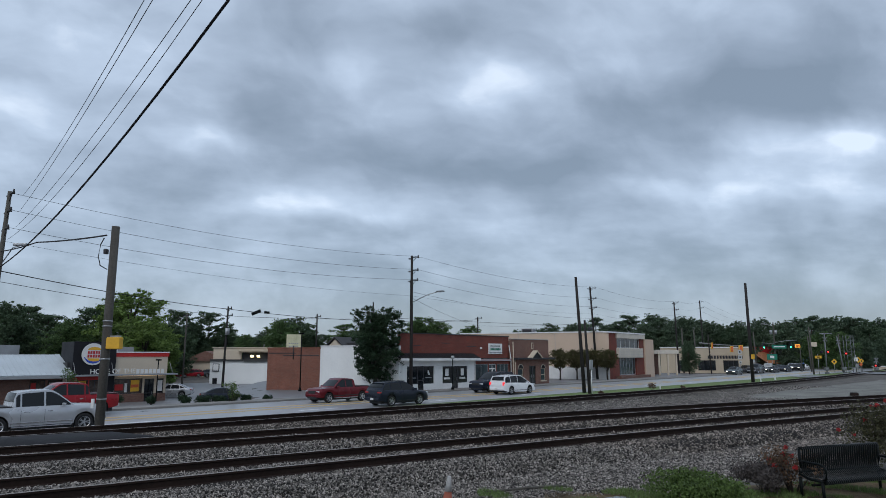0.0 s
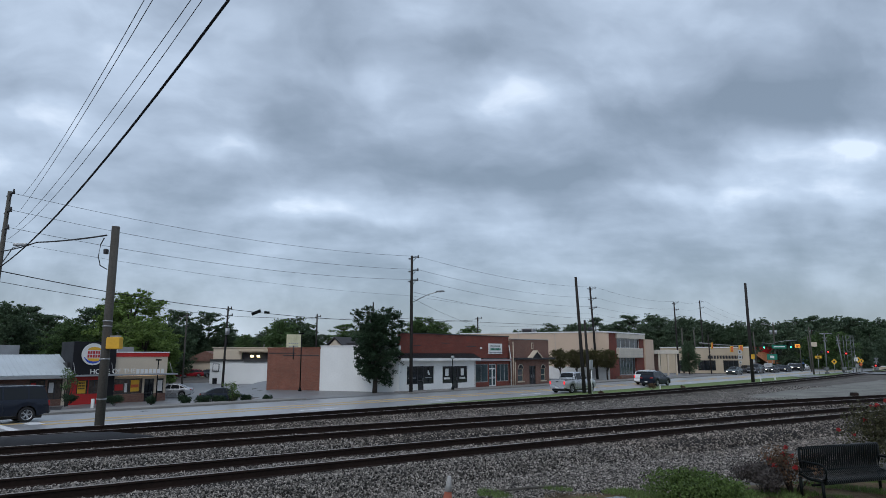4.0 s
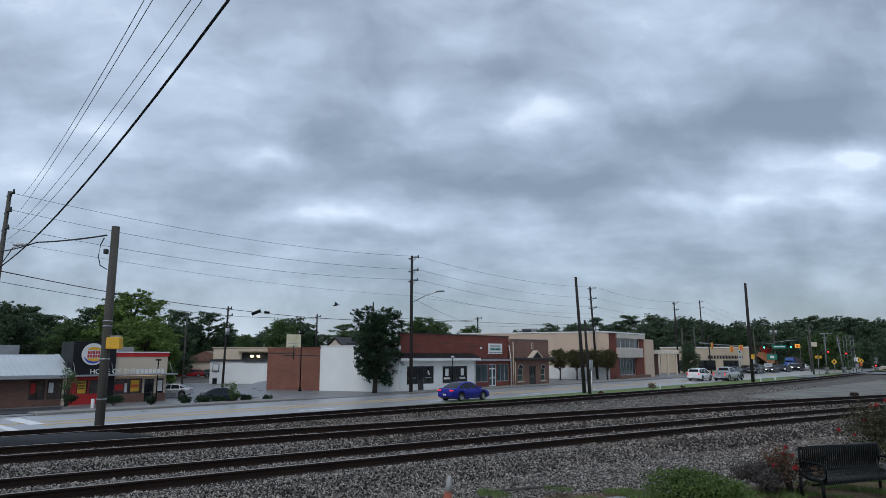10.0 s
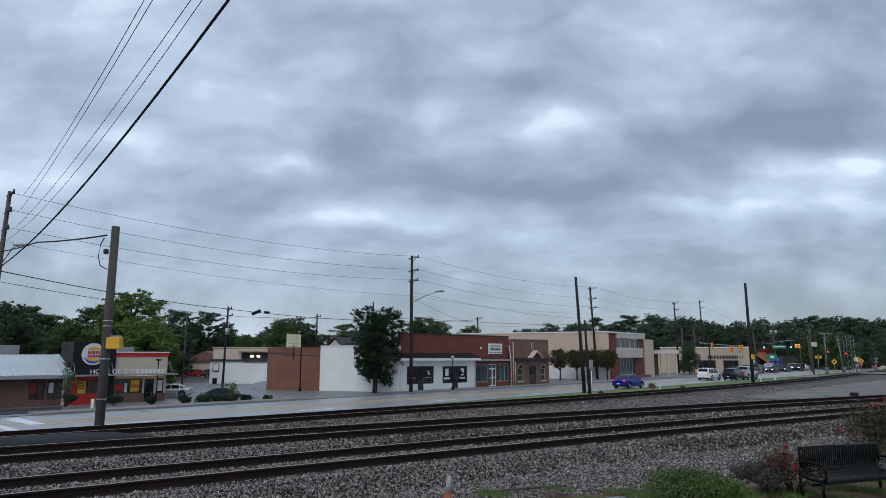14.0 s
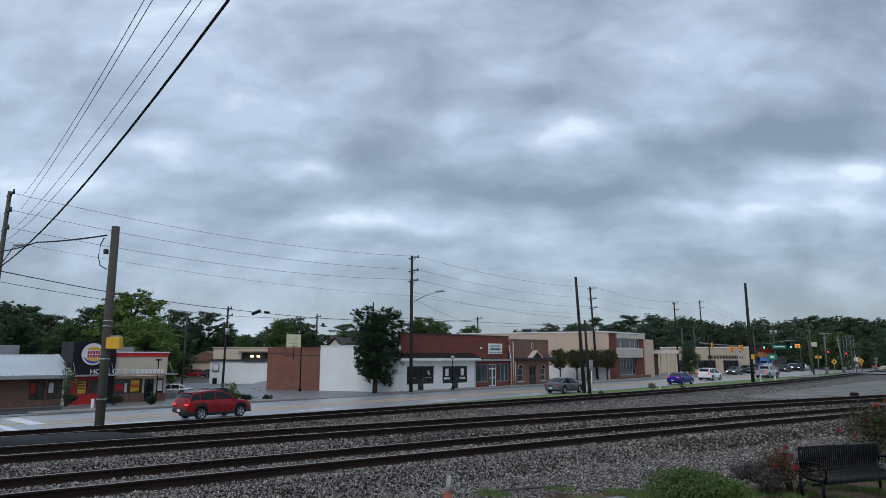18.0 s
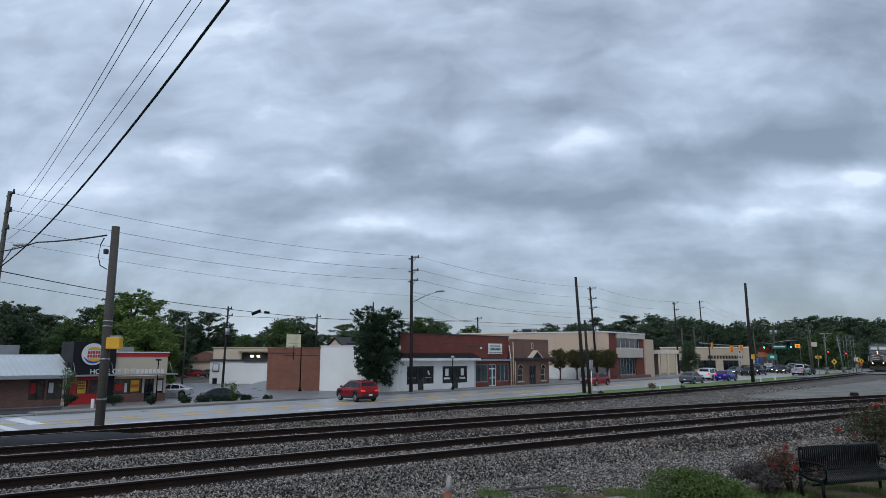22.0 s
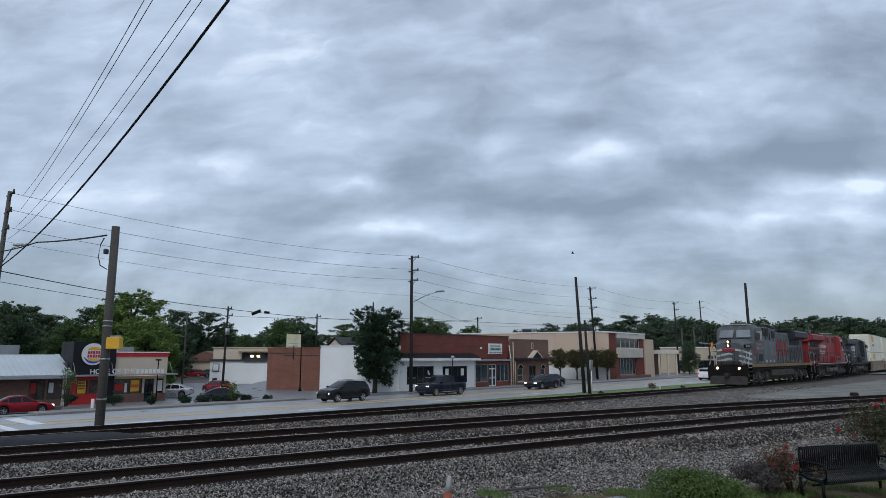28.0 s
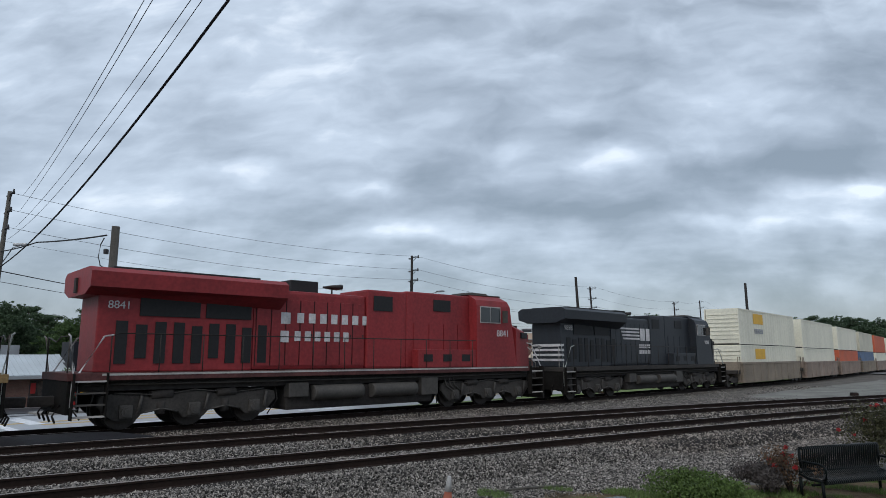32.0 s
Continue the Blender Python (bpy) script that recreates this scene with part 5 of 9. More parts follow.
# body outline (x, z) from the tail to the nose, belt line, glasshouse outline, wheel places, widths
SHAPES = {
    "sedan": dict(L=4.85, W=1.83, r=0.335, wheels=(-1.42, 1.43), body=[(-2.42, 0.35), (-2.42, 0.72), (-2.36, 0.98), (-1.75, 1.02), (-0.9, 0.98), (0.75, 0.94), (1.6, 0.86), (2.2, 0.74), (2.42, 0.58), (2.42, 0.28), (1.9, 0.2), (-1.9, 0.2)],
                  cab=[(-1.95, 0.98), (-1.0, 1.40), (-0.35, 1.46), (0.25, 1.42), (1.15, 0.92)], pillars=(-1.1, -0.1, 0.75)),
    "hatch": dict(L=4.3, W=1.8, r=0.34, wheels=(-1.3, 1.32), body=[(-2.13, 0.4), (-2.15, 0.78), (-2.1, 1.08), (-1.6, 1.1), (0.85, 1.05), (1.6, 0.99), (2.0, 0.88), (2.15, 0.68), (2.13, 0.32), (1.7, 0.25), (-1.8, 0.26)],
                  cab=[(-2.05, 1.06), (-1.72, 1.47), (-0.6, 1.58), (0.2, 1.54), (1.15, 1.03)], pillars=(-1.35, -0.35, 0.6)),
    "suv": dict(L=4.8, W=1.9, r=0.38, wheels=(-1.4, 1.4), body=[(-2.38, 0.42), (-2.4, 0.8), (-2.34, 1.12), (-1.7, 1.15), (0.85, 1.08), (1.7, 1.02), (2.2, 0.9), (2.4, 0.66), (2.38, 0.36), (1.9, 0.28), (-1.9, 0.3)],
                cab=[(-2.28, 1.1), (-1.85, 1.6), (-0.8, 1.7), (0.1, 1.68), (1.2, 1.06)], pillars=(-1.45, -0.4, 0.6)),
    "big_suv": dict(L=5.3, W=2.03, r=0.41, wheels=(-1.55, 1.5), body=[(-2.62, 0.48), (-2.64, 0.9), (-2.6, 1.22), (-1.7, 1.24), (0.9, 1.2), (1.75, 1.16), (2.45, 1.08), (2.62, 0.8), (2.6, 0.42), (2.1, 0.34), (-2.1, 0.36)],
                    cab=[(-2.55, 1.2), (-2.3, 1.86), (-1.0, 1.92), (0.2, 1.88), (1.15, 1.18)], pillars=(-1.6, -0.4, 0.6)),
    "van": dict(L=5.15, W=2.0, r=0.36, wheels=(-1.5, 1.5), body=[(-2.55, 0.38), (-2.58, 0.8), (-2.5, 1.08), (-1.7, 1.1), (0.9, 1.02), (1.75, 0.98), (2.3, 0.82), (2.56, 0.6), (2.55, 0.3), (2.0, 0.22), (-2.1, 0.24)],
                cab=[(-2.46, 1.05), (-2.2, 1.62), (-1.0, 1.74), (0.3, 1.7), (1.75, 0.96)], pillars=(-1.5, -0.35, 0.75)),
    "pickup": dict(L=5.7, W=2.02, r=0.41, wheels=(-1.75, 1.85), body=[(-2.84, 0.5), (-2.85, 0.9), (-2.83, 1.24), (-0.85, 1.24), (1.0, 1.24), (1.75, 1.23), (2.55, 1.18), (2.76, 1.08), (2.84, 0.9), (2.84, 0.45), (2.4, 0.38), (-2.4, 0.4)],
                   cab=[(-1.15, 1.22), (-1.0, 1.84), (-0.35, 1.93), (0.5, 1.91), (1.42, 1.2)], pillars=(-0.85, 0.12, 0.85), bed=True),
    "old_pickup": dict(L=5.4, W=1.95, r=0.38, wheels=(-1.7, 1.75), body=[(-2.7, 0.5), (-2.7, 0.85), (-2.68, 1.14), (-0.9, 1.14), (0.95, 1.13), (1.7, 1.12), (2.45, 1.06), (2.62, 0.98), (2.7, 0.82), (2.7, 0.42), (2.3, 0.36), (-2.3, 0.4)],
                       cab=[(-1.0, 1.12), (-0.9, 1.68), (-0.3, 1.78), (0.4, 1.76), (1.25, 1.1)], pillars=(-0.75, 0.0, 0.75), bed=True),
}


def polyline(pts, x):
    """Height of an outline over x."""
    for (xa, za), (xb, zb) in zip(pts, pts[1:]):
        if xa <= x <= xb:
            return za + (zb - za) * (x - xa) / max(1e-6, xb - xa)
    return pts[0][1] if x < pts[0][0] else pts[-1][1]


def rounded(pts, n=5):
    """A smooth line through outline points."""
    out = []
    for i in range(len(pts) - 1):
        p0, p1, p2, p3 = (Vector(pts[max(0, min(len(pts) - 1, j))]) for j in (i - 1, i, i + 1, i + 2))
        for k in range(n):
            t = k / n
            q = 0.5 * (2 * p1 + (p2 - p0) * t + (2 * p0 - 5 * p1 + 4 * p2 - p3) * t * t + (3 * p1 - p0 - 3 * p2 + p3) * t ** 3)
            out.append(q.lerp(p1.lerp(p2, t), 0.35))
    return [(q[0], q[1]) for q in out] + [pts[-1]]


def crisp(ob, degrees=32):
    """Smooth shading that keeps folds sharper than the angle."""
    ob.data.polygons.foreach_set("use_smooth", [True] * len(ob.data.polygons))
    ob.data.set_sharp_from_angle(angle=radians(degrees))
    return ob


def car_body(S, colour, c, trim):
    """Lofted shell: rounded nose and tail in plan, arched openings over the wheels, soft shoulders."""
    e, hw, r = S["L"] / 2, S["W"] / 2, S["r"]
    ra = r + 0.055
    top = [p for p in S["body"] if not (p[1] < 0.55 and abs(p[0]) < e - 0.2)][1:-1]
    ends = (S["body"][0][1], [p for p in S["body"] if p[0] > e - 0.1][-1][1])
    zb = min(p[1] for p in S["body"])
    top = rounded(top, 4)
    xs = {-e, -e + 0.02, -e + 0.07, -e + 0.15, -e + 0.28, -e + 0.45, e - 0.45, e - 0.28, e - 0.15, e - 0.07, e - 0.02, e}
    for wx in S["wheels"]:
        xs |= {round(wx + ra * math.cos(math.pi * k / 12), 4) for k in range(13)} | {wx - ra - 0.012, wx + ra + 0.012}
    xs |= {S["wheels"][0] + ra + (S["wheels"][1] - S["wheels"][0] - 2 * ra) * k / 7 for k in range(1, 7)}
    bm = bmesh.new()
    rings, arch = [], []
    for x in sorted(xs):
        k = max(0.0, (abs(x) - (e - 0.6)) / 0.6)
        w = hw * (1 - 0.17 * k ** 2.4)
        T = sum(polyline(top, x + d) for d in (-0.05, 0, 0.05)) / 3
        g = max(0.0, (abs(x) - (e - 0.5)) / 0.5)
        B = zb + ((ends[0] if x < 0 else ends[1]) - zb) * g
        inside = False
        for wx in S["wheels"]:
            if abs(x - wx) <= ra + 0.001:
                B = max(B, r + math.sqrt(max(0.0, ra * ra - (x - wx) ** 2)))
                inside = True
        h = max(0.12, T - B)
        sec = [(0.0, B), (w * 0.88, B), (w * 0.985, B + 0.025), (w * 1.0, B + min(0.14, 0.3 * h)), (w * 1.005, B + 0.5 * h), (w * 1.0, B + 0.66 * h), (w * 0.975, T - min(0.075, 0.2 * h)), (w * 0.915, T - 0.012), (w * 0.6, T + 0.012), (0.0, T + 0.022)]
        full = sec + [(-y, z) for y, z in sec[-2:0:-1]]
        rings.append([bm.verts.new((x, y, z)) for y, z in full])
        arch.append(inside)
    n = len(rings[0])
    low = {0, 1, n - 1, n - 2} | ({2, n - 3} if trim else set())
    for i, (p, q) in enumerate(zip(rings, rings[1:])):
        for k in range(n):
            f = bm.faces.new((p[k], q[k], q[(k + 1) % n], p[(k + 1) % n]))
            f.material_index = 1 if k in low or (trim and (arch[i] or arch[i + 1]) and k in (3, n - 4)) else 0
    bm.faces.new(rings[0])
    bm.faces.new(rings[-1][::-1])
    bmesh.ops.recalc_face_normals(bm, faces=bm.faces)
    crisp(part("body", bm, [colour, PLASTIC], c), 38)


def car_cabin(S, colour, c, kind):
    """Roof with pillars in body colour, and each window as its own pane."""
    hw = S["W"] / 2
    cab = rounded(S["cab"], 5)
    zl, zt = min(z for _, z in S["cab"]), max(z for _, z in cab)
    peak = max(range(len(cab)), key=lambda i: cab[i][1])
    base = hw - 0.075

    def side(z):
        return base - 0.2 * max(0.0, (z - zl) / (zt - zl))

    def skin(i, yf, lift=0.0):
        x, z = cab[i]
        f = (z - zl) / (zt - zl)
        fwd = 1 if i > peak else -1
        slope = abs(f - 1) ** 0.5
        x += fwd * slope * (0.09 * (1 - yf * yf) - 0.02)
        return Vector((x + fwd * lift * slope, yf * (side(z) + 0.0), z + 0.03 * (1 - yf * yf) * f + lift))
    fr = (-1.0, -0.86, -0.45, 0.0, 0.45, 0.86, 1.0)
    bm = bmesh.new()
    g = [[bm.verts.new(skin(i, yf)) for yf in fr] for i in range(len(cab))]
    for p, q in zip(g, g[1:]):
        for k in range(len(fr) - 1):
            bm.faces.new((p[k], p[k + 1], q[k + 1], q[k]))
    bm.faces.new([row[0] for row in g])
    bm.faces.new([row[-1] for row in g][::-1])
    bm.faces.new([g[0][k] for k in range(len(fr))] + [g[-1][k] for k in range(len(fr) - 1, -1, -1)])
    bmesh.ops.recalc_face_normals(bm, faces=bm.faces)
    crisp(part("cabin_roof", bm, colour, c), 40)
    # windscreen and rear window
    for nm, rng, lo, hi in (("windscreen", range(peak, len(cab)), 0.04, 0.94), ("rear_window", range(0, peak + 1), 0.12 if kind == "sedan" else 0.28, 0.9)):
        rows = [i for i in rng if lo < (cab[i][1] - zl) / (zt - zl) < hi]
        if len(rows) < 2:
            continue
        bm = bmesh.new()
        gg = [[bm.verts.new(skin(i, yf, 0.009)) for yf in (-0.84, -0.45, 0.0, 0.45, 0.84)] for i in rows]
        for p, q in zip(gg, gg[1:]):
            for k in range(4):
                bm.faces.new((p[k], p[k + 1], q[k + 1], q[k]))
        ge = bmesh.ops.extrude_face_region(bm, geom=list(bm.faces))
        for v in ge["geom"]:
            if isinstance(v, bmesh.types.BMVert):
                v.co.z -= 0.012
        bmesh.ops.recalc_face_normals(bm, faces=bm.faces)
        crisp(part(nm, bm, CAR_GLASS, c), 40)

    def roof_z(x):
        return polyline(cab, x)
    # side windows between the pillars
    ps = S["pillars"]
    for sgn in (-1, 1):
        for x0, x1 in ((cab[0][0] + 0.1, ps[0] - 0.035), (ps[0] + 0.035, ps[1] - 0.04), (ps[1] + 0.04, cab[-1][0] - 0.05)):
            if x1 - x0 < 0.12:
                continue
            cols = []
            for k in range(9):
                x = x0 + (x1 - x0) * k / 8
                zz = roof_z(x) - 0.075
                if zz > zl + 0.075:
                    cols.append((x, zl + 0.05, zz))
            if len(cols) < 3:
                continue
            bm = bmesh.new()
            o = [[bm.verts.new((x, sgn * (side(z) + d), z)) for z in (za, zb2)] for x, za, zb2 in cols for d in (0.007,)]
            inn = [[bm.verts.new((x, sgn * (side(z) - 0.01), z)) for z in (za, zb2)] for x, za, zb2 in cols]
            for p, q, pi, qi in zip(o, o[1:], inn, inn[1:]):
                bm.faces.new((p[0], q[0], q[1], p[1]))
                bm.faces.new((p[1], q[1], qi[1], pi[1]))
                bm.faces.new((p[0], pi[0], qi[0], q[0]))
            bm.faces.new((o[0][0], o[0][1], inn[0][1], inn[0][0]))
            bm.faces.new((o[-1][0], inn[-1][0], inn[-1][1], o[-1][1]))
            bmesh.ops.recalc_face_normals(bm, faces=bm.faces)
            part("side_window", bm, CAR_GLASS, c)
    return zl, zt


def car_wheels(S, c):
    r, hw = S["r"], S["W"] / 2
    tw = 0.225
    bm = bmesh.new()
    prof = [(r * 0.66, -tw / 2 + 0.02), (r * 0.70, -tw / 2), (r * 0.93, -tw / 2), (r, -tw * 0.33), (r, tw * 0.33), (r * 0.93, tw / 2), (r * 0.62, tw / 2)]
    rings = [[bm.verts.new((q * math.cos(k * math.tau / 24), y, q * math.sin(k * math.tau / 24))) for q, y in prof] for k in range(24)]
    for k in range(24):
        for i in range(6):
            bm.faces.new((rings[k][i], rings[k][i + 1], rings[(k + 1) % 24][i + 1], rings[(k + 1) % 24][i])).smooth = True
    bmesh.ops.recalc_face_normals(bm, faces=bm.faces)
    made = None
    for wx in S["wheels"]:
        for sgn in (-1, 1):
            wh = new("wheel")
            wh.parent = c
            wh.empty_display_size = 0.1
            wh.matrix_basis = pose(wx, sgn * (hw - 0.125), r, 0, 0, 0 if sgn < 0 else 180)
            if made is None:
                t1 = part("tyre", bm, TYRE, wh)
                b2 = bmesh.new()
                # dark barrel, bright lip, paired spokes and hub
                tube(b2, [(0, -tw * 0.22, 0), (0, tw * 0.4, 0)], r * 0.66, n=20, mi=1)
                lip = [[b2.verts.new((q * math.cos(k * math.tau / 24), y, q * math.sin(k * math.tau / 24))) for q, y in ((r * 0.60, -tw * 0.34), (r * 0.67, -tw * 0.46))] for k in range(24)]
                for k in range(24):
                    b2.faces.new((lip[k][0], lip[k][1], lip[(k + 1) % 24][1], lip[(k + 1) % 24][0]))
                for k in range(5):
                    for off in (-0.16, 0.16):
                        vs = box(b2, 0.03, r * 0.63, -tw * 0.42, -tw * 0.22, -0.016, 0.016)
                        bmesh.ops.rotate(b2, verts=vs, cent=(0, 0, 0), matrix=Matrix.Rotation(k * math.tau / 5 + off, 3, "Y"))
                tube(b2, [(0, -tw * 0.44, 0), (0, -tw * 0.2, 0)], r * 0.17, n=12)
                t2 = part("rim", b2, [RIM, PLASTIC], wh)
                made = (t1, t2)
            else:
                share("tyre", made[0], wh, Matrix.Identity(4))
                share("rim", made[1], wh, Matrix.Identity(4))


def car(kind, colour, m, label, group="cars on the road", tail=False, head=False, canopy=False, name=None, trim=None):
    """A road vehicle, nose towards its own +x, standing on z = 0."""
    S = dict(SHAPES[kind])
    k = {"sedan": 0.94, "hatch": 0.96, "old_pickup": 0.95, "van": 0.95}.get(kind, 1.0)
    S.update(L=S["L"] * k, wheels=tuple(x * k for x in S["wheels"]), pillars=tuple(x * k for x in S["pillars"]), body=[(x * k, z) for x, z in S["body"]], cab=[(x * k, z) for x, z in S["cab"]])
    truck = "pickup" in kind
    name = name or {"sedan": "sedan", "hatch": "hatchback", "suv": "suv", "big_suv": "suv", "van": "minivan", "pickup": "pickup_truck", "old_pickup": "pickup_truck"}[kind]
    c = thing(name, m, label, "pickup truck" if truck else "minivan" if kind == "van" else "car", group)
    hw, e, r = S["W"] / 2, S["L"] / 2, S["r"]
    car_body(S, colour, c, trim)
    zl, zt = car_cabin(S, colour, c, kind)
    car_wheels(S, c)
    zb1 = 0.66 if kind in ("sedan", "hatch") else 0.86
    for sgn in (-1, 1):
        y0, y1 = sorted((sgn * hw * 0.50, sgn * hw * 0.85))
        part("headlight", bx(e - 0.30, e - 0.005, y0, y1, zb1 - 0.075, zb1 + 0.05, 0.025), HEAD_GLOW if head else CLEAR_LAMP, c, "lit headlight" if head else "")
        tz = zb1 + (0.2 if kind in ("sedan", "hatch") else 0.12)
        if truck or kind in ("big_suv", "van"):
            (y0, y1), dz = sorted((sgn * hw * 0.70, sgn * hw * 0.86)), 0.15
        else:
            (y0, y1), dz = sorted((sgn * hw * 0.50, sgn * hw * 0.87)), 0.055
        part("tail_light", bx(-e - 0.008, -e + 0.22, y0, y1, tz - dz, tz + dz, 0.02), TAIL_GLOW if tail else RED_LAMP, c, "lit red tail light" if tail else "")
        part("mirror", bx(0.80, 0.95, min(sgn * (hw - 0.04), sgn * (hw + 0.17)), max(sgn * (hw - 0.04), sgn * (hw + 0.17)), zl + 0.03, zl + 0.16, 0.045), trim or colour, c)
        for px in S["pillars"][:2]:
            part("door_handle", bx(px + 0.12, px + 0.32, sgn * hw - 0.012, sgn * hw + 0.022, zl - 0.20, zl - 0.165, 0.006), CHROME if kind == "pickup" else colour, c)
            part("door_seam", bx(px - 0.006, px + 0.006, sgn * hw * 1.003 - 0.004, sgn * hw * 1.003 + 0.004, 0.42, zl - 0.1), PLASTIC, c)
        part("side_moulding", bx(S["wheels"][0] + r + 0.1, S["wheels"][1] - r - 0.1, sgn * hw * 1.003 - 0.012, sgn * hw * 1.003 + 0.012, 0.5 if truck else 0.36, 0.56 if truck else 0.40, 0.006), CHROME if kind == "pickup" else trim or PLASTIC, c)
        if truck:
            part("running_board", bx(S["wheels"][0] + r + 0.15, S["wheels"][1] - r - 0.15, sgn * hw * 0.97 - 0.07, sgn * hw * 0.97 + 0.07, 0.33, 0.38, 0.01), CHROME, c)
    part("grille", bx(e - 0.06, e + 0.018, -hw * 0.45, hw * 0.45, zb1 - 0.16, zb1 + 0.05, 0.02), PLASTIC, c)
    part("lower_intake", bx(e - 0.1, e + 0.012, -hw * 0.6, hw * 0.6, 0.32, 0.46, 0.03), PLASTIC, c)
    part("front_bumper", bx(e - 0.16, e + 0.05, -hw * 0.80, hw * 0.80, 0.47 if truck else 0.28, 0.66 if truck else 0.34, 0.05 if truck else 0.02), CHROME if kind == "pickup" else trim or colour, c)
    part("rear_bumper", bx(-e - 0.07, -e + 0.16, -hw * 0.80, hw * 0.80, 0.42, 0.62, 0.06), CHROME if kind == "pickup" else (trim or colour), c)
    part("plate", bx(-e - 0.085, -e - 0.06, -0.16, 0.16, 0.47, 0.6), PLATE, c)
    part("underbody", bx(-e + 0.3, e - 0.3, -hw + 0.28, hw - 0.28, 0.2, 0.5), PLASTIC, c)
    if S.get("bed"):
        bt = S["body"][2][1]
        x1 = S["cab"][0][0] - 0.05
        if canopy:
            bm = bmesh.new()
            profile(bm, [(-e + 0.05, bt), (-e + 0.12, bt + 0.5), (x1, bt + 0.62), (x1, bt)], -hw + 0.16, hw - 0.16, bevel=0.05)
            part("bed_cap", bm, colour, c)
            for sgn in (-1, 1):
                yy = sgn * (hw - 0.155)
                part("cap_window", bx(-e + 0.35, x1 - 0.2, yy - 0.01, yy + 0.01, bt + 0.16, bt + 0.44), CAR_GLASS, c)
        else:
            part("bed_liner", bx(-e + 0.14, x1, -hw + 0.2, hw - 0.2, bt, bt + 0.03), PLASTIC, c, "dark bed liner")
            for sgn in (-1, 1):
                yy = sgn * (hw - 0.13)
                part("bed_rail", bx(-e + 0.08, x1, yy - 0.06, yy + 0.06, bt - 0.01, bt + 0.05, 0.015), PLASTIC, c)
            part("tailgate", bx(-e - 0.012, -e + 0.05, -hw * 0.68, hw * 0.68, 0.72, bt + 0.03, 0.015), colour, c)
            part("tailgate_handle", bx(-e - 0.03, -e - 0.01, -0.14, 0.14, bt - 0.2, bt - 0.1, 0.01), PLASTIC, c)
        for wx in S["wheels"]:
            for sgn in (-1, 1):
                part("mud_flap", bx(wx - r - 0.1, wx - r - 0.07, sgn * (hw - 0.13) - 0.1, sgn * (hw - 0.13) + 0.1, 0.22, 0.55), PLASTIC, c)
    if kind in ("suv", "big_suv", "van", "hatch"):
        for sgn in (-1, 1):
            part("roof_rail", rod([(-1.5, sgn * (hw - 0.33), zt - 0.03), (-1.3, sgn * (hw - 0.33), zt + 0.05), (0.0, sgn * (hw - 0.33), zt + 0.05), (0.2, sgn * (hw - 0.33), zt - 0.02)], 0.016, n=5), DARK_TRIM, c)
        part("spoiler", bx(S["cab"][1][0] - 0.14, S["cab"][1][0] + 0.12, -hw + 0.34, hw - 0.34, S["cab"][1][1] - 0.01, S["cab"][1][1] + 0.03, 0.012), colour, c)
    return c


P_SILVER = paint("silver_paint", (0.46, 0.47, 0.49), 0.5)
P_RED = paint("red_car_paint", (0.26, 0.012, 0.018), 0.3)
P_MAROON = paint("maroon_paint", (0.13, 0.014, 0.02), 0.3)
P_BLACK = paint("black_paint", (0.008, 0.009, 0.011), 0.0)
P_NAVY = paint("navy_paint", (0.011, 0.015, 0.026), 0.1)
P_BLUE = paint("blue_paint", (0.02, 0.025, 0.26), 0.4)
P_WHITE = paint("white_paint", (0.72, 0.73, 0.74), 0.0)
P_GREY = paint("grey_paint", (0.065, 0.069, 0.077), 0.5)
P_TEAL = paint("grey_green_paint", (0.12, 0.14, 0.145), 0.5)


def lot_z(x, y):
    return ground_z(CS * x + SN * y, -SN * x + CS * y) + 0.095


def parked(kind, colour, x, y, turn, label, **kw):
    return car(kind, colour, pose(x, y, lot_z(x, y), 0, 0, turn), label, "parked cars", **kw)


parked("sedan", P_SILVER, -31.0, 76.5, 188, "silver sedan parked beside the restaurant")
parked("sedan", P_NAVY, -21.9, 67.0, 20, "dark sedan parked near the kerb")
parked("suv", P_BLACK, -41.5, 62.6, 70, "black suv waiting at the drive-through", tail=False)
parked("hatch", P_MAROON, -57.0, 144, 20, "maroon car parked in the rear lot")
parked("suv", P_RED, -54.2, 144, 200, "red suv parked in the rear lot")
parked("suv", P_GREY, -50.3, 146, 30, "grey suv parked in the rear lot")
for s, m, kd, col, lab, hd in ((129.9, 45.7, "sedan", P_TEAL, "grey-green sedan queuing at the far lights", True),
        (143.8, 48.3, "hatch", P_GREY, "grey hatchback queuing at the far lights", False),
        (142.0, 45.7, "pickup", P_GREY, "dark grey pickup truck queuing at the far lights", False),
        (156.8, 48.3, "sedan", P_SILVER, "silver sedan queuing at the far lights", True),
        (152.4, 45.7, "sedan", P_GREY, "grey sedan queuing at the far lights", True),
        (165.6, 48.3, "sedan", P_TEAL, "grey-green sedan queuing at the far lights", False),
        (161.1, 45.7, "sedan", P_NAVY, "dark navy sedan queuing at the far lights", True),
        (176.6, 48.3, "van", P_WHITE, "white van with lit headlights at the far lights", True),
        (171.5, 45.7, "suv", P_BLACK, "black suv queuing at the far lights", True),
        (185.8, 48.3, "sedan", P_WHITE, "white sedan queuing behind the crossing", True)):
    car(kd, col, at(s, m, 0.02, 180), lab, "queuing cars", head=hd)
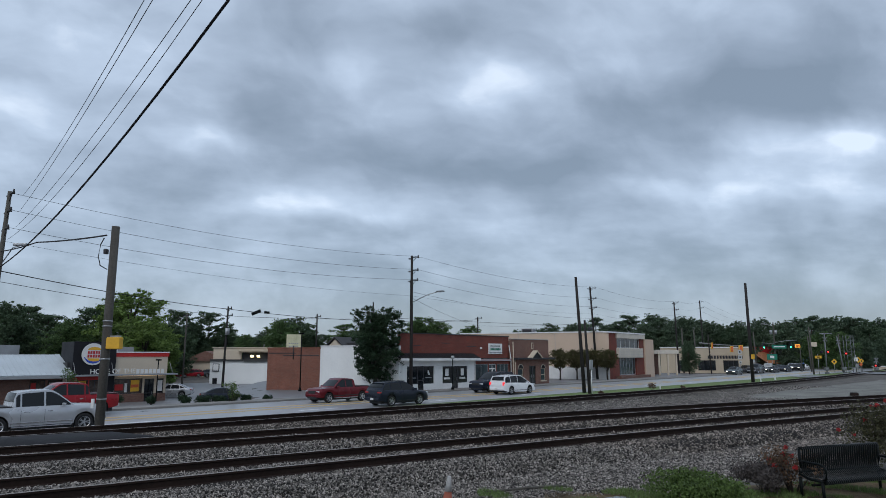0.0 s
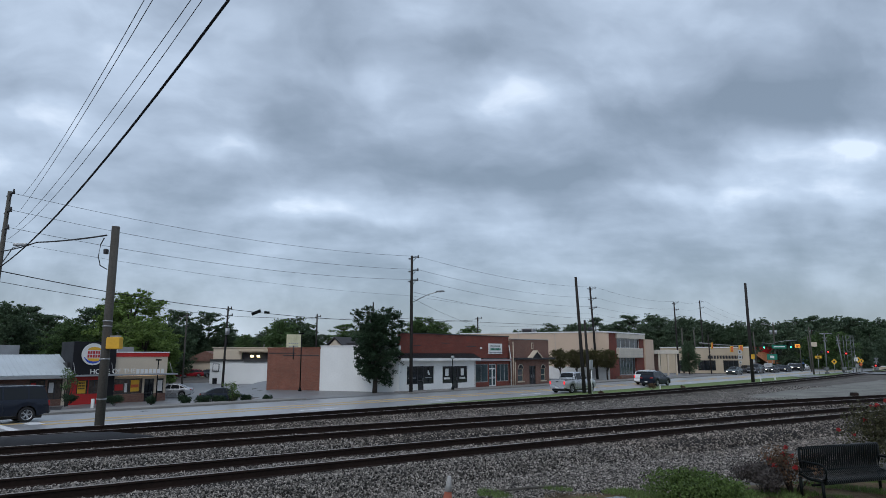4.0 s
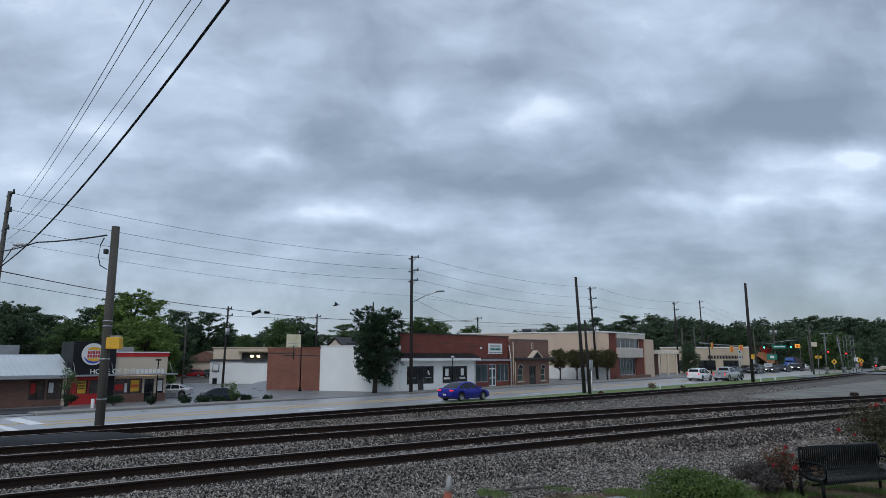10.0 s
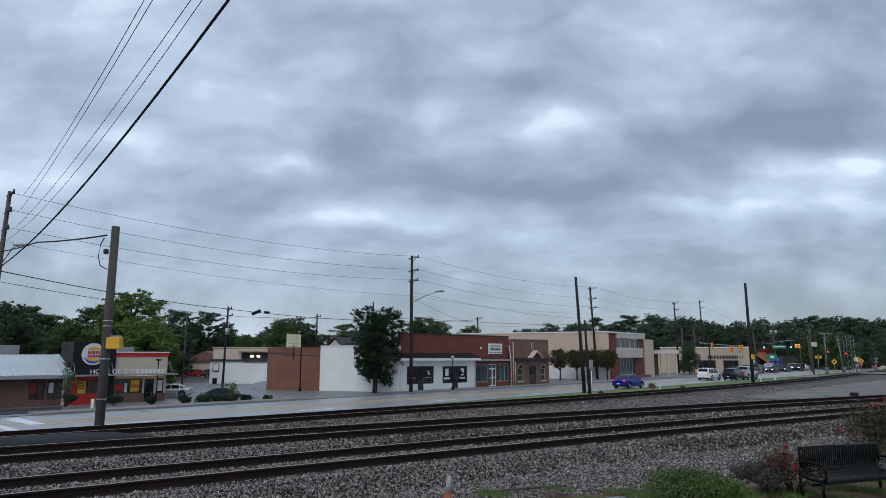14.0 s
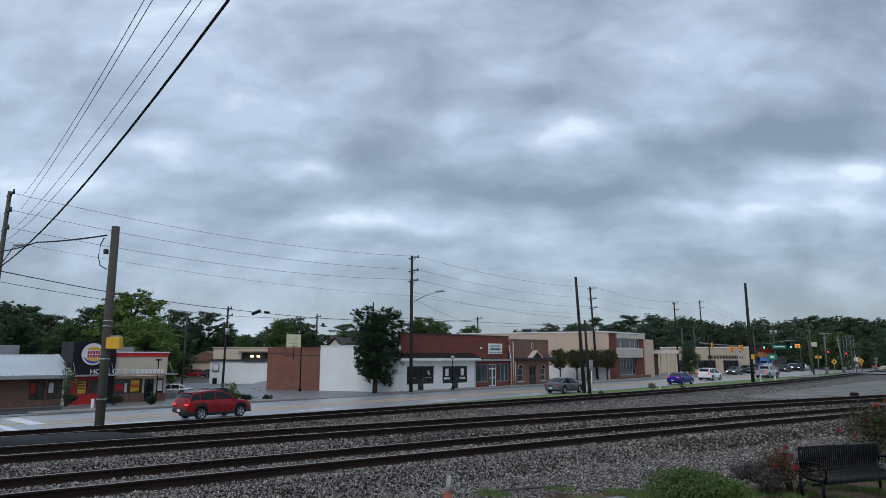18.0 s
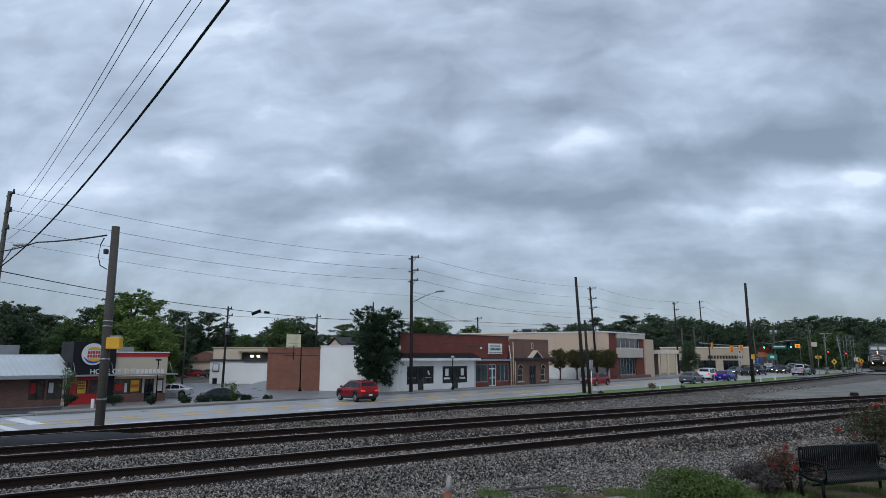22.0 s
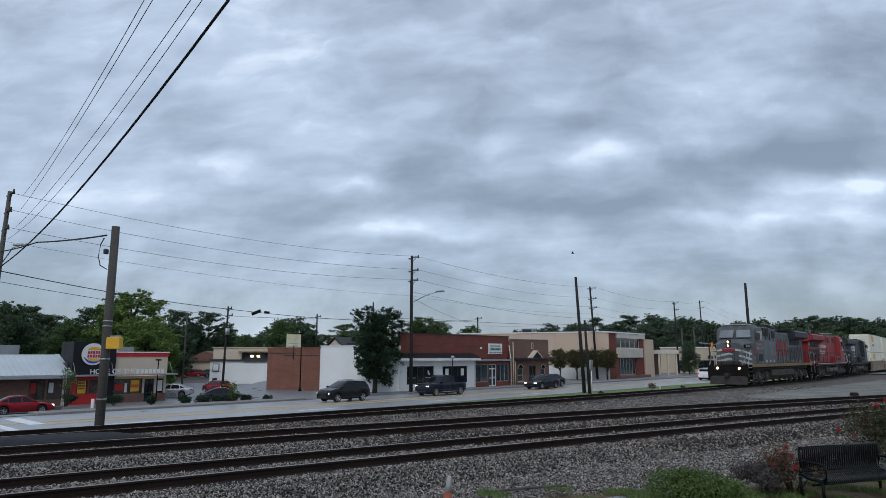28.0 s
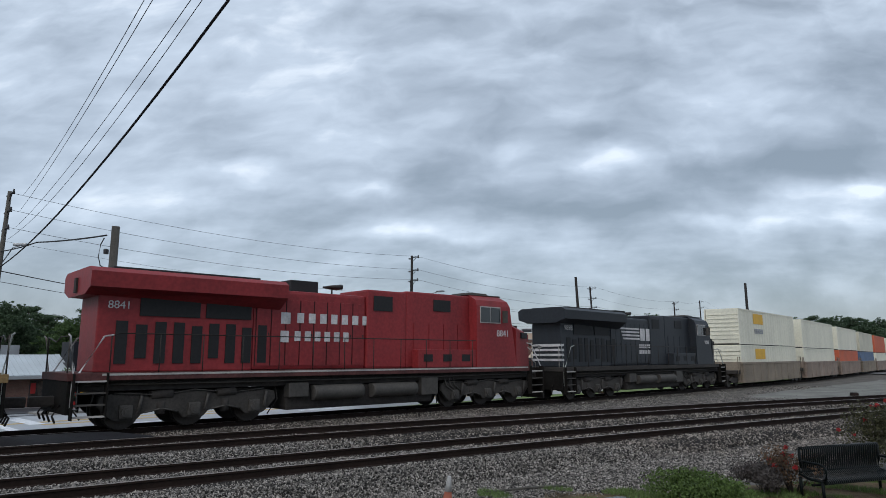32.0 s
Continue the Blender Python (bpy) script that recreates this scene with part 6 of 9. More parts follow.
# ---------------- train ----------------
GREY_LOCO = mat("grey_locomotive_paint", (0.104, 0.112, 0.114), 0.65, var=0.5, scale=3.0, fine=12, streak=0.25)
RED_LOCO = mat("red_locomotive_paint", (0.245, 0.024, 0.027), 0.55, var=0.34, scale=4, fine=40, streak=0.25)
BLACK_LOCO = mat("black_locomotive_paint", (0.018, 0.021, 0.026), 0.5, var=0.35, scale=3, fine=40, streak=0.25)
GRIME = mat("grimy_underframe", (0.036, 0.031, 0.028), 0.85, var=0.45, scale=8, fine=60, bump=0.4)
GRIME_GREY = mat("grimy_grey_tank", (0.068, 0.062, 0.056), 0.75, var=0.35, scale=6, fine=50)
WHEEL_STEEL = mat("wheel_steel", (0.06, 0.052, 0.048), 0.6, metal=0.4, var=0.3, scale=8)
SILL_YELLOW = mat("faded_yellow_sill", (0.22, 0.145, 0.065), 0.8, var=0.5, scale=7, fine=60)
SILL_WHITE = mat("dirty_white_sill", (0.40, 0.38, 0.36), 0.75, var=0.3, scale=7, fine=60)
LETTER_RED = mat("faded_red_lettering", (0.23, 0.026, 0.033), 0.7, var=0.5, scale=6, fine=40)
LETTER_WHITE = mat("white_lettering", (0.56, 0.54, 0.54), 0.7, var=0.3, scale=8)
CREAM_STRIPE = mat("cream_nose_stripe", (0.42, 0.44, 0.42), 0.7, var=0.25, scale=6)
GRILLE = mat("dark_grille", (0.016, 0.016, 0.017), 0.7, var=0.3, scale=10)
BOX_WHITE = mat("white_container", (0.72, 0.69, 0.57), 0.65, var=0.16, scale=2, fine=30, streak=0.3)
BOX_ORANGE = mat("orange_container", (0.52, 0.12, 0.06), 0.65, var=0.15, scale=2, fine=30)
BOX_BLUE = mat("grey_blue_container", (0.10, 0.15, 0.24), 0.65, var=0.2, scale=2, fine=30)
BOX_CREAM = mat("cream_container", (0.55, 0.52, 0.42), 0.65, var=0.15, scale=2, fine=30)
WELL = mat("weathered_tan_well", (0.27, 0.205, 0.165), 0.85, var=0.35, scale=3, fine=50)
WELL_GREEN = mat("weathered_olive_brown_well", (0.235, 0.19, 0.145), 0.85, var=0.35, scale=3, fine=50)

PATCH_GREY = mat("repainted_grey_patch", (0.145, 0.158, 0.172), 0.7, var=0.4, scale=5, fine=50)
DOOR_GREY = mat("dark_grey_door", (0.055, 0.06, 0.066), 0.65, var=0.3, scale=6)
TANK_BROWN = mat("grimy_brown_tank", (0.046, 0.041, 0.036), 0.75, var=0.4, scale=4, fine=50, streak=0.3)
# pale base colour paints the sky's reflection into the windscreens
CAB_GLASS = mat("pale_cab_glass", (0.20, 0.225, 0.24), 0.06, var=0.3, scale=3, bump=0.0, spec=0.8)
TRUCK_BROWN = mat("dusty_truck_frame", (0.052, 0.046, 0.041), 0.9, var=0.45, scale=7, fine=60, bump=0.3)
PILOT_BLACK = mat("sooty_pilot", (0.012, 0.011, 0.010), 0.9, spec=0.12, var=0.6, scale=5, fine=50)
BOGIES = []


def bogie(parent, x, first=None):
    """A three-axle truck: frame, wheels, journal boxes, springs."""
    b = new("truck")
    b.parent = parent
    b.empty_display_size = 0.2
    b.matrix_basis = pose(x, 0, 0)
    if first:
        for o in first.children:
            k = new(o.name.split(".")[0], o.data)
            k.parent = b
            k.matrix_basis = o.matrix_basis
        return b
    for sgn in (-1, 1):
        y = sgn * 1.08
        bm = bmesh.new()
        pts = [(-2.85, 0.74), (-2.8, 1.0), (-2.45, 1.06), (-1.6, 0.98), (-1.0, 0.9), (-0.6, 1.0), (-0.3, 1.08), (0.3, 1.08), (0.6, 1.0), (1.0, 0.9), (1.6, 0.98), (2.45, 1.06), (2.8, 1.0), (2.85, 0.74),
               (2.55, 0.42), (2.36, 0.28), (1.74, 0.28), (1.58, 0.46), (1.03, 0.54), (0.48, 0.46), (0.31, 0.28), (-0.31, 0.28), (-0.48, 0.46), (-1.03, 0.54), (-1.58, 0.46), (-1.74, 0.28), (-2.36, 0.28), (-2.55, 0.42)]
        profile(bm, pts, min(y, y + sgn * 0.16), max(y, y + sgn * 0.16), bevel=0.02)
        part("side_frame", bm, TRUCK_BROWN, b)
        for xb in (-1.5, 0.55):
            part("brake_rod", rod([(xb, y + sgn * 0.2, 0.5), (xb + 0.5, y + sgn * 0.22, 0.6), (xb + 0.95, y + sgn * 0.2, 0.48)], 0.028, n=5), GRIME_GREY, b)
        part("sand_pipe", rod([(-2.9, y, 1.15), (-3.0, y, 0.6), (-2.75, y * 0.8, 0.2)], 0.025, n=5), GRIME_GREY, b)
        part("sand_pipe", rod([(2.9, y, 1.2), (3.0, y, 0.7), (2.75, y * 0.8, 0.2)], 0.025, n=5), GRIME_GREY, b)
        part("air_line", rod([(-2.4, y + sgn * 0.18, 1.1), (-1.0, y + sgn * 0.19, 1.0), (0.0, y + sgn * 0.2, 1.14), (1.2, y + sgn * 0.19, 1.0), (2.4, y + sgn * 0.18, 1.1)], 0.018, n=5), GRIME_GREY, b)
        for ax in (-2.05, 0, 2.05):
            bm = bmesh.new()
            box(bm, ax - 0.2, ax + 0.2, min(y, y + sgn * 0.24), max(y, y + sgn * 0.24), 0.34, 0.74, bevel=0.05)
            tube(bm, [(ax, y + sgn * 0.22, 0.54), (ax, y + sgn * 0.30, 0.54)], 0.15, n=14)
            tube(bm, [(ax, y + sgn * 0.30, 0.54), (ax, y + sgn * 0.33, 0.54)], 0.08, n=10)
            part("journal_box", bm, GRIME_GREY, b)
            part("damper", rod([(ax + 0.34, y + sgn * 0.22, 0.5), (ax + 0.42, y + sgn * 0.24, 1.0)], 0.045, n=7), GRIME_GREY, b)
        for ax in (-1.03, 1.03):
            part("spring", rod([(ax, y + sgn * 0.1, 0.42), (ax, y + sgn * 0.1, 0.8)], 0.15, n=10), GRIME, b)
            part("brake_cylinder", rod([(ax - 0.3, y + sgn * 0.12, 1.0), (ax + 0.35, y + sgn * 0.12, 1.03)], 0.13, n=10), GRIME, b)
        for ax in (-2.05, 0, 2.05):
            bm = bmesh.new()
            tube(bm, [(ax, sgn * 0.70, 0.54), (ax, sgn * 0.83, 0.54)], 0.54, n=28)
            tube(bm, [(ax, sgn * 0.66, 0.54), (ax, sgn * 0.70, 0.54)], 0.57, n=28)
            part("wheel", bm, WHEEL_STEEL, b)
    for ax in (-2.05, 0, 2.05):
        part("axle", rod([(ax, -0.7, 0.54), (ax, 0.7, 0.54)], 0.1, n=8), GRIME, b)
    part("bolster", bx(-2.4, 2.4, -0.9, 0.9, 0.75, 1.1), GRIME, b)
    return b


def steps(parent, x, sgn, colour):
    bm = bmesh.new()
    box(bm, x - 0.46, x - 0.42, sgn * 1.48 - 0.2, sgn * 1.48 + 0.06, 0.4, 1.7)
    box(bm, x + 0.42, x + 0.46, sgn * 1.48 - 0.2, sgn * 1.48 + 0.06, 0.4, 1.7)
    s = part("stepwell", bm, colour, parent)
    for k in range(4):
        z = 0.45 + 0.33 * k
        part("step", bx(x - 0.42, x + 0.42, sgn * 1.48 - 0.16, sgn * 1.48 + 0.06, z, z + 0.045), SILL_WHITE if k in (0, 3) else GRIME_GREY, s)
    return s


def locomotive(m, label, paint_m, sill_m, flare_m, style, number, lower_m=None):
    L = thing("locomotive", m, label, "locomotive", "train")
    lower_m = lower_m or paint_m
    # underframe, tank
    part("underframe", bx(-10.35, 10.2, -1.2, 1.2, 1.16, 1.5, 0.02), GRIME, L)
    part("walkway", bx(-10.5, 9.3, -1.56, 1.56, 1.48, 1.7, 0.01), sill_m, L, "painted walkway sill")
    if style == "grey":
        bm = bmesh.new()
        profile(bm, [(0.35, 0), (1.2, 0), (1.2, 1.45), (0.72, 1.45), (0.35, 1.1)], -3.4, 3.7)
        profile(bm, [(0.35, 0), (1.2, 0), (1.2, -1.45), (0.72, -1.45), (0.35, -1.1)], -3.4, 3.7)
        part("fuel_tank", bm, TANK_BROWN, L, "grimy grey fuel tank", m=Matrix(((0, 1, 0, 0), (0, 0, 1, 0), (1, 0, 0, 0), (0, 0, 0, 1))))
        for x in (-1.2, 1.0):
            part("placard", bx(x, x + 0.5, 1.452, 1.46, 0.85, 1.1), GRIME, L)
    else:
        part("fuel_tank", bx(-3.5, 3.4, -1.22, 1.22, 0.3, 1.1, 0.12), GRIME, L, "black fuel tank")
        for sgn in (-1, 1):
            for x0, x1 in ((-2.5, -0.35), (0.1, 2.3)):
                part("air_reservoir", rod([(x0, sgn * 1.33, 0.88), (x0 + 0.12, sgn * 1.33, 0.88), (x1 - 0.12, sgn * 1.33, 0.88), (x1, sgn * 1.33, 0.88)], 0.27, n=16), GRIME_GREY, L, "grey cylindrical air reservoir")
            part("tank_box", bx(-3.5, -2.7, sgn * 1.25 - 0.2, sgn * 1.25 + 0.2, 0.75, 1.25, 0.04), GRIME_GREY, L)
            part("tank_box", bx(2.6, 3.5, sgn * 1.25 - 0.2, sgn * 1.25 + 0.2, 0.6, 1.3, 0.04), GRIME_GREY, L)
    if BOGIES:
        bogie(L, -6.75, BOGIES[0])
    else:
        BOGIES.append(bogie(L, -6.75))
    bogie(L, 6.7, BOGIES[0])
    # long hood
    part("engine_hood", bx(-4.7, 0.1, -0.93, 0.93, 1.7, 4.55, 0.12), paint_m, L, "engine hood with panel doors")
    part("rear_hood", bx(-9.7, -4.7, -0.93, 0.93, 1.7, 4.1, 0.05), lower_m, L)
    # radiator cab with flared wings
    bm = bmesh.new()
    sec = [(-0.93, 3.80), (-1.52, 4.20), (-1.55, 4.66), (-1.3, 4.8), (1.3, 4.8), (1.55, 4.66), (1.52, 4.20), (0.93, 3.80)]
    rx0, rx1 = (-10.0, -4.8) if style == "grey" else (-10.1, -3.7)
    a = [bm.verts.new((rx0, y, z if z > 4.0 else 4.0)) for y, z in sec]
    b = [bm.verts.new((rx1, y, z)) for y, z in sec]
    fs = [bm.faces.new(a), bm.faces.new(b[::-1])] + [bm.faces.new((a[i], b[i], b[(i + 1) % 8], a[(i + 1) % 8])) for i in range(8)]
    bmesh.ops.recalc_face_normals(bm, faces=fs)
    part("radiator_cab", bm, flare_m, L, "flared radiator section at the rear")
    part("radiator_roof", bx(-9.4, -4.6, -1.15, 1.15, 4.8, 4.88, 0.02), GRILLE, L)
    for sgn in (-1, 1):
        y = sgn * 0.94
        for x0, x1 in ((-8.5, -6.6), (-6.4, -4.8)):
            part("radiator_screen", bx(x0, x1, y - 0.03, y + 0.03, 3.42, 3.98), GRILLE, L, "dark radiator intake")
        for k in range(9):
            x = -9.2 + 0.58 * k
            part("rear_door", bx(x + 0.04, x + 0.38, y - 0.02, y + 0.025, 1.95 + 0.16 * (k % 4 == 1), 3.25 - 0.1 * (k % 3 == 1)), DOOR_GREY if style == "grey" else GRILLE, L)
        for k in range(8):
            x = -4.6 + 0.58 * k
            part("hood_door", bx(x + 0.02, x + 0.55, y - 0.012, y + 0.016, 1.85, 4.2, 0.006), paint_m, L)
            part("seam", bx(x - 0.007, x + 0.007, y - 0.012, y + 0.012, 1.85, 4.2), GRILLE, L)
            part("latch", bx(x + 0.47, x + 0.51, y + sgn * 0.018 - 0.008, y + sgn * 0.018 + 0.008, 2.9, 3.0), GRIME, L)
    # roof fittings
    part("exhaust_stack", bx(-3.0, -1.8, -0.4, 0.4, 4.5, 5.02, 0.03), GRILLE, L, "sooty exhaust stack")
    hn = part("horn", rod([(-0.8, 0.2, 4.5), (-0.8, 0.2, 4.94)], 0.035), GRIME, L)
    for k in range(3):
        part("trumpet", rod([(-1.1, 0.02 + 0.18 * k, 4.92), (-0.45, 0.02 + 0.18 * k, 4.94)], 0.04, 0.11, 8), GRIME, hn)
    # blower and inverter section behind the cab
    part("blower_hood", bx(0.1, 2.1, -1.02, 1.02, 1.7, 4.82, 0.08), paint_m, L)
    for sgn in (-1, 1):
        y = sgn * 1.03
        part("intake_grille", bx(0.4, 1.35, y - 0.02, y + 0.02, 3.98, 4.58), GRILLE, L)
    part("equipment_hood", bx(2.1, 5.8, -1.02, 1.02, 1.7, 4.88, 0.07), paint_m, L)
    if style == "grey":
        part("inverter_cabinet", bx(2.1, 5.8, 1.02, 1.5, 1.7, 3.72, 0.05), paint_m, L, "projecting grey equipment cabinet")
        part("inverter_cabinet", bx(2.1, 5.8, -1.5, -1.02, 1.7, 3.72, 0.05), paint_m, L)
        for k in range(3):
            x = 2.4 + 0.9 * k
            g = part("louvre", bx(x, x + 0.72, 1.0, 1.05, 4.1, 4.78), GRILLE, L)
            for j in range(6):
                part("slat", bx(x, x + 0.72, 1.05, 1.075, 4.15 + 0.1 * j, 4.19 + 0.1 * j), GRIME_GREY, g)
        for x0, x1, z0, z1 in ((2.3, 5.6, 2.45, 3.6),):
            part("paint_patch", bx(x0, x1, 1.5, 1.506, z0, z1), PATCH_GREY, L)
        part("roof_rail", rod([(2.3, 1.4, 3.72), (2.3, 1.4, 4.3), (5.7, 1.4, 4.4), (5.7, 1.4, 3.72)], 0.025, n=6), GRIME, L)
        for x in (3.4, 4.6):
            part("rail_post", rod([(x, 1.4, 3.7), (x, 1.4, 4.34)], 0.022, n=6), GRIME, L)
        for k in range(3):
            part("data_plate", bx(2.7 + 1.1 * k, 3.1 + 1.1 * k, 1.5, 1.508, 1.85, 2.05), SILL_WHITE, L)
    else:
        for sgn in (-1, 1):
            y = sgn * 1.03
            part("cabinet_door", bx(3.6, 4.6, y - 0.02, y + 0.02, 4.1, 4.6), GRILLE, L)
            for k in range(4):
                part("equipment_door", bx(2.5 + 0.85 * k, 3.3 + 0.85 * k, y - 0.02, y + 0.025, 1.85, 3.55), paint_m, L)
            part("equipment_box", bx(2.4, 5.8, min(sgn * 1.03, sgn * 1.45), max(sgn * 1.03, sgn * 1.45), 1.7, 2.45, 0.03), lower_m if style == "red" else BLACK_LOCO, L)
            for k in range(3):
                part("vent", bx(2.7 + 1.1 * k, 3.2 + 1.1 * k, sgn * 1.455 - 0.01, sgn * 1.455 + 0.01, 1.95, 2.25), GRILLE, L)
    # cab
    bm = bmesh.new()
    sec = [(-1.5, 1.7), (-1.5, 4.45), (-1.42, 4.7), (-0.95, 4.95), (0.95, 4.95), (1.42, 4.7), (1.5, 4.45), (1.5, 1.7)]
    xs = (5.8, 7.75, 8.45)
    rows = [[bm.verts.new((x - (0.42 * (z - 3.4) if (i == 2 and z > 3.4) else 0), y, z)) for y, z in sec] for i, x in enumerate(xs)]
    fs = [bm.faces.new(rows[0]), bm.faces.new(rows[-1][::-1])]
    for p, q in zip(rows, rows[1:]):
        fs += [bm.faces.new((p[i], q[i], q[(i + 1) % 8], p[(i + 1) % 8])) for i in range(8)]
    bmesh.ops.recalc_face_normals(bm, faces=fs)
    part("cab", bm, paint_m, L, "wide crew cab")
    part("cab_roof_cover", bx(5.7, 7.9, -1.0, 1.0, 4.94, 5.0, 0.03), SILL_WHITE if style == "grey" else GRIME_GREY if style == "red" else BLACK_LOCO, L)
    part("air_conditioner", bx(6.2, 7.4, -0.6, 0.6, 5.0, 5.12, 0.04), GRIME_GREY, L)
    for sgn in (-1, 1):
        w = part("side_window_frame", bx(6.0, 7.35, sgn * 1.505 - 0.02, sgn * 1.505 + 0.02, 3.66, 4.42, 0.01), SILL_WHITE, L)
        for x0, x1 in ((6.05, 6.65), (6.7, 7.3)):
            part("pane", bx(x0, x1, sgn * 1.53 - 0.008, sgn * 1.53 + 0.008, 3.71, 4.37), DARK_GLASS, w)
        part("cab_mirror", bx(7.5, 7.57, sgn * 1.52 - 0.02, sgn * 1.75 + 0.02, 3.7, 4.25) if sgn > 0 else bx(7.5, 7.57, -1.77, -1.5, 3.7, 4.25), GRIME_GREY, L)
    # nose
    bm = bmesh.new()
    r0 = [(-1.5, 1.7), (-1.5, 3.45), (-0.9, 3.76), (0.9, 3.76), (1.5, 3.45), (1.5, 1.7)]
    r1 = [(-1.0, 1.7), (-1.0, 3.2), (-0.6, 3.42), (0.6, 3.42), (1.0, 3.2), (1.0, 1.7)]
    a = [bm.verts.new((8.43, y, z)) for y, z in r0]
    b = [bm.verts.new((9.9, y, z)) for y, z in r1]
    fs = [bm.faces.new(a), bm.faces.new(b[::-1])] + [bm.faces.new((a[i], b[i], b[(i + 1) % 6], a[(i + 1) % 6])) for i in range(6)]
    bmesh.ops.recalc_face_normals(bm, faces=fs)
    part("nose", bm, paint_m, L, "sloping short nose")
    # windscreens lean back on the cab front
    for y0, y1 in ((-1.25, -0.12), (0.12, 1.25)):
        bm = bmesh.new()
        q = [(8.45 - 0.42 * (z - 3.4) + 0.02, y, z) for y, z in ((y0, 3.9), (y1, 3.9), (y1 * 0.97, 4.52), (y0 * 0.97, 4.52))]
        f = bm.faces.new([bm.verts.new(v) for v in q])
        g = bmesh.ops.extrude_face_region(bm, geom=[f])
        for v in g["geom"]:
            if isinstance(v, bmesh.types.BMVert):
                v.co.x += 0.025
        bmesh.ops.recalc_face_normals(bm, faces=bm.faces)
        part("windscreen", bm, CAB_GLASS, L)
    lit = style == "grey"
    hl = part("headlight_case", bx(9.7, 10.03, -0.17, 0.17, 3.02, 3.7, 0.03), GRIME, L)
    for z in (3.2, 3.5):
        part("headlight", rod([(10.02, 0, z), (10.06, 0, z)], 0.078, n=14), LAMP_WARM if lit else CLEAR_LAMP, hl, "lit headlight" if lit else "")
    for sgn in (-1, 1):
        nb = part("number_board", bx(8.9, 9.6, sgn * 1.21 - 0.1, sgn * 1.21 + 0.1, 3.02, 3.3, 0.02), BLACK_PANEL, L, m=Matrix.Translation((9.25, sgn * 1.18, 0)) @ pose(0, 0, 0, 0, 0, -sgn * 20) @ Matrix.Translation((-9.25, -sgn * 1.18, 0)))
        if number:
            words("road_number", number, 0.26, LETTER_WHITE, nb, pose(9.25, sgn * 1.32, 3.16, 0, 0, 180 if sgn > 0 else 0), "white road number")
        dl = part("ditch_light", rod([(10.32, sgn * 0.85, 1.4), (10.4, sgn * 0.85, 1.4)], 0.088, n=14), LAMP_WARM if lit else CLEAR_LAMP, L, "lit ditch light" if lit else "")
    part("nose_door", bx(9.9, 9.98, 0.28, 0.75, 1.8, 2.6, 0.02), paint_m, L)
    # pilot, plow, couplers
    for e, sx in ((10.25, 1), (-10.35, -1)):
        part("pilot", bx(min(e, e + 0.12 * sx), max(e, e + 0.12 * sx), -1.5, 1.5, 0.55, 1.62, 0.02), PILOT_BLACK, L)
        part("coupler", bx(min(e, e + 0.75 * sx), max(e, e + 0.75 * sx), -0.16, 0.16, 0.72, 1.02, 0.05), GRIME, L)
        for k in range(4):
            y = -0.9 + 0.6 * k
            part("air_hose", rod([(e + 0.14 * sx, y, 0.8), (e + 0.3 * sx, y, 0.5), (e + 0.22 * sx, y, 0.3)], 0.03, n=6), GRIME, L)
    bm = bmesh.new()
    v = [(10.34, -1.45, 0.8), (10.52, 0, 0.8), (10.34, 1.45, 0.8), (10.5, 1.45, 0.14), (10.78, 0, 0.14), (10.5, -1.45, 0.14)]
    v = [bm.verts.new(q) for q in v]
    w = [bm.verts.new((q.co.x - 0.06, q.co.y, q.co.z)) for q in v]
    for quad in ((0, 1, 4, 5), (1, 2, 3, 4)):
        bm.faces.new([v[i] for i in quad])
        bm.faces.new([w[i] for i in quad][::-1])
    for i in range(6):
        bm.faces.new((v[i], w[i], w[(i + 1) % 6], v[(i + 1) % 6]))
    bmesh.ops.recalc_face_normals(bm, faces=bm.faces)
    part("snow_plow", bm, GRIME, L, "dark dented snow plow")
    # steps and handrails
    rail_m = GRIME_GREY if style != "black" else SILL_WHITE
    for sgn in (-1, 1):
        for x in (9.75, -9.9):
            steps(L, x, sgn, PILOT_BLACK)
        y = sgn * 1.5
        hr = part("handrail", rod([(-9.4, y, 1.75), (-9.4, y, 2.75), (-9.2, y, 2.85), (2.1 if style == "grey" else 5.7, y, 2.85)], 0.02, n=6), GRIME, L)
        x = -8.0
        while x < (2.0 if style == "grey" else 5.6):
            part("post", rod([(x, y, 1.7), (x, y, 2.85)], 0.017, n=5), GRIME, hr)
            x += 1.35
        for x0, x1 in ((-9.35, -10.2), (-10.55, -10.35), (9.2, 10.2)):
            part("grab_rail", rod([(x0, y, 2.8), (x0 + (x1 - x0) * 0.3, y, 2.75), (x1, y, 1.7), (x1, y, 0.75)], 0.028, n=6), LETTER_WHITE if style == "red" else CREAM_STRIPE, L)
    for y in (-0.55, 0.5):
        part("grab_rail", rod([(10.25, y, 1.65), (10.25, y, 2.7)], 0.022, n=6), GRIME, L)
    part("end_rail", rod([(-10.45, -1.3, 1.7), (-10.45, -1.3, 2.75), (-10.45, -0.3, 2.75), (-10.45, 0.3, 2.6), (-10.45, 1.3, 2.75), (-10.45, 1.3, 1.7)], 0.022, n=6), rail_m, L)
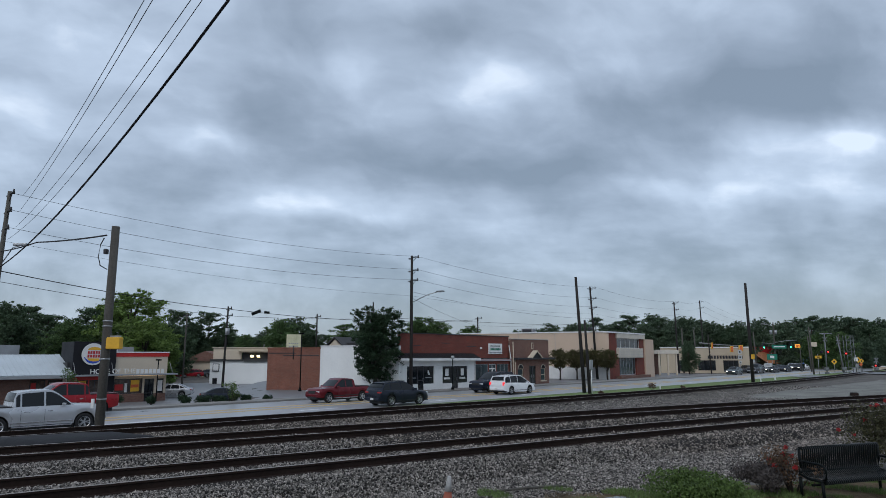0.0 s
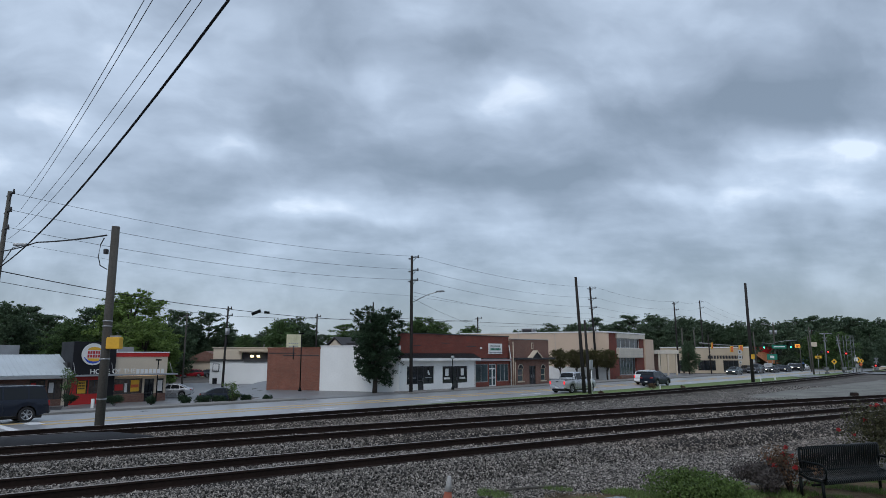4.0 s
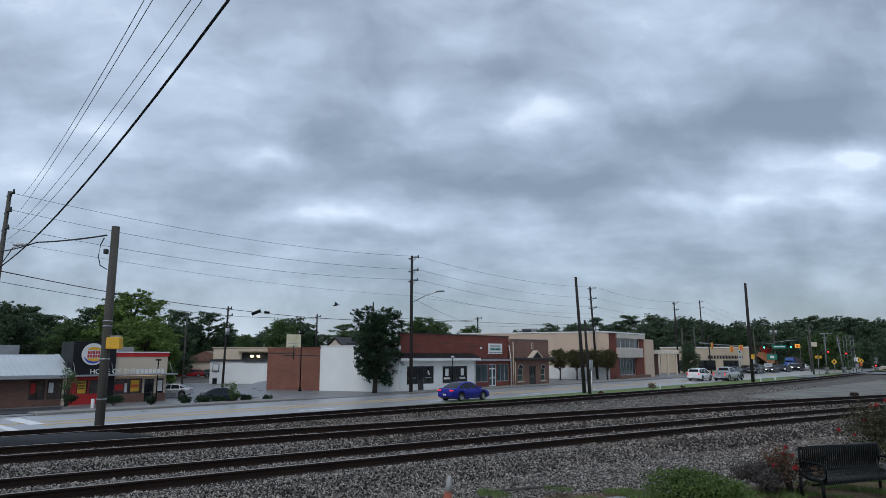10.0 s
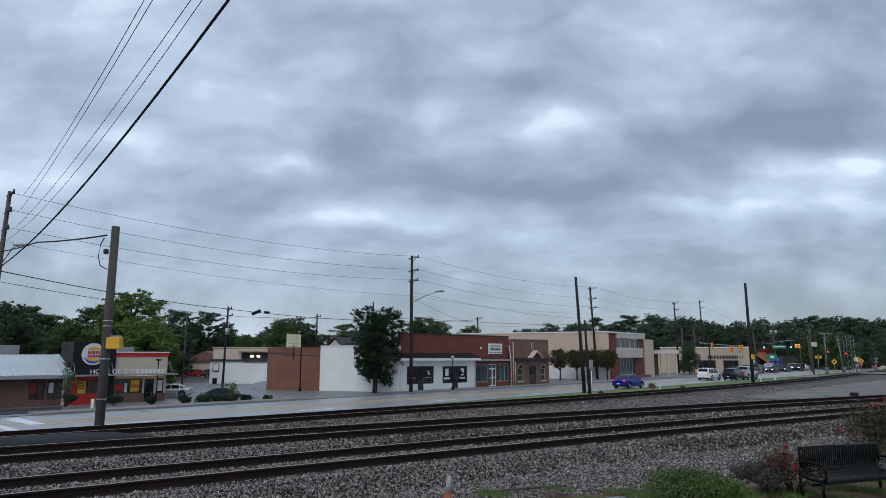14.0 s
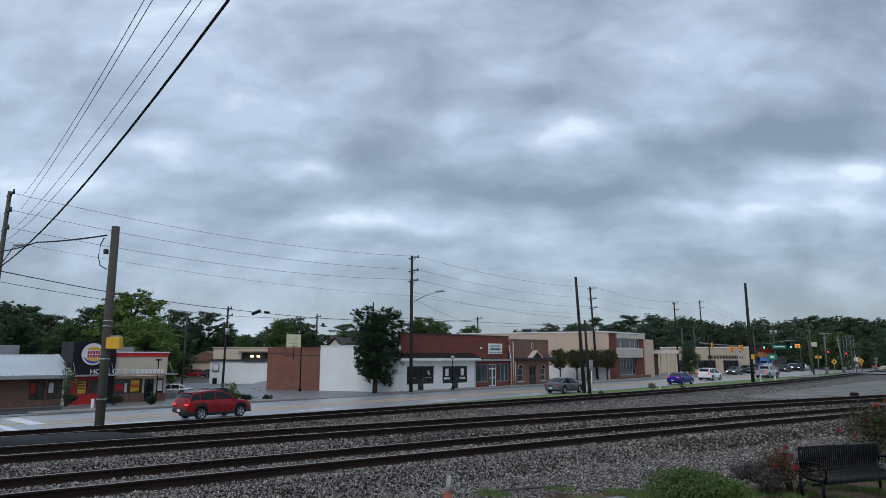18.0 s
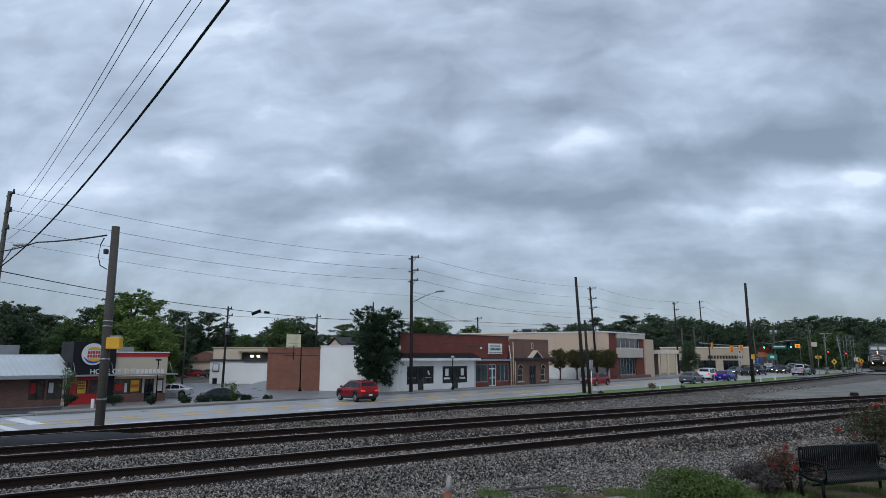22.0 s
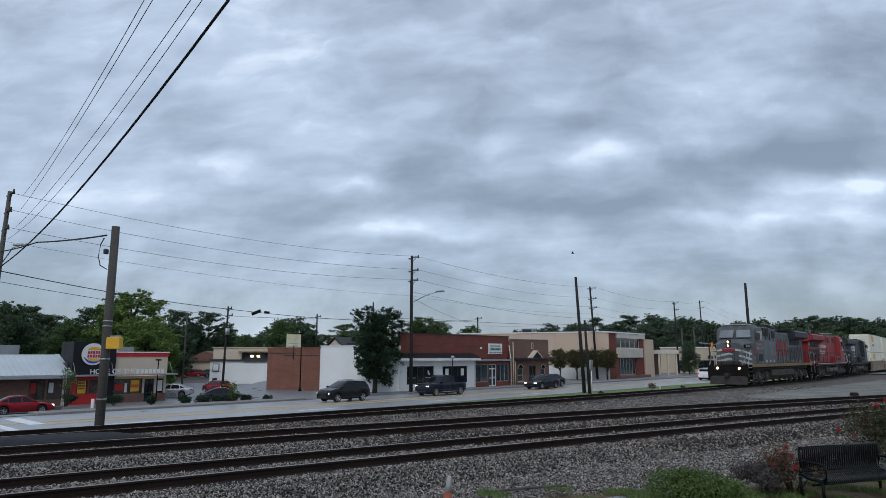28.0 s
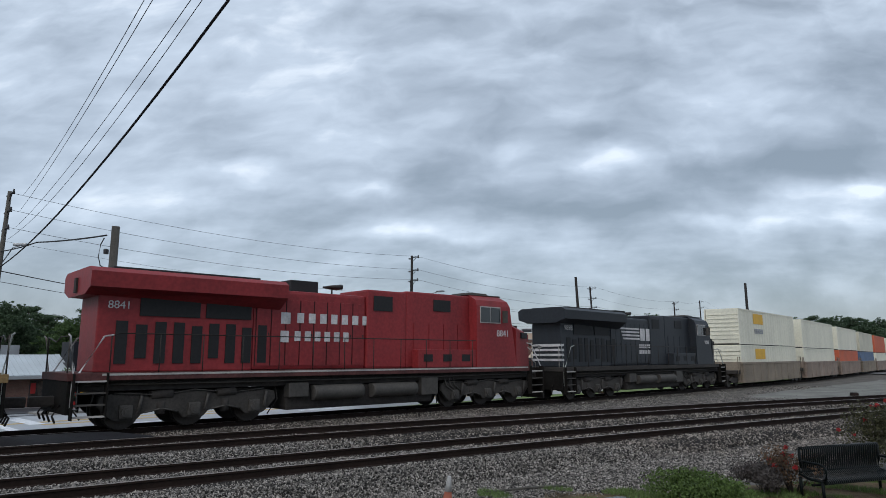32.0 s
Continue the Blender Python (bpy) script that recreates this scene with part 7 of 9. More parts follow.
    for sgn in (-1, 1):
        part("brake_pipe", rod([(-10.2, sgn * 1.3, 1.36), (-4.0, sgn * 1.34, 1.33), (3.8, sgn * 1.34, 1.33), (10.0, sgn * 1.3, 1.36)], 0.03, n=5), GRIME_GREY, L)
        part("cable_loop", rod([(9.5, sgn * 1.3, 2.6), (9.75, sgn * 1.28, 2.45), (9.95, sgn * 1.15, 2.0), (10.3, sgn * 1.1, 1.85), (10.36, sgn * 1.05, 1.5)], 0.022, n=5), SILL_WHITE, L, "pale jumper cable")
        part("ditch_light_bracket", bx(10.22, 10.34, sgn * 0.85 - 0.16, sgn * 0.85 + 0.16, 1.22, 1.58, 0.02), PILOT_BLACK, L)
        for k in range(3):
            part("conduit", rod([(4.1 + 0.25 * k, sgn * 1.2, 1.25), (4.1 + 0.25 * k, sgn * 1.3, 0.95), (4.5 + 0.25 * k, sgn * 1.25, 0.7)], 0.03, n=5), GRIME_GREY, L)
    for sgn, z in ((-1, 2.2), (1, 2.2)):
        part("end_rail", rod([(10.3, sgn * 0.35, 1.65), (10.3, sgn * 0.35, 2.75), (10.3, sgn * 0.9, 2.75), (10.3, sgn * 1.35, 2.7), (10.3, sgn * 1.4, 1.65)], 0.022, n=6), rail_m, L)
    part("sand_box", bx(9.6, 10.25, -0.9, 0.9, 1.66, 1.95, 0.04), GRIME, L)
    return L


def bars(L, x0, x1, z0, z1, y, n, material, flip, first=1.0, name="letter_bar", label="", gap=0.22):
    """Blocky lettering replaced by upright bars on the body side."""
    w = (x1 - x0) / (n - 1 + first)
    x = x0
    sy = math.copysign(0.008, y)
    for i in range(n):
        ww = w * (first if i == 0 else 1)
        zz = z0 if i else z0 - (z1 - z0) * (first - 1) * 0.4
        a, b = (x, x + ww * (1 - gap))
        if flip:
            a, b = x0 + x1 - b, x0 + x1 - a
        part(name, bx(a, b, min(y, y + sy), max(y, y + sy), zz, z1), material, L, label)
        x += ww


def grey_engine():
    L = locomotive(Matrix.Identity(4), "weathered grey freight locomotive with striped nose, headlights lit", GREY_LOCO, SILL_YELLOW, BLACK_LOCO, "grey", "4563", GREY_LOCO)
    # side lettering as block shapes
    y0, y1 = 0.955, 0.965
    for xa in (-0.1, -1.42, -2.62):
        k = 1.1 if xa > 0 else 0.9
        pts = [(xa, 2.35), (xa, 3.75), (xa - k, 3.75), (xa - k, 2.35)]
        bm = bmesh.new()
        profile(bm, pts, y0, y1)
        part("letter_block", bm, LETTER_RED, L, "large faded red block lettering shape")
    # seams of the engine room doors, and the raised frame of the equipment panel
    for k in range(9):
        x = 0.35 - 0.52 * k
        part("door_seam", bx(x - 0.014, x + 0.014, 0.94, 0.97, 1.85, 3.95), GRIME, L)
        if k % 2 == 0:
            part("door_latch", bx(x - 0.09, x - 0.03, 0.94, 0.985, 2.75, 2.9, 0.01), GRIME_GREY, L)
    bars(L, -5.9, -4.0, 2.35, 2.7, 0.967, 7, BLACK_LOCO, True)
    part("number_panel", bx(6.05, 7.65, 1.5, 1.508, 2.93, 3.47), mat("pale_grey_panel", (0.26, 0.27, 0.28), 0.7, var=0.3, scale=6), L, "pale panel behind the road number")
    words("road_number", "4563", 0.66, LETTER_RED, L, pose(6.86, 1.518, 3.2, 0, 0, 180), "faded red road number", 0.006)
    part("emblem", bx(7.88, 8.42, 1.5, 1.512, 2.35, 3.02, 0.005), LETTER_RED, L, "red emblem plate")
    part("emblem_band", bx(7.98, 8.32, 1.512, 1.516, 2.6, 2.72), PATCH_GREY, L)
    part("cab_vent", bx(6.1, 7.2, 1.5, 1.52, 1.95, 2.55), GRILLE, L)
    part("cab_door", bx(7.5, 7.95, 1.5, 1.515, 1.8, 2.7), GRIME_GREY, L)
    # striped nose
    for k in range(3):
        for sgn in (-1, 1):
            bm = bmesh.new()
            z = 1.85 + 0.42 * k
            q = [(9.905, 0.0, z + 0.22), (9.905, sgn * 0.96, z), (9.905, sgn * 0.96, z + 0.17), (9.905, 0.0, z + 0.39)]
            f = bm.faces.new([bm.verts.new(v) for v in q])
            g = bmesh.ops.extrude_face_region(bm, geom=[f])
            for v in g["geom"]:
                if isinstance(v, bmesh.types.BMVert):
                    v.co.x += 0.012
            bmesh.ops.recalc_face_normals(bm, faces=bm.faces)
            part("nose_stripe", bm, CREAM_STRIPE, L, "pale stripe on the nose")
            bm = bmesh.new()
            # the same stripe runs on along the sloping nose side
            qa, qb = Vector((9.9, sgn * 1.005, z)), Vector((8.75, sgn * 1.395, z - 0.25))
            vs = [bm.verts.new(v) for v in (qa, qb, qb + Vector((0, 0, 0.17)), qa + Vector((0, 0, 0.17)))]
            f = bm.faces.new(vs)
            g = bmesh.ops.extrude_face_region(bm, geom=[f])
            for v in g["geom"]:
                if isinstance(v, bmesh.types.BMVert):
                    v.co.y += sgn * 0.012
            bmesh.ops.recalc_face_normals(bm, faces=bm.faces)
            part("nose_stripe", bm, CREAM_STRIPE, L)
    part("nose_emblem", bx(9.97, 10.0, -0.5, 0.5, 2.72, 2.98, 0.01), LETTER_RED, L, "red nose emblem")
    return L


def red_engine():
    L = locomotive(Matrix.Identity(4), "bright red freight locomotive running long hood first", RED_LOCO, mat("grimy_dark_red_sill", (0.085, 0.03, 0.028), 0.8, var=0.5, scale=7, fine=60), RED_LOCO, "red", "", RED_LOCO)
    for y, fl in ((-0.96, False), (0.96, True)):
        bars(L, -3.65, 0.4, 3.38, 3.74, y, 8, LETTER_WHITE, fl, 1.35, label="white block lettering as bars", gap=0.42)
        bars(L, -3.65, -0.55, 2.72, 3.08, y, 7, LETTER_WHITE, fl, 1.35, label="white block lettering as bars", gap=0.42)
        words("road_number", "8841", 0.34, LETTER_WHITE, L, pose(-9.1, y, 3.72, 0, 0, 0 if y < 0 else 180), "white road number", 0.006)
        words("road_number", "8841", 0.42, LETTER_WHITE, L, pose(7.5, y * 1.575, 3.2, 0, 0, 0 if y < 0 else 180), "white road number", 0.006)
    for sgn in (-1, 1):
        part("sill_stripe", bx(-9.6, 9.2, sgn * 1.562 - 0.004, sgn * 1.562 + 0.004, 1.62, 1.68), SILL_WHITE, L, "thin dirty white sill stripe" if sgn > 0 else "")
    part("marker_lights", bx(-10.16, -10.1, -0.12, 0.12, 4.1, 4.55), GRIME, L)
    return L


def black_engine():
    L = locomotive(Matrix.Identity(4), "black freight locomotive with white lettering shapes", BLACK_LOCO, GRIME, BLACK_LOCO, "black", "", BLACK_LOCO)
    for y, fl in ((-0.96, False), (0.96, True)):
        for k in range(4):
            a, b = (-3.5 + 0.1 * k, -1.2) if not fl else (1.2 - 3.4, 3.5 - 0.1 * k - 3.4)
            part("stripe", bx(a, b, min(y, y * 1.008), max(y, y * 1.008), 3.85 - 0.2 * k, 3.95 - 0.2 * k), LETTER_WHITE, L)
        bars(L, -1.1, 0.4, 3.2, 3.95, y, 2, LETTER_WHITE, fl, 1.0, label="white emblem shapes")
        bars(L, -1.3, 0.4, 2.75, 2.98, y, 7, LETTER_WHITE, fl)
        bars(L, -1.3, 0.4, 2.4, 2.63, y, 8, LETTER_WHITE, fl)
        words("road_number", "9898", 0.40, LETTER_WHITE, L, pose(-9.0, y, 3.75, 0, 0, 0 if y < 0 else 180), "white road number", 0.006)
        words("road_number", "9898", 0.36, LETTER_WHITE, L, pose(7.5, y * 1.575, 3.2, 0, 0, 0 if y < 0 else 180), "white road number", 0.006)
    for k in range(4):
        part("end_stripe", bx(-9.73, -9.7, -0.9, 0.9, 2.0 + 0.26 * k, 2.12 + 0.26 * k), LETTER_WHITE, L)
        for sgn in (-1, 1):
            yy = sgn * 0.935
            part("end_stripe", bx(-9.7, -9.45, yy - 0.006, yy + 0.006, 2.0 + 0.26 * k, 2.12 + 0.26 * k), LETTER_WHITE, L)
    return L


def container(parent_m, z, material, label, logo):
    c = thing("shipping_container", parent_m @ Matrix.Translation((0, 0, z)), label, "container", "containers on the train")
    l, w, h = 16.15, 2.6, 2.88
    for sgn in (-1, 1):
        bm = bmesh.new()
        n = 90
        prev = None
        for i in range(n + 1):
            x = -l / 2 + 0.1 + (l - 0.2) * i / n
            y = sgn * (w / 2 - (0.03 if (i // 2) % 2 else 0.0))
            q = (bm.verts.new((x, y, 0.16)), bm.verts.new((x, y, h - 0.1)))
            if prev:
                bm.faces.new((prev[0], q[0], q[1], prev[1]))
            prev = q
        bmesh.ops.recalc_face_normals(bm, faces=bm.faces)
        part("side_wall", bm, material, c)
    part("roof", bx(-l / 2, l / 2, -w / 2 + 0.02, w / 2 - 0.02, h - 0.06, h), material, c)
    part("floor", bx(-l / 2, l / 2, -w / 2 + 0.02, w / 2 - 0.02, 0.02, 0.16), GRIME, c)
    for x in (-l / 2, l / 2):
        part("end_wall", bx(x - 0.03, x + 0.03, -w / 2 + 0.05, w / 2 - 0.05, 0.1, h - 0.05), material, c)
        for k in range(7):
            part("end_rib", bx(x - 0.07, x + 0.07, -w / 2 + 0.1, w / 2 - 0.1, 0.45 + 0.32 * k, 0.52 + 0.32 * k), material, c)
        for sgn in (-1, 1):
            part("corner_post", bx(x - 0.08, x + 0.08, sgn * w / 2 - 0.08, sgn * w / 2 + 0.012, 0, h, 0.01), material, c)
    for sgn in (-1, 1):
        part("side_rail", bx(-l / 2, l / 2, sgn * w / 2 - 0.04, sgn * w / 2 + 0.015, h - 0.12, h), material, c)
        part("side_rail", bx(-l / 2, l / 2, sgn * w / 2 - 0.04, sgn * w / 2 + 0.015, 0.04, 0.18), material, c)
        if logo is not None:
            x0 = 7.0 - 2.6 if sgn > 0 else -7.0
            y = sgn * (w / 2 + 0.012)
            part("logo_panel", bx(x0 - 2.6 * (sgn > 0), x0 + 2.6 - 2.6 * (sgn > 0), y - 0.008, y + 0.008, 1.75, 2.6), logo, c, "coloured logo panel")
            bars(c, x0 + 0.1 - 2.6 * (sgn > 0), x0 + 2.5 - 2.6 * (sgn > 0), 0.95, 1.35, y + sgn * 0.004, 9, GREY_TRIM, sgn > 0)
    return c


def well_car(material):
    w = thing("well_car", Matrix.Identity(4), "weathered double-stack well car carrying containers", "railway wagon", "train")
    for sgn in (-1, 1):
        y = sgn * 1.45
        part("side_sill", bx(-8.4, 8.4, y - 0.06, y + 0.06, 0.28, 1.75, 0.02), material, w, "weathered well side with faded graffiti")
        part("top_chord", bx(-8.6, 8.6, y - 0.09, y + 0.09, 1.7, 1.88, 0.02), material, w)
        for k in range(9):
            x = -8.0 + 2 * k
            part("rib", bx(x - 0.05, x + 0.05, y + sgn * 0.06 - 0.03, y + sgn * 0.06 + 0.03, 0.32, 1.7), material, w)
    part("well_floor", bx(-8.4, 8.4, -1.4, 1.4, 0.28, 0.36), GRIME, w)
    for sx in (-1, 1):
        x0, x1 = sorted((sx * 8.4, sx * 9.5))
        part("end_platform", bx(x0, x1, -1.3, 1.3, 1.0, 1.25, 0.02), GRIME, w)
        part("end_slope", bx(min(sx * 8.3, sx * 8.5), max(sx * 8.3, sx * 8.5), -1.45, 1.45, 0.3, 1.9), material, w)
        t = new("truck")
        t.parent = w
        t.empty_display_size = 0.1
        t.matrix_basis = pose(sx * 9.1, 0, 0)
        for ax in (-0.85, 0.85):
            for sy in (-1, 1):
                part("wheel", rod([(ax, sy * 0.70, 0.45), (ax, sy * 0.83, 0.45)], 0.45, n=20), WHEEL_STEEL, t)
        for sy in (-1, 1):
            bm = bmesh.new()
            profile(bm, [(-1.1, 0.5), (-0.6, 0.72), (0.6, 0.72), (1.1, 0.5), (0.9, 0.36), (0.35, 0.3), (-0.35, 0.3), (-0.9, 0.36)], sy * 0.98 - 0.08, sy * 0.98 + 0.08)
            part("side_frame", bm, GRIME, t)
        part("ladder", rod([(sx * 9.3, 1.4, 0.5), (sx * 9.3, 1.4, 2.3), (sx * 8.8, 1.4, 2.3), (sx * 8.8, 1.4, 0.5)], 0.03, n=6), material, w)
        part("ladder", rod([(sx * 9.3, -1.4, 0.5), (sx * 9.3, -1.4, 2.3), (sx * 8.8, -1.4, 2.3), (sx * 8.8, -1.4, 0.5)], 0.03, n=6), material, w)
    return w


# vehicles and their distance behind the leading end
CONSIST = [(grey_engine(), 10.4, True), (red_engine(), 32.5, False), (black_engine(), 54.85, False)]
LOADS = []
PAIRS = [(BOX_WHITE, BOX_WHITE, YELLOW_PANEL), (BOX_WHITE, BOX_WHITE, None), (BOX_ORANGE, BOX_WHITE, None), (BOX_BLUE, BOX_CREAM, None), (BOX_WHITE, BOX_ORANGE, None), (BOX_BLUE, BOX_WHITE, None), (BOX_WHITE, BOX_CREAM, YELLOW_PANEL)]
TONE = {BOX_WHITE: "white", BOX_ORANGE: "orange", BOX_BLUE: "grey-blue", BOX_CREAM: "cream"}
for i, (lo, hi, logo) in enumerate(PAIRS):
    d = 77.75 + 19.4 * i
    CONSIST.append((well_car(WELL if i % 3 else WELL_GREEN), d, True))
    LOADS.append((container(Matrix.Identity(4), 0.36, lo, TONE[lo] + " shipping container low in a well car", logo), d, 0.36))
    LOADS.append((container(Matrix.Identity(4), 3.26, hi, TONE[hi] + " shipping container stacked on another", logo), d, 3.26))
# ---------------- moving road vehicles and birds ----------------
HOME = pose(-60, -60, 0)
silver_pickup = car("pickup", P_SILVER, HOME, "silver crew-cab pickup truck driving on the road", tail=True)
maroon_pickup = car("old_pickup", P_MAROON, HOME, "older maroon pickup truck driving on the road")
red_pickup = car("pickup", P_RED, HOME, "bright red pickup truck driving on the road")
dark_suv = car("suv", P_NAVY, HOME, "glossy dark navy suv driving on the road")
white_van = car("van", P_WHITE, HOME, "white minivan with lit brake lights", tail=True)
grey_suv = car("big_suv", P_NAVY, HOME, "dark navy boxy suv driving on the road")
blue_sedan = car("sedan", P_BLUE, HOME, "vivid blue sedan driving on the road", tail=True)
green_sedan = car("sedan", P_TEAL, HOME, "grey-green sedan driving on the road")
red_hatch = car("hatch", P_RED, HOME, "red compact suv turning into the car park", tail=True, trim=PLASTIC)
red_sedan = car("sedan", P_RED, HOME, "red sedan driving towards the crossing")
black_suv = car("hatch", P_BLACK, HOME, "black compact suv driving on the road", head=True)
cap_pickup = car("old_pickup", P_NAVY, HOME, "dark navy pickup truck with bed cap", canopy=True, head=True)
dark_sedan = car("sedan", P_NAVY, HOME, "dark navy sedan driving on the road", head=True)
dark_sedan_far = car("sedan", P_BLACK, HOME, "black sedan driving on the road", head=True)
red_lot_sedan = car("sedan", P_RED, HOME, "red sedan leaving the restaurant with headlights lit", head=True)


def semi_truck():
    c = thing("semi_truck", HOME, "blue semi truck tractor with dark trailer", "truck", "cars on the road")
    bm = bmesh.new()
    profile(bm, [(0.4, 0.7), (0.4, 3.6), (2.0, 3.75), (2.6, 3.1), (2.9, 2.1), (4.4, 1.9), (4.6, 0.7)], -1.2, 1.2, bevel=0.08)
    part("tractor_body", bm, mat("blue_truck_paint", (0.03, 0.10, 0.34), 0.4, coat=0.5, var=0.1), c, "blue tractor cab")
    part("windscreen", bx(2.72, 2.8, -1.0, 1.0, 2.2, 2.9), CAR_GLASS, c, m=pose(0, 0, 0))
    part("trailer", bx(-12.5, -0.2, -1.28, 1.28, 1.15, 4.0, 0.05), mat("dark_trailer", (0.10, 0.08, 0.085), 0.6, var=0.2), c, "dark box trailer")
    part("frame", bx(-2.5, 4.4, -0.45, 0.45, 0.55, 0.95), PLASTIC, c)
    part("bumper", bx(4.45, 4.75, -1.2, 1.2, 0.4, 0.8, 0.05), CHROME, c)
    for x in (3.6, -0.9, -2.1, -10.2, -11.4):
        for sy in (-1, 1):
            part("wheel", rod([(x, sy * 0.9, 0.5), (x, sy * 1.22, 0.5)], 0.5, n=18), TYRE, c)
    for sy in (-1, 1):
        part("headlight", bx(4.5, 4.66, sy * 0.85 - 0.18, sy * 0.85 + 0.18, 1.0, 1.25), HEAD_GLOW, c)
    return c


blue_truck = semi_truck()


def bird(label):
    b = thing("bird", HOME, label, "bird", "birds")
    bm = bmesh.new()
    tube(bm, [(-0.17, 0, 0), (-0.08, 0, 0.0), (0.05, 0, 0.01), (0.12, 0, 0.03), (0.17, 0, 0.03)], 0.03, 0.018, 8)
    bmesh.ops.scale(bm, vec=(1, 1.3, 1.2), verts=bm.verts)
    part("body", bm, BLACK_PANEL, b, smooth=True)
    for sy in (-1, 1):
        bm = bmesh.new()
        v = [bm.verts.new(q) for q in ((0.06, sy * 0.02, 0.02), (0.05, sy * 0.16, 0.12), (-0.02, sy * 0.30, 0.17), (-0.06, sy * 0.16, 0.11), (-0.05, sy * 0.02, 0.02))]
        f = bm.faces.new(v)
        g = bmesh.ops.extrude_face_region(bm, geom=[f])
        for q in g["geom"]:
            if isinstance(q, bmesh.types.BMVert):
                q.co.z += 0.008
        bmesh.ops.recalc_face_normals(bm, faces=bm.faces)
        part("wing", bm, BLACK_PANEL, b)
    return b


bird_one, bird_two, bird_three = (bird("small dark bird flying over the street") for _ in range(3))
# ---------------- foreground ----------------
def surface(s, m):
    """Top of ground or ballast at a place."""
    z = ground_z(s, m)
    for key in TRACKS:
        d = abs(m - track_m(key, s)) * 0.97
        if d < 3.0:
            t = track_z(key, s)
            z = max(z, t - 0.17 if d < 1.5 else t - 0.2 - (d - 1.75) / 1.25 * 0.32 if d > 1.75 else t - 0.19)
    return z


def stones(name, n, region, size, seed, label, material=STONE):
    """Loose crushed stones lying on the ballast, each with its own shape."""
    rng = np.random.default_rng(seed)
    base = np.array(((1, 0, 0), (-1, 0, 0), (0, 1, 0), (0, -1, 0), (0, 0, 1), (0, 0, -1)), float)
    tri = np.array(((0, 2, 4), (2, 1, 4), (1, 3, 4), (3, 0, 4), (2, 0, 5), (1, 2, 5), (3, 1, 5), (0, 3, 5)))
    pts = []
    while len(pts) < n:
        x, y = region(rng)
        s, m = CS * x + SN * y, -SN * x + CS * y
        if any(abs(abs(m - track_m(k, s)) - 0.7535 / 0.97) < 0.10 for k in TRACKS):
            continue
        pts.append((x, y, surface(s, m)))
    P = np.array(pts)
    sc = rng.uniform(size[0], size[1], (n, 1, 1)) * rng.uniform(0.45, 1.4, (n, 1, 3))
    V = base[None] * sc * rng.uniform(0.7, 1.2, (n, 6, 1)) + rng.normal(0, 0.18, (n, 6, 3)) * sc
    a = rng.uniform(0, math.tau, n)
    b = rng.uniform(-0.9, 0.9, n)
    ca, sa, cb, sb = np.cos(a)[:, None], np.sin(a)[:, None], np.cos(b)[:, None], np.sin(b)[:, None]
    y1, z1 = V[..., 1] * cb - V[..., 2] * sb, V[..., 1] * sb + V[..., 2] * cb
    X, Y = V[..., 0] * ca - y1 * sa, V[..., 0] * sa + y1 * ca
    W = np.stack((X, Y, z1), -1) + P[:, None]
    F = (tri[None] + 6 * np.arange(n)[:, None, None]).reshape(-1, 3)
    me = bpy.data.meshes.new(name)
    me.vertices.add(n * 6)
    me.vertices.foreach_set("co", W.astype(np.float32).ravel())
    me.loops.add(len(F) * 3)
    me.loops.foreach_set("vertex_index", F.astype(np.int32).ravel())
    me.polygons.add(len(F))
    me.polygons.foreach_set("loop_start", np.arange(0, len(F) * 3, 3, dtype=np.int32))
    me.update()
    me.validate()
    me.materials.append(material)
    return tagged(new(name, me), label, "ballast", kind="stuff")


def near_band(rng):
    while True:
        y = rng.uniform(10.3, 17.0)
        x = rng.uniform(-0.74, 0.74) * y
        s, m = CS * x + SN * y, -SN * x + CS * y
        if m > track_m("near", s) - 5.3 - 0.6 * noise.noise(Vector((x, y, 0))) and (y > 12.75 or x < 4.2 or rng.random() < 0.35) and (y > 12.1 or x < 1.2 or rng.random() < 0.7):
            return x, y


def mid_band(rng):
    while True:
        y = rng.uniform(16.5, 31.0)
        x = rng.uniform(-0.72, 0.70) * y
        s, m = CS * x + SN * y, -SN * x + CS * y
        if track_m("near", s) - 3.6 < m < track_m("far", s) + 1.6:
            return x, y


stones("ballast_stones", 135000, near_band, (0.012, 0.031), 3, "loose grey and brown crushed ballast stones")
stones("ballast_stones", 80000, mid_band, (0.016, 0.038), 4, "loose brown-grey crushed ballast stones between the tracks", STONE_BROWN)



def yard_band(rng):
    while True:
        y = rng.uniform(30.0, 58.0)
        x = rng.uniform(0.05, 0.66) * y
        s, m = CS * x + SN * y, -SN * x + CS * y
        if 6.5 < m < track_m("far", s) - 1.3 and m > track_m("middle", min(s, 50)) + 1.0:
            return x, y


stones("yard_stones", 42000, yard_band, (0.014, 0.038), 6, "scattered grey stones on the gravel yard")

# asphalt pad of the old crossing, level with the rail and creased towards the road
bm = bmesh.new()
rows_ = []
for i in range(25):
    u = i / 24
    row = []
    for v, z in ((0.0, 1.38), (0.02, 1.56), (0.06, 1.60), (0.55, 1.61), (0.60, 1.59), (0.97, 1.50), (1.0, 1.2)):
        s0, s1 = 4.65 - 0.3 * v, 7.75 - 0.75 * v
        s = s0 + (s1 - s0) * u
        m = track_m("middle", s) + 0.86 + 3.2 * v
        e = min(1, min(u, 1 - u) * 9)
        row.append(bm.verts.new(st(s, m, 1.2 + (z - 1.2) * e ** 0.5 + 0.012 * noise.noise(Vector((s * 2, m * 2, 0))))))
    rows_.append(row)
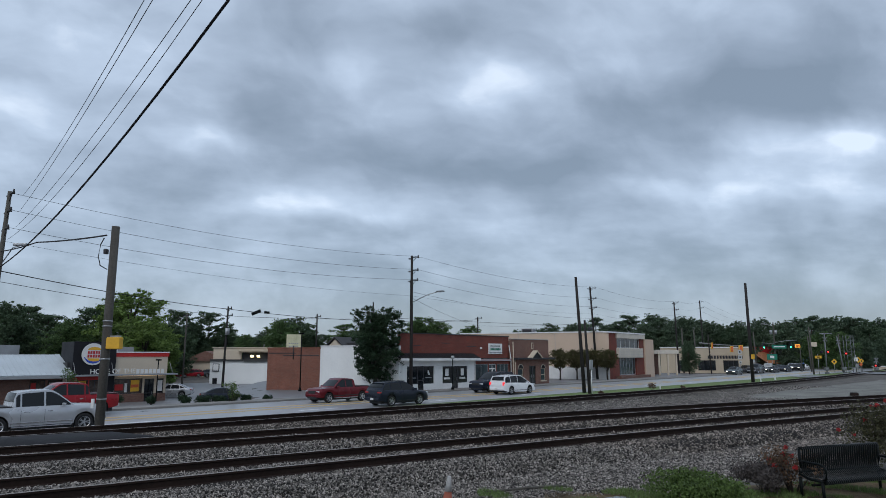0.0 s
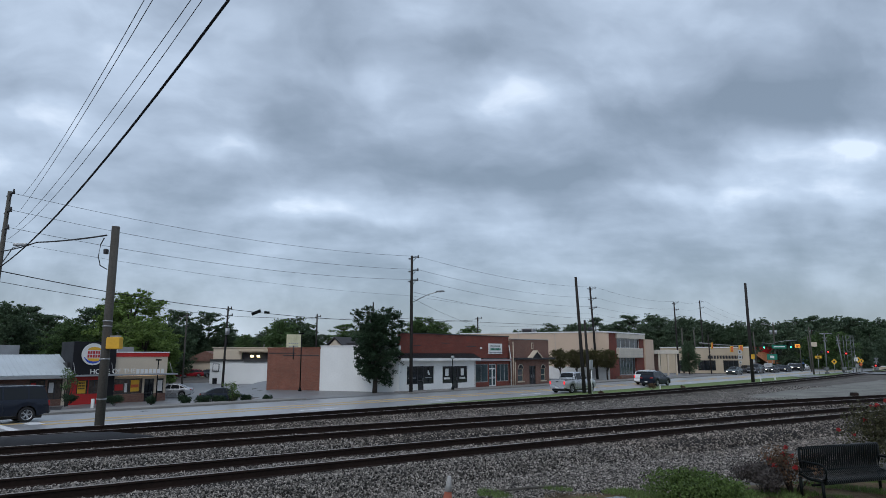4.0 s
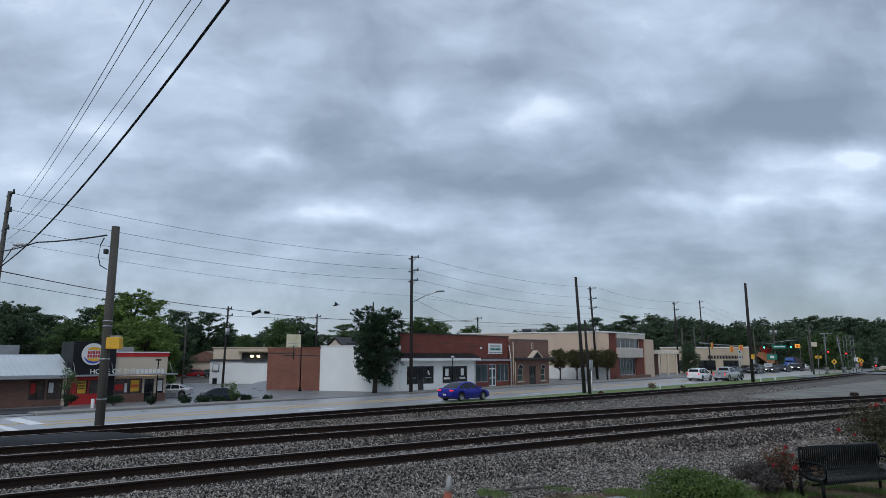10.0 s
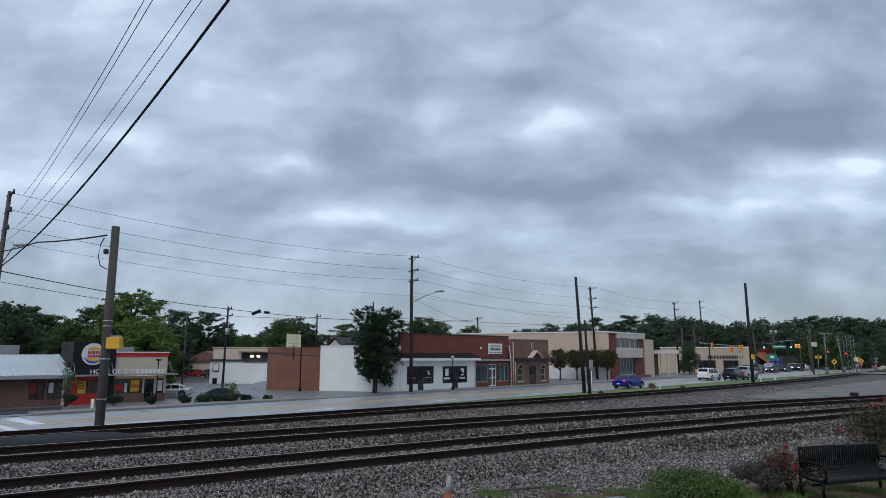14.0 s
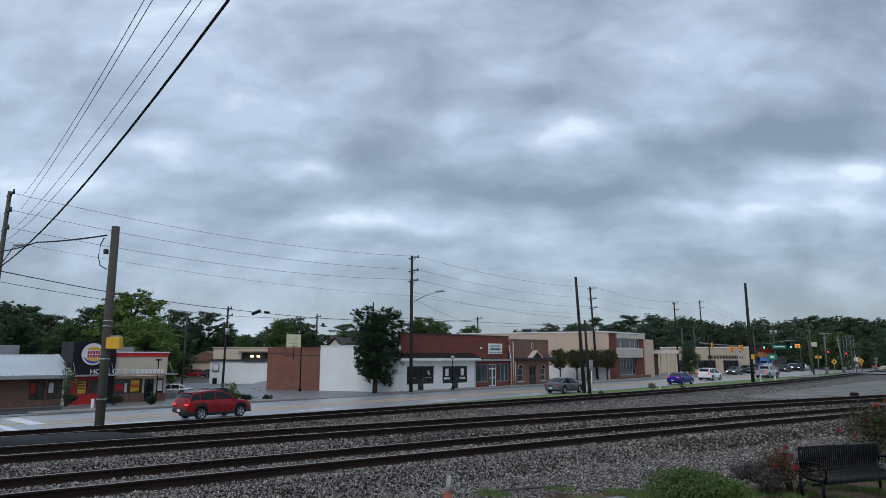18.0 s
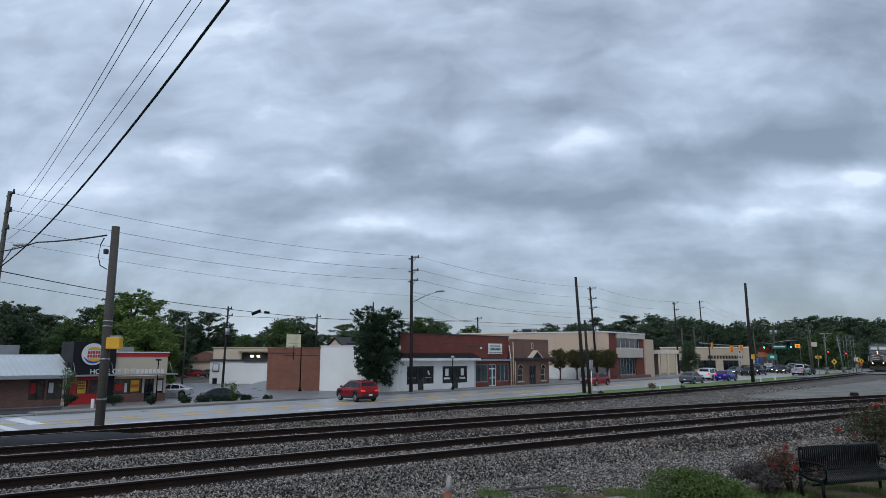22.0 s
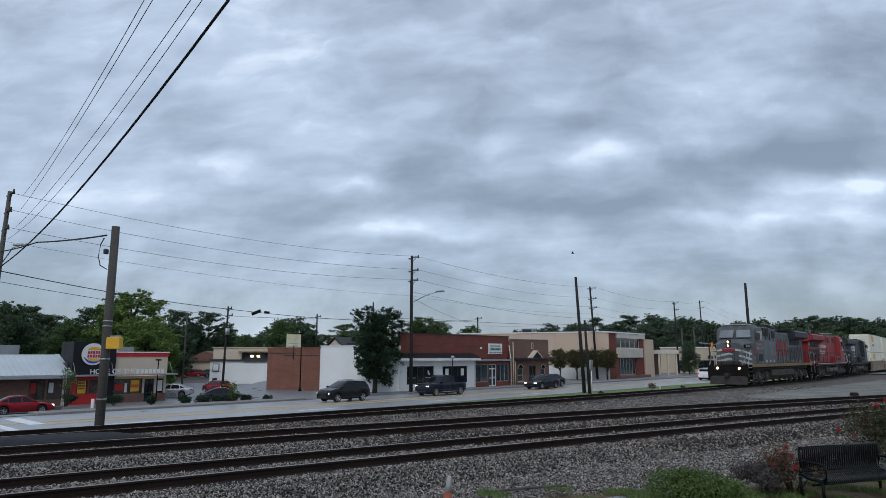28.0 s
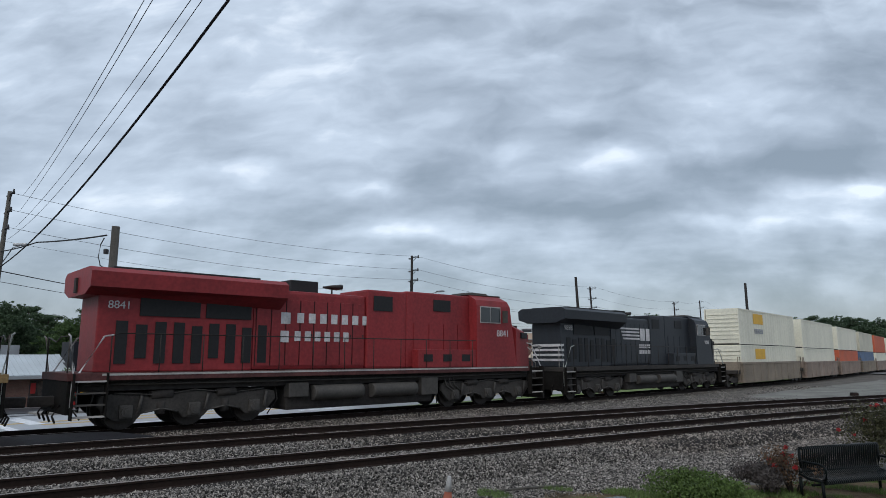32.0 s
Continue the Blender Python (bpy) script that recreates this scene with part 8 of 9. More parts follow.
for p, q in zip(rows_, rows_[1:]):
    for k in range(6):
        bm.faces.new((p[k], q[k], q[k + 1], p[k + 1])).smooth = k > 1
tagged(part("crossing_pad", bm, MATTING), "black asphalt hump between the tracks at the crossing", "crossing", kind="structure")

# grass and soil strip by the bench
bm = bmesh.new()
vs = []
for i in range(13):
    x = 1.4 + 0.75 * i
    vs.append([bm.verts.new((x + 0.1 * j, 7.6 + (4.75 + 0.11 * i + 0.16 * noise.noise(Vector((i * 0.9, 2, 0)))) * j / 4, 1.13 + 0.045 * (j < 4))) for j in range(5)])
for i in range(12):
    for j in range(4):
        bm.faces.new((vs[i][j], vs[i + 1][j], vs[i + 1][j + 1], vs[i][j + 1])).smooth = True
tagged(part("lawn_edge", bm, mat("mulch_and_turf", (0.115, 0.085, 0.052), 0.95, spec=0.1, var=0.75, scale=9, fine=120, bump=1.0)), "worn turf and brown mulch round the bench", "lawn", kind="structure")


def blades(n, seed):
    rng = np.random.default_rng(seed)
    V, F = [], []
    while len(V) < n * 3:
        x, y = rng.uniform(0.6, 9.5), rng.uniform(10.4, 13.2)
        if y > 12.2 + 0.1 * x or noise.noise(Vector((x * 1.3, y * 1.3, 3))) < (0.12 if x < 3.6 else -0.15) + 0.2 * (x > 5.2):
            continue
        a, h = rng.uniform(0, math.tau), rng.uniform(0.03, 0.085)
        dx, dy = math.cos(a) * 0.006, math.sin(a) * 0.006
        tx, ty = rng.normal(0, 0.02, 2)
        i = len(V)
        V += [(x - dx, y - dy, 1.19), (x + dx, y + dy, 1.19), (x + tx, y + ty, 1.19 + h)]
        F.append((i, i + 1, i + 2))
    me = bpy.data.meshes.new("grass_blades")
    me.from_pydata(V, [], F)
    me.materials.append(BLADES)
    return tagged(new("grass_blades", me), "short green grass blades by the shrub", "grass", kind="stuff")


blades(19000, 5)
bm = bmesh.new()
bm.faces.new([bm.verts.new((3.05 + (0.34 + 0.05 * math.sin(5 * a)) * math.cos(a), 11.45 + (0.16 + 0.04 * math.cos(3 * a)) * math.sin(a), 1.2)) for a in (k * math.tau / 28 for k in range(28))])
tagged(part("puddle", bm, mat("puddle_water", (0.05, 0.048, 0.042), 0.05, var=0.2, spec=0.8, bump=0.0)), "shallow puddle on the worn soil", "puddle", kind="structure")
tagged(part("edging_strip", rod([(0.75, 11.95, 1.2), (1.5, 12.25, 1.22), (2.25, 12.5, 1.21)], 0.022, n=6), WOOD_POLE), "weathered timber edging strip lying on gravel", "edging")


# bench of black strap steel
def bench():
    b = thing("park_bench", pose(6.04, 11.58, 1.13, 0, 0, 20), "black strap-steel park bench with curved slats", "bench")
    L = 1.85
    path = [(0.0, 0.86), (-0.045, 0.885), (-0.07, 0.85), (-0.05, 0.72), (-0.02, 0.56), (-0.03, 0.47), (-0.09, 0.425), (-0.2, 0.42), (-0.34, 0.435), (-0.47, 0.43), (-0.52, 0.39), (-0.50, 0.35)]
    first = None
    n = 40
    for i in range(n):
        x = 0.05 + (L - 0.1) * i / (n - 1)
        if first is None:
            bm = bmesh.new()
            prev = None
            for y, z in path:
                ring = [bm.verts.new((dx, y + dy, z)) for dx, dy in ((-0.0165, 0), (0.0165, 0), (0.0165, 0.007), (-0.0165, 0.007))]
                if prev:
                    for k in range(4):
                        bm.faces.new((prev[k], prev[(k + 1) % 4], ring[(k + 1) % 4], ring[k])).smooth = True
                else:
                    bm.faces.new(ring)
                prev = ring
            bm.faces.new(prev[::-1])
            first = part("slat", bm, BLACK_METAL, b, m=pose(x, 0, 0))
        else:
            share("slat", first, b, pose(x, 0, 0))
    part("top_rail", rod([(0, -0.03, 0.865), (L, -0.03, 0.865)], 0.026, n=10), BLACK_METAL, b)
    part("seat_rail", rod([(0, -0.49, 0.385), (L, -0.49, 0.385)], 0.022, n=8), BLACK_METAL, b)
    part("back_rail", rod([(0, -0.01, 0.48), (L, -0.01, 0.48)], 0.022, n=8), BLACK_METAL, b)
    for x in (0.0, L):
        part("armrest", rod([(x, -0.04, 0.66), (x, -0.15, 0.655), (x, -0.4, 0.655), (x, -0.49, 0.63), (x, -0.53, 0.56), (x, -0.52, 0.44), (x, -0.45, 0.405)], 0.022, n=8), BLACK_METAL, b)
        part("side_frame", rod([(x, -0.03, 0.86), (x, -0.04, 0.6), (x, -0.01, 0.45), (x, -0.2, 0.39), (x, -0.49, 0.39)], 0.024, n=8), BLACK_METAL, b)
        for y in (-0.44, -0.02):
            part("leg", rod([(x, y, 0.4), (x, y * 1.04, 0.0)], 0.026, n=8), BLACK_METAL, b)
    part("cross_brace", rod([(0, -0.24, 0.3), (L, -0.24, 0.3)], 0.02, n=8), BLACK_METAL, b)


bench()

# traffic cone
CONE_ORANGE = mat("faded_cone_orange", (0.30, 0.085, 0.05), 0.75, var=0.4, scale=14)
CONE_WHITE = mat("scuffed_cone_white", (0.36, 0.36, 0.35), 0.7, var=0.4, scale=20)
c = thing("traffic_cone", pose(0.03, 9.89, 1.13, 3, 5, 0), "faded orange traffic cone with white collar", "traffic cone")
part("cone", rod([(0, 0, 0.03), (0, 0, 0.52)], 0.14, 0.045, 20), CONE_ORANGE, c)
part("collar", rod([(0, 0, 0.5), (0, 0, 0.71)], 0.052, 0.026, 20), CONE_WHITE, c, "scuffed white reflective collar")
part("base", bx(-0.19, 0.19, -0.19, 0.19, 0, 0.035, 0.01), CONE_ORANGE, c)
stub = thing("stump", pose(26.2, 42.7, 1.0), "small dark red-brown stump on gravel", "stump")
part("stub", rod([(0, 0, -0.1), (0, 0, 0.16), (0, 0, 0.24)], 0.3, 0.2, 10), RAIL_SIDE, stub)


# ---------------- plants ----------------
def leaf_cloud(n, size, blobs, seed, soft_edge=False, shell=0.55):
    """Many small leaf cards grouped into clumps inside rounded masses; blobs: x, y, z, rx, ry, rz."""
    rng = np.random.default_rng(seed)
    w = np.array([b[3] * b[4] * b[5] for b in blobs]) ** 0.7
    pick = rng.choice(len(blobs), n, p=w / w.sum())
    B = np.array(blobs)[pick]
    d = rng.normal(0, 1, (n, 3))
    d /= np.linalg.norm(d, axis=1)[:, None]
    r = rng.uniform(shell ** 2, 1.0, (n, 1)) ** 0.5 * rng.uniform(0.82, 1.12, (n, 1))
    if soft_edge:
        r = np.minimum(np.abs(rng.normal(0, 0.6, (n, 1))), rng.uniform(0.8, 1.35, (n, 1)))
    C = B[:, :3] + d * r * B[:, 3:]
    nrm = d + rng.normal(0, 0.7, (n, 3)) + np.array((0, 0, 0.35))
    nrm /= np.linalg.norm(nrm, axis=1)[:, None]
    a = np.cross(nrm, rng.normal(0, 1, (n, 3)))
    a /= np.linalg.norm(a, axis=1)[:, None]
    b = np.cross(nrm, a)
    s = size * rng.uniform(0.6, 1.4, (n, 1))
    q = np.stack((C - a * s * 0.5, C + b * s * 0.32, C + a * s * 0.62, C - b * s * 0.34), 1)
    return q.reshape(-1, 3)


def crown(name, verts, material, parent, label=""):
    n = len(verts) // 4
    me = bpy.data.meshes.new(name)
    me.vertices.add(n * 4)
    me.vertices.foreach_set("co", verts.astype(np.float32).ravel())
    me.loops.add(n * 4)
    me.loops.foreach_set("vertex_index", np.arange(n * 4, dtype=np.int32))
    me.polygons.add(n)
    me.polygons.foreach_set("loop_start", np.arange(0, n * 4, 4, dtype=np.int32))
    me.update()
    me.materials.append(material)
    ob = new(name, me)
    ob.parent = parent
    if label:
        ob["label"] = label
    return ob


def shrub(x, y, z, w, h, material, n, size, seed, label, name="shrub", flowers=0, stems=7, dense=10):
    rnd = random.Random(seed)
    b = thing(name, pose(x, y, z, 0, 0, rnd.uniform(0, 360)), label, "shrub")
    bm = bmesh.new()
    blobs = []
    for i in range(dense):
        a, r = rnd.uniform(0, math.tau), rnd.uniform(0.1, 0.36) * w
        zz = h * rnd.uniform(0.35, 0.78)
        q = w * rnd.uniform(0.16, 0.26)
        blobs.append((r * math.cos(a), r * math.sin(a), zz, q, q, min(q, h * 0.3)))
    for i in range(stems):
        bl = blobs[i % len(blobs)]
        tube(bm, [(bl[0] * 0.15, bl[1] * 0.15, 0), (bl[0] * 0.6, bl[1] * 0.6, bl[2] * 0.55), bl[:3]], 0.018 * max(0.6, h), 0.006, 6)
    part("stem", bm, BARK, b)
    crown("foliage", leaf_cloud(n, size, blobs, seed, shell=0.35), material, b)
    if flowers:
        for i in range(flowers):
            bl = rnd.choice(blobs)
            a = rnd.uniform(0, math.tau)
            c = Vector((bl[0] + bl[3] * math.cos(a) * 0.8, bl[1] + bl[4] * math.sin(a) * 0.8, bl[2] + bl[5] * rnd.uniform(0.3, 1.0)))
            q = leaf_cloud(26, 0.05, [(c.x, c.y, c.z, 0.045, 0.045, 0.04)], seed * 31 + i, shell=0.2)
            crown("flower", q, PETAL, b, "red rose bloom" if i == 0 else "")
    return b


shrub(4.15, 11.1, 1.13, 1.65, 0.54, LEAF_BUSH, 9000, 0.042, 21, "rounded bright green shrub beside the lawn", dense=18)
shrub(5.6, 12.1, 1.13, 1.2, 0.56, LEAF_PURPLE, 5000, 0.04, 22, "low purple-brown shrub with fine twigs", dense=12)
shrub(6.1, 11.95, 1.13, 1.0, 1.12, LEAF_ROSE, 1500, 0.045, 23, "straggly rose bush with red blooms", "rose_bush", 9, 9, 9)
shrub(9.5, 13.9, 1.13, 2.3, 1.45, LEAF_DUSK, 9000, 0.05, 24, "large rose bush with red blooms behind the bench", "rose_bush", 16, 10, 16)
shrub(10.9, 13.9, 1.13, 1.8, 1.5, LEAF_DUSK, 6000, 0.05, 25, "large green rose bush with red blooms", "rose_bush", 9, 10, 14)


def tree_mesh(kind, seed, low=0.1):
    """Trunk with limbs and the leaf masses of one tree about 10 m high, as two bmesh inputs."""
    rnd = random.Random(seed)
    bm = bmesh.new()
    blobs = []
    H = 10.0
    if kind == "pine":
        tube(bm, [(0, 0, 0), (0.1, 0.05, H * 0.5), (0.0, 0.1, H * 0.97)], 0.2, 0.05, 8)
        # whorls of limbs that carry flat pads of needles, with air between them
        z = 0.34 * H
        while z < 0.97 * H:
            t = z / H
            reach = 2.5 * (1 - ((t - 0.55) / 0.5) ** 2) + 0.25
            a0 = rnd.uniform(0, math.tau)
            for k in range(rnd.choice((3, 4, 5))):
                a, r = a0 + k * math.tau / 4.2 + rnd.uniform(-0.4, 0.4), max(0.3, reach * rnd.uniform(0.45, 1.1))
                tip = Vector((r * math.cos(a), r * math.sin(a), z + 0.25 * r + rnd.uniform(-0.2, 0.2)))
                tube(bm, [(0, 0, z - 0.1), tip * 0.5 + Vector((0, 0, z * 0.48)), tip], 0.04, 0.012, 5)
                for j in range(4):
                    q = rnd.uniform(0.28, 0.55)
                    p = tip * (0.45 + 0.2 * j) + Vector((0, 0, (z + 0.08) * (0.55 - 0.2 * j))) + Vector((rnd.uniform(-0.3, 0.3), rnd.uniform(-0.3, 0.3), rnd.uniform(0, 0.25)))
                    blobs.append((p.x, p.y, p.z, q * 1.35, q * 1.35, q * 0.62))
            z += rnd.uniform(0.4, 0.75)
    else:
        tube(bm, [(0, 0, 0), (0.1, 0.0, H * 0.25), (0.0, 0.1, H * 0.5), (0.1, 0, H * 0.8)], 0.24, 0.06, 8)
        lobes = [(rnd.uniform(0, math.tau), rnd.uniform(0.5, 1.3)) for _ in range(5)]

        def reach(t, a):
            k = min(1.0, max(0.0, (t - low) / (1.0 - low)))
            swell = (math.sin(math.pi * min(1, 0.10 + 0.90 * k)) ** 0.6) if kind == "oak" else (1 - k ** 2.6) ** 0.8 * min(1, 0.45 + 1.7 * k)
            return (3.1 if kind == "oak" else 3.3) * swell * ((0.78 if kind == "oak" else 0.6) + (0.16 if kind == "oak" else 0.26) * sum(g * max(0, math.cos(a - b)) ** 2 for b, g in lobes))
        # boughs, each ending in a mass of leaf clumps
        for i in range(46):
            t = low + (0.95 - low) * (i + rnd.random()) / 46
            a = i * 2.4 + rnd.uniform(-0.6, 0.6)
            R = reach(t, a)
            r = R * rnd.uniform(0.45, 0.86)
            c = Vector((r * math.cos(a), r * math.sin(a), H * t))
            if kind == "cone" and t > 0.7:
                # two leading shoots, the one a little taller
                c.x += (-1.05 if i % 2 else 0.95) * min(1.0, (t - 0.7) / 0.14)
            if i % 3 == 0:
                tube(bm, [(0, 0, max(H * 0.12, c.z * 0.6)), (c.x * 0.55, c.y * 0.55, c.z * 0.88), c], 0.09, 0.02, 6)
            big = min(1.0, 0.30 * R + 0.28) * rnd.uniform(0.75, 1.2)
            blobs.append((*c, big * 0.8, big * 0.8, big * 0.62))
            for j in range(9):
                d = Vector((rnd.gauss(0, 1), rnd.gauss(0, 1), rnd.gauss(0.25, 0.8))).normalized() * big * rnd.uniform(0.75, 1.15)
                q = big * rnd.uniform(0.22, 0.42)
                blobs.append((c.x + d.x, c.y + d.y, min(c.z + d.z * 0.85, H * 1.0), q * 1.1, q * 1.1, q * 0.8))
        # inner shade of the crown
        for i in range(16):
            t = low + 0.06 + (0.82 - low) * rnd.random()
            a = rnd.uniform(0, math.tau)
            r = reach(t, a) * rnd.uniform(0.0, 0.45)
            blobs.append((r * math.cos(a), r * math.sin(a), H * t, 0.95, 0.95, 0.8))
    return bm, blobs


def tree_kind(kind, seed, material, n, size, low):
    bm, blobs = tree_mesh(kind, seed, low)
    me = bpy.data.meshes.new("trunk")
    bm.to_mesh(me)
    bm.free()
    me.materials.append(BARK)
    return me, leaf_cloud(n, size, blobs, seed, True), material


def plant(kindset, x, y, z, h, wide, turn, label, group="trees"):
    me, crown_me = kindset
    b = thing("tree", pose(x, y, z, 0, 0, turn), label, "tree", group)
    b.scale = (wide * h / 10, wide * h / 10, h / 10)
    t = new("trunk", me)
    t.parent = b
    c = new("crown", crown_me)
    c.parent = b
    return b


def kindset(kind, seed, material, n, size, low=0.1):
    me, verts, material = tree_kind(kind, seed, material, n, size, low)
    tmp = thing("tmp", Matrix.Identity(4), "", "")
    ob = crown("crown", verts, material, tmp)
    cm = ob.data
    bpy.data.objects.remove(ob)
    bpy.data.objects.remove(tmp)
    return me, cm


OAK1 = kindset("oak", 1, LEAF_MID, 26000, 0.21)
OAK2 = kindset("oak", 2, LEAF_DARK, 26000, 0.21)
OAK3 = kindset("oak", 3, LEAF_LIGHT, 26000, 0.21)
PINE1 = kindset("pine", 4, LEAF_DARK, 15000, 0.20)
PINE2 = kindset("pine", 5, LEAF_MID, 15000, 0.20)
NEAR = kindset("cone", 8, LEAF_DEEP, 60000, 0.15, 0.15)
FAR1 = kindset("oak", 13, LEAF_FAR_HAZE, 22000, 0.22)
FAR2 = kindset("pine", 14, LEAF_FAR_HAZE, 14000, 0.21)
SMALL = kindset("oak", 11, LEAF_RUSSET, 9000, 0.28, 0.42)


# unseen trees added behind the viewer: they darken reflections and block low sky
for i in range(26):
    plant((OAK1, OAK2, PINE1)[i % 3], -118 + 9.5 * i, -46 - 7 * (i % 2), 0.9, 11.5 + (i * 7 % 5), 1.25, 47 * i, "unseen leafy tree added behind the viewer to darken reflections", "trees by the near street")
# street trees
plant(NEAR, -6.6, 64.6, -0.1, 8.7, 1.2, 10, "dense dark green tree against the white wall")
for i, (x, y) in enumerate(((17.3, 98.5), (20.0, 99.5), (22.2, 100.0), (24.4, 99.0))):
    plant(SMALL, x, y, -0.1, 4.7, 1.25, 70 * i, "small russet-green street tree by the stucco wall", "row of street trees")
plant(OAK2, 47.3, 128, -0.2, 6.6, 1.0, 20, "small dark tree beside the tan shop")
# crape myrtle beside the restaurant
shrub(-33.7, 60.0, -0.9, 1.9, 4.1, LEAF_MID, 650, 0.12, 31, "thin multi-stem tree beside the restaurant", "small_tree", 0, 8, 10)
shrub(-16.2, 51.5, -0.2, 1.6, 2.1, LEAF_BUSH, 520, 0.11, 32, "tall spiky ornamental grass clump by the kerb", "ornamental_grass", 0, 14, 8)
for i, (u, d, w) in enumerate(((-0.555, 52.2, 1.6), (-0.49, 50.5, 1.9), (-0.435, 50.8, 1.2), (-0.385, 51.5, 1.3), (-0.357, 52, 1.7), (-0.334, 52.5, 1.7), (-0.315, 53, 1.2), (-0.293, 53.6, 1.2), (-0.262, 54.5, 1.2))):
    shrub(u * d, d, -0.12 - 0.02 * i, w * 0.8, 0.8, LEAF_DEEP, 5200, 0.05, 40 + i, "clipped round dark green shrub in the planting bed", dense=18)

# tree line behind the restaurant and car park: bearing, distance, height, width, kind
rnd = random.Random(77)
rows = [(-0.66, 96, 13, 1.0, OAK2), (-0.60, 105, 12.5, 1.0, PINE1), (-0.565, 98, 11.5, 1.1, OAK1), (-0.53, 110, 13.5, 0.9, PINE1), (-0.50, 112, 14, 0.9, PINE2), (-0.475, 100, 15.6, 1.2, OAK3), (-0.45, 92, 11.0, 1.25, OAK3),
        (-0.425, 96, 9.5, 1.0, OAK3), (-0.40, 178, 20, 0.9, PINE1), (-0.38, 185, 18, 1.0, OAK2), (-0.355, 188, 21.5, 0.8, PINE1), (-0.33, 190, 17, 1.0, OAK2), (-0.70, 100, 13, 1.0, PINE2), (-0.63, 118, 15, 0.9, PINE1),
        (-0.30, 165, 12, 1.0, OAK1), (-0.27, 170, 14, 1.1, OAK2), (-0.245, 150, 15, 1.1, OAK1), (-0.225, 165, 16.5, 1.2, OAK2), (-0.20, 175, 14, 1.0, OAK2), (-0.175, 180, 12, 1.0, PINE1), (-0.15, 175, 14, 1.1, PINE2), (-0.125, 160, 13, 1.1, OAK2),
        (-0.10, 165, 13.5, 1.2, OAK1), (-0.03, 150, 14.5, 1.3, OAK1), (-0.005, 152, 13.5, 1.1, OAK1), (0.043, 150, 12.5, 1.0, OAK1), (0.112, 160, 12, 0.9, OAK2), (0.14, 175, 11, 0.9, PINE2), (0.165, 170, 14, 1.0, OAK2)]
for u, d, h, w, kd in rows:
    plant(kd, u * d, d, -1.2 if u < -0.2 else -0.3, h * (0.95 if u < -0.41 else 0.85) * rnd.uniform(0.94, 1.06), w * 1.15, rnd.uniform(0, 360), "tall dark green pine behind the buildings" if kd in (PINE1, PINE2) else "leafy green tree behind the buildings")
# undergrowth and lower trees that close the gaps
for u0, u1, d0, d1, h0, h1, step in ((-0.72, -0.445, 100, 125, 6.5, 9.5, 0.022), (-0.72, -0.40, 128, 150, 9.5, 12.0, 0.022), (-0.40, -0.2, 190, 215, 9.5, 12, 0.018), (0.18, 0.8, 262, 285, 14, 17, 0.016), (-0.42, -0.20, 185, 205, 8, 10.5, 0.02), (-0.20, 0.2, 175, 200, 7, 9, 0.024)):
    u = u0
    while u < u1:
        d = rnd.uniform(d0, d1)
        plant(rnd.choice((OAK2, OAK2, OAK1)), u * d, d, -1.4, rnd.uniform(h0, h1), 1.35, rnd.uniform(0, 360), "bushy dark green tree behind the buildings", "trees behind the buildings")
        u += step * rnd.uniform(0.7, 1.2)
# woods behind the far junction, the haze over them put into the leaf colour
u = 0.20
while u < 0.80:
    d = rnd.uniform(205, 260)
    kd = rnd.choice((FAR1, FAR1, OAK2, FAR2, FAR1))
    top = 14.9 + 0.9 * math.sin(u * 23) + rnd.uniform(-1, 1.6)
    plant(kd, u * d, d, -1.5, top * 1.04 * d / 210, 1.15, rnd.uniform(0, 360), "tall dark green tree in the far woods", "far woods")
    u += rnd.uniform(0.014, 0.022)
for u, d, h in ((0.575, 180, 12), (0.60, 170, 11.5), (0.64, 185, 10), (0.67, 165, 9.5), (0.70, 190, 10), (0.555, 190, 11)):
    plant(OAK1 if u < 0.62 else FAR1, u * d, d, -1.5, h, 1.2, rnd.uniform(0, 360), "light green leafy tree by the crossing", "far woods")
# ---------------- far junction and level crossing ----------------
def upright(x, y, z0, h, r, material, parent, lean=0.0, name="post"):
    return part(name, rod([(x, y, z0), (x + lean, y, z0 + h)], r, r * 0.8, 8), material, parent)


def signal_head(x, y, z, lamp, lit, label, backplate=BLACK_PANEL, size=1.0, turn=0.0):
    """Three-lamp traffic signal hanging at z (its middle); lamp: which one is lit."""
    b = thing("traffic_signal", pose(x, y, z, 0, 0, turn), label, "traffic light", "traffic signals")
    part("housing", bx(-0.2 * size, 0.2 * size, -0.12, 0.18, -0.6 * size, 0.6 * size, 0.03), backplate, b)
    for i, zz in enumerate((0.38, 0.0, -0.38)):
        part("lamp", rod([(0, -0.13, zz * size), (0, -0.17, zz * size)], 0.17 * size, n=12), lit if i == lamp else DARK_TRIM, b, "lit lamp" if i == lamp else "")
        part("visor", rod([(0, -0.13, zz * size + 0.19 * size), (0, -0.36, zz * size + 0.19 * size)], 0.03, n=6), backplate, b)
    part("hanger", rod([(0, 0, 0.6 * size), (0, 0, 1.3 * size)], 0.03, n=6), DARK_TRIM, b)
    return b


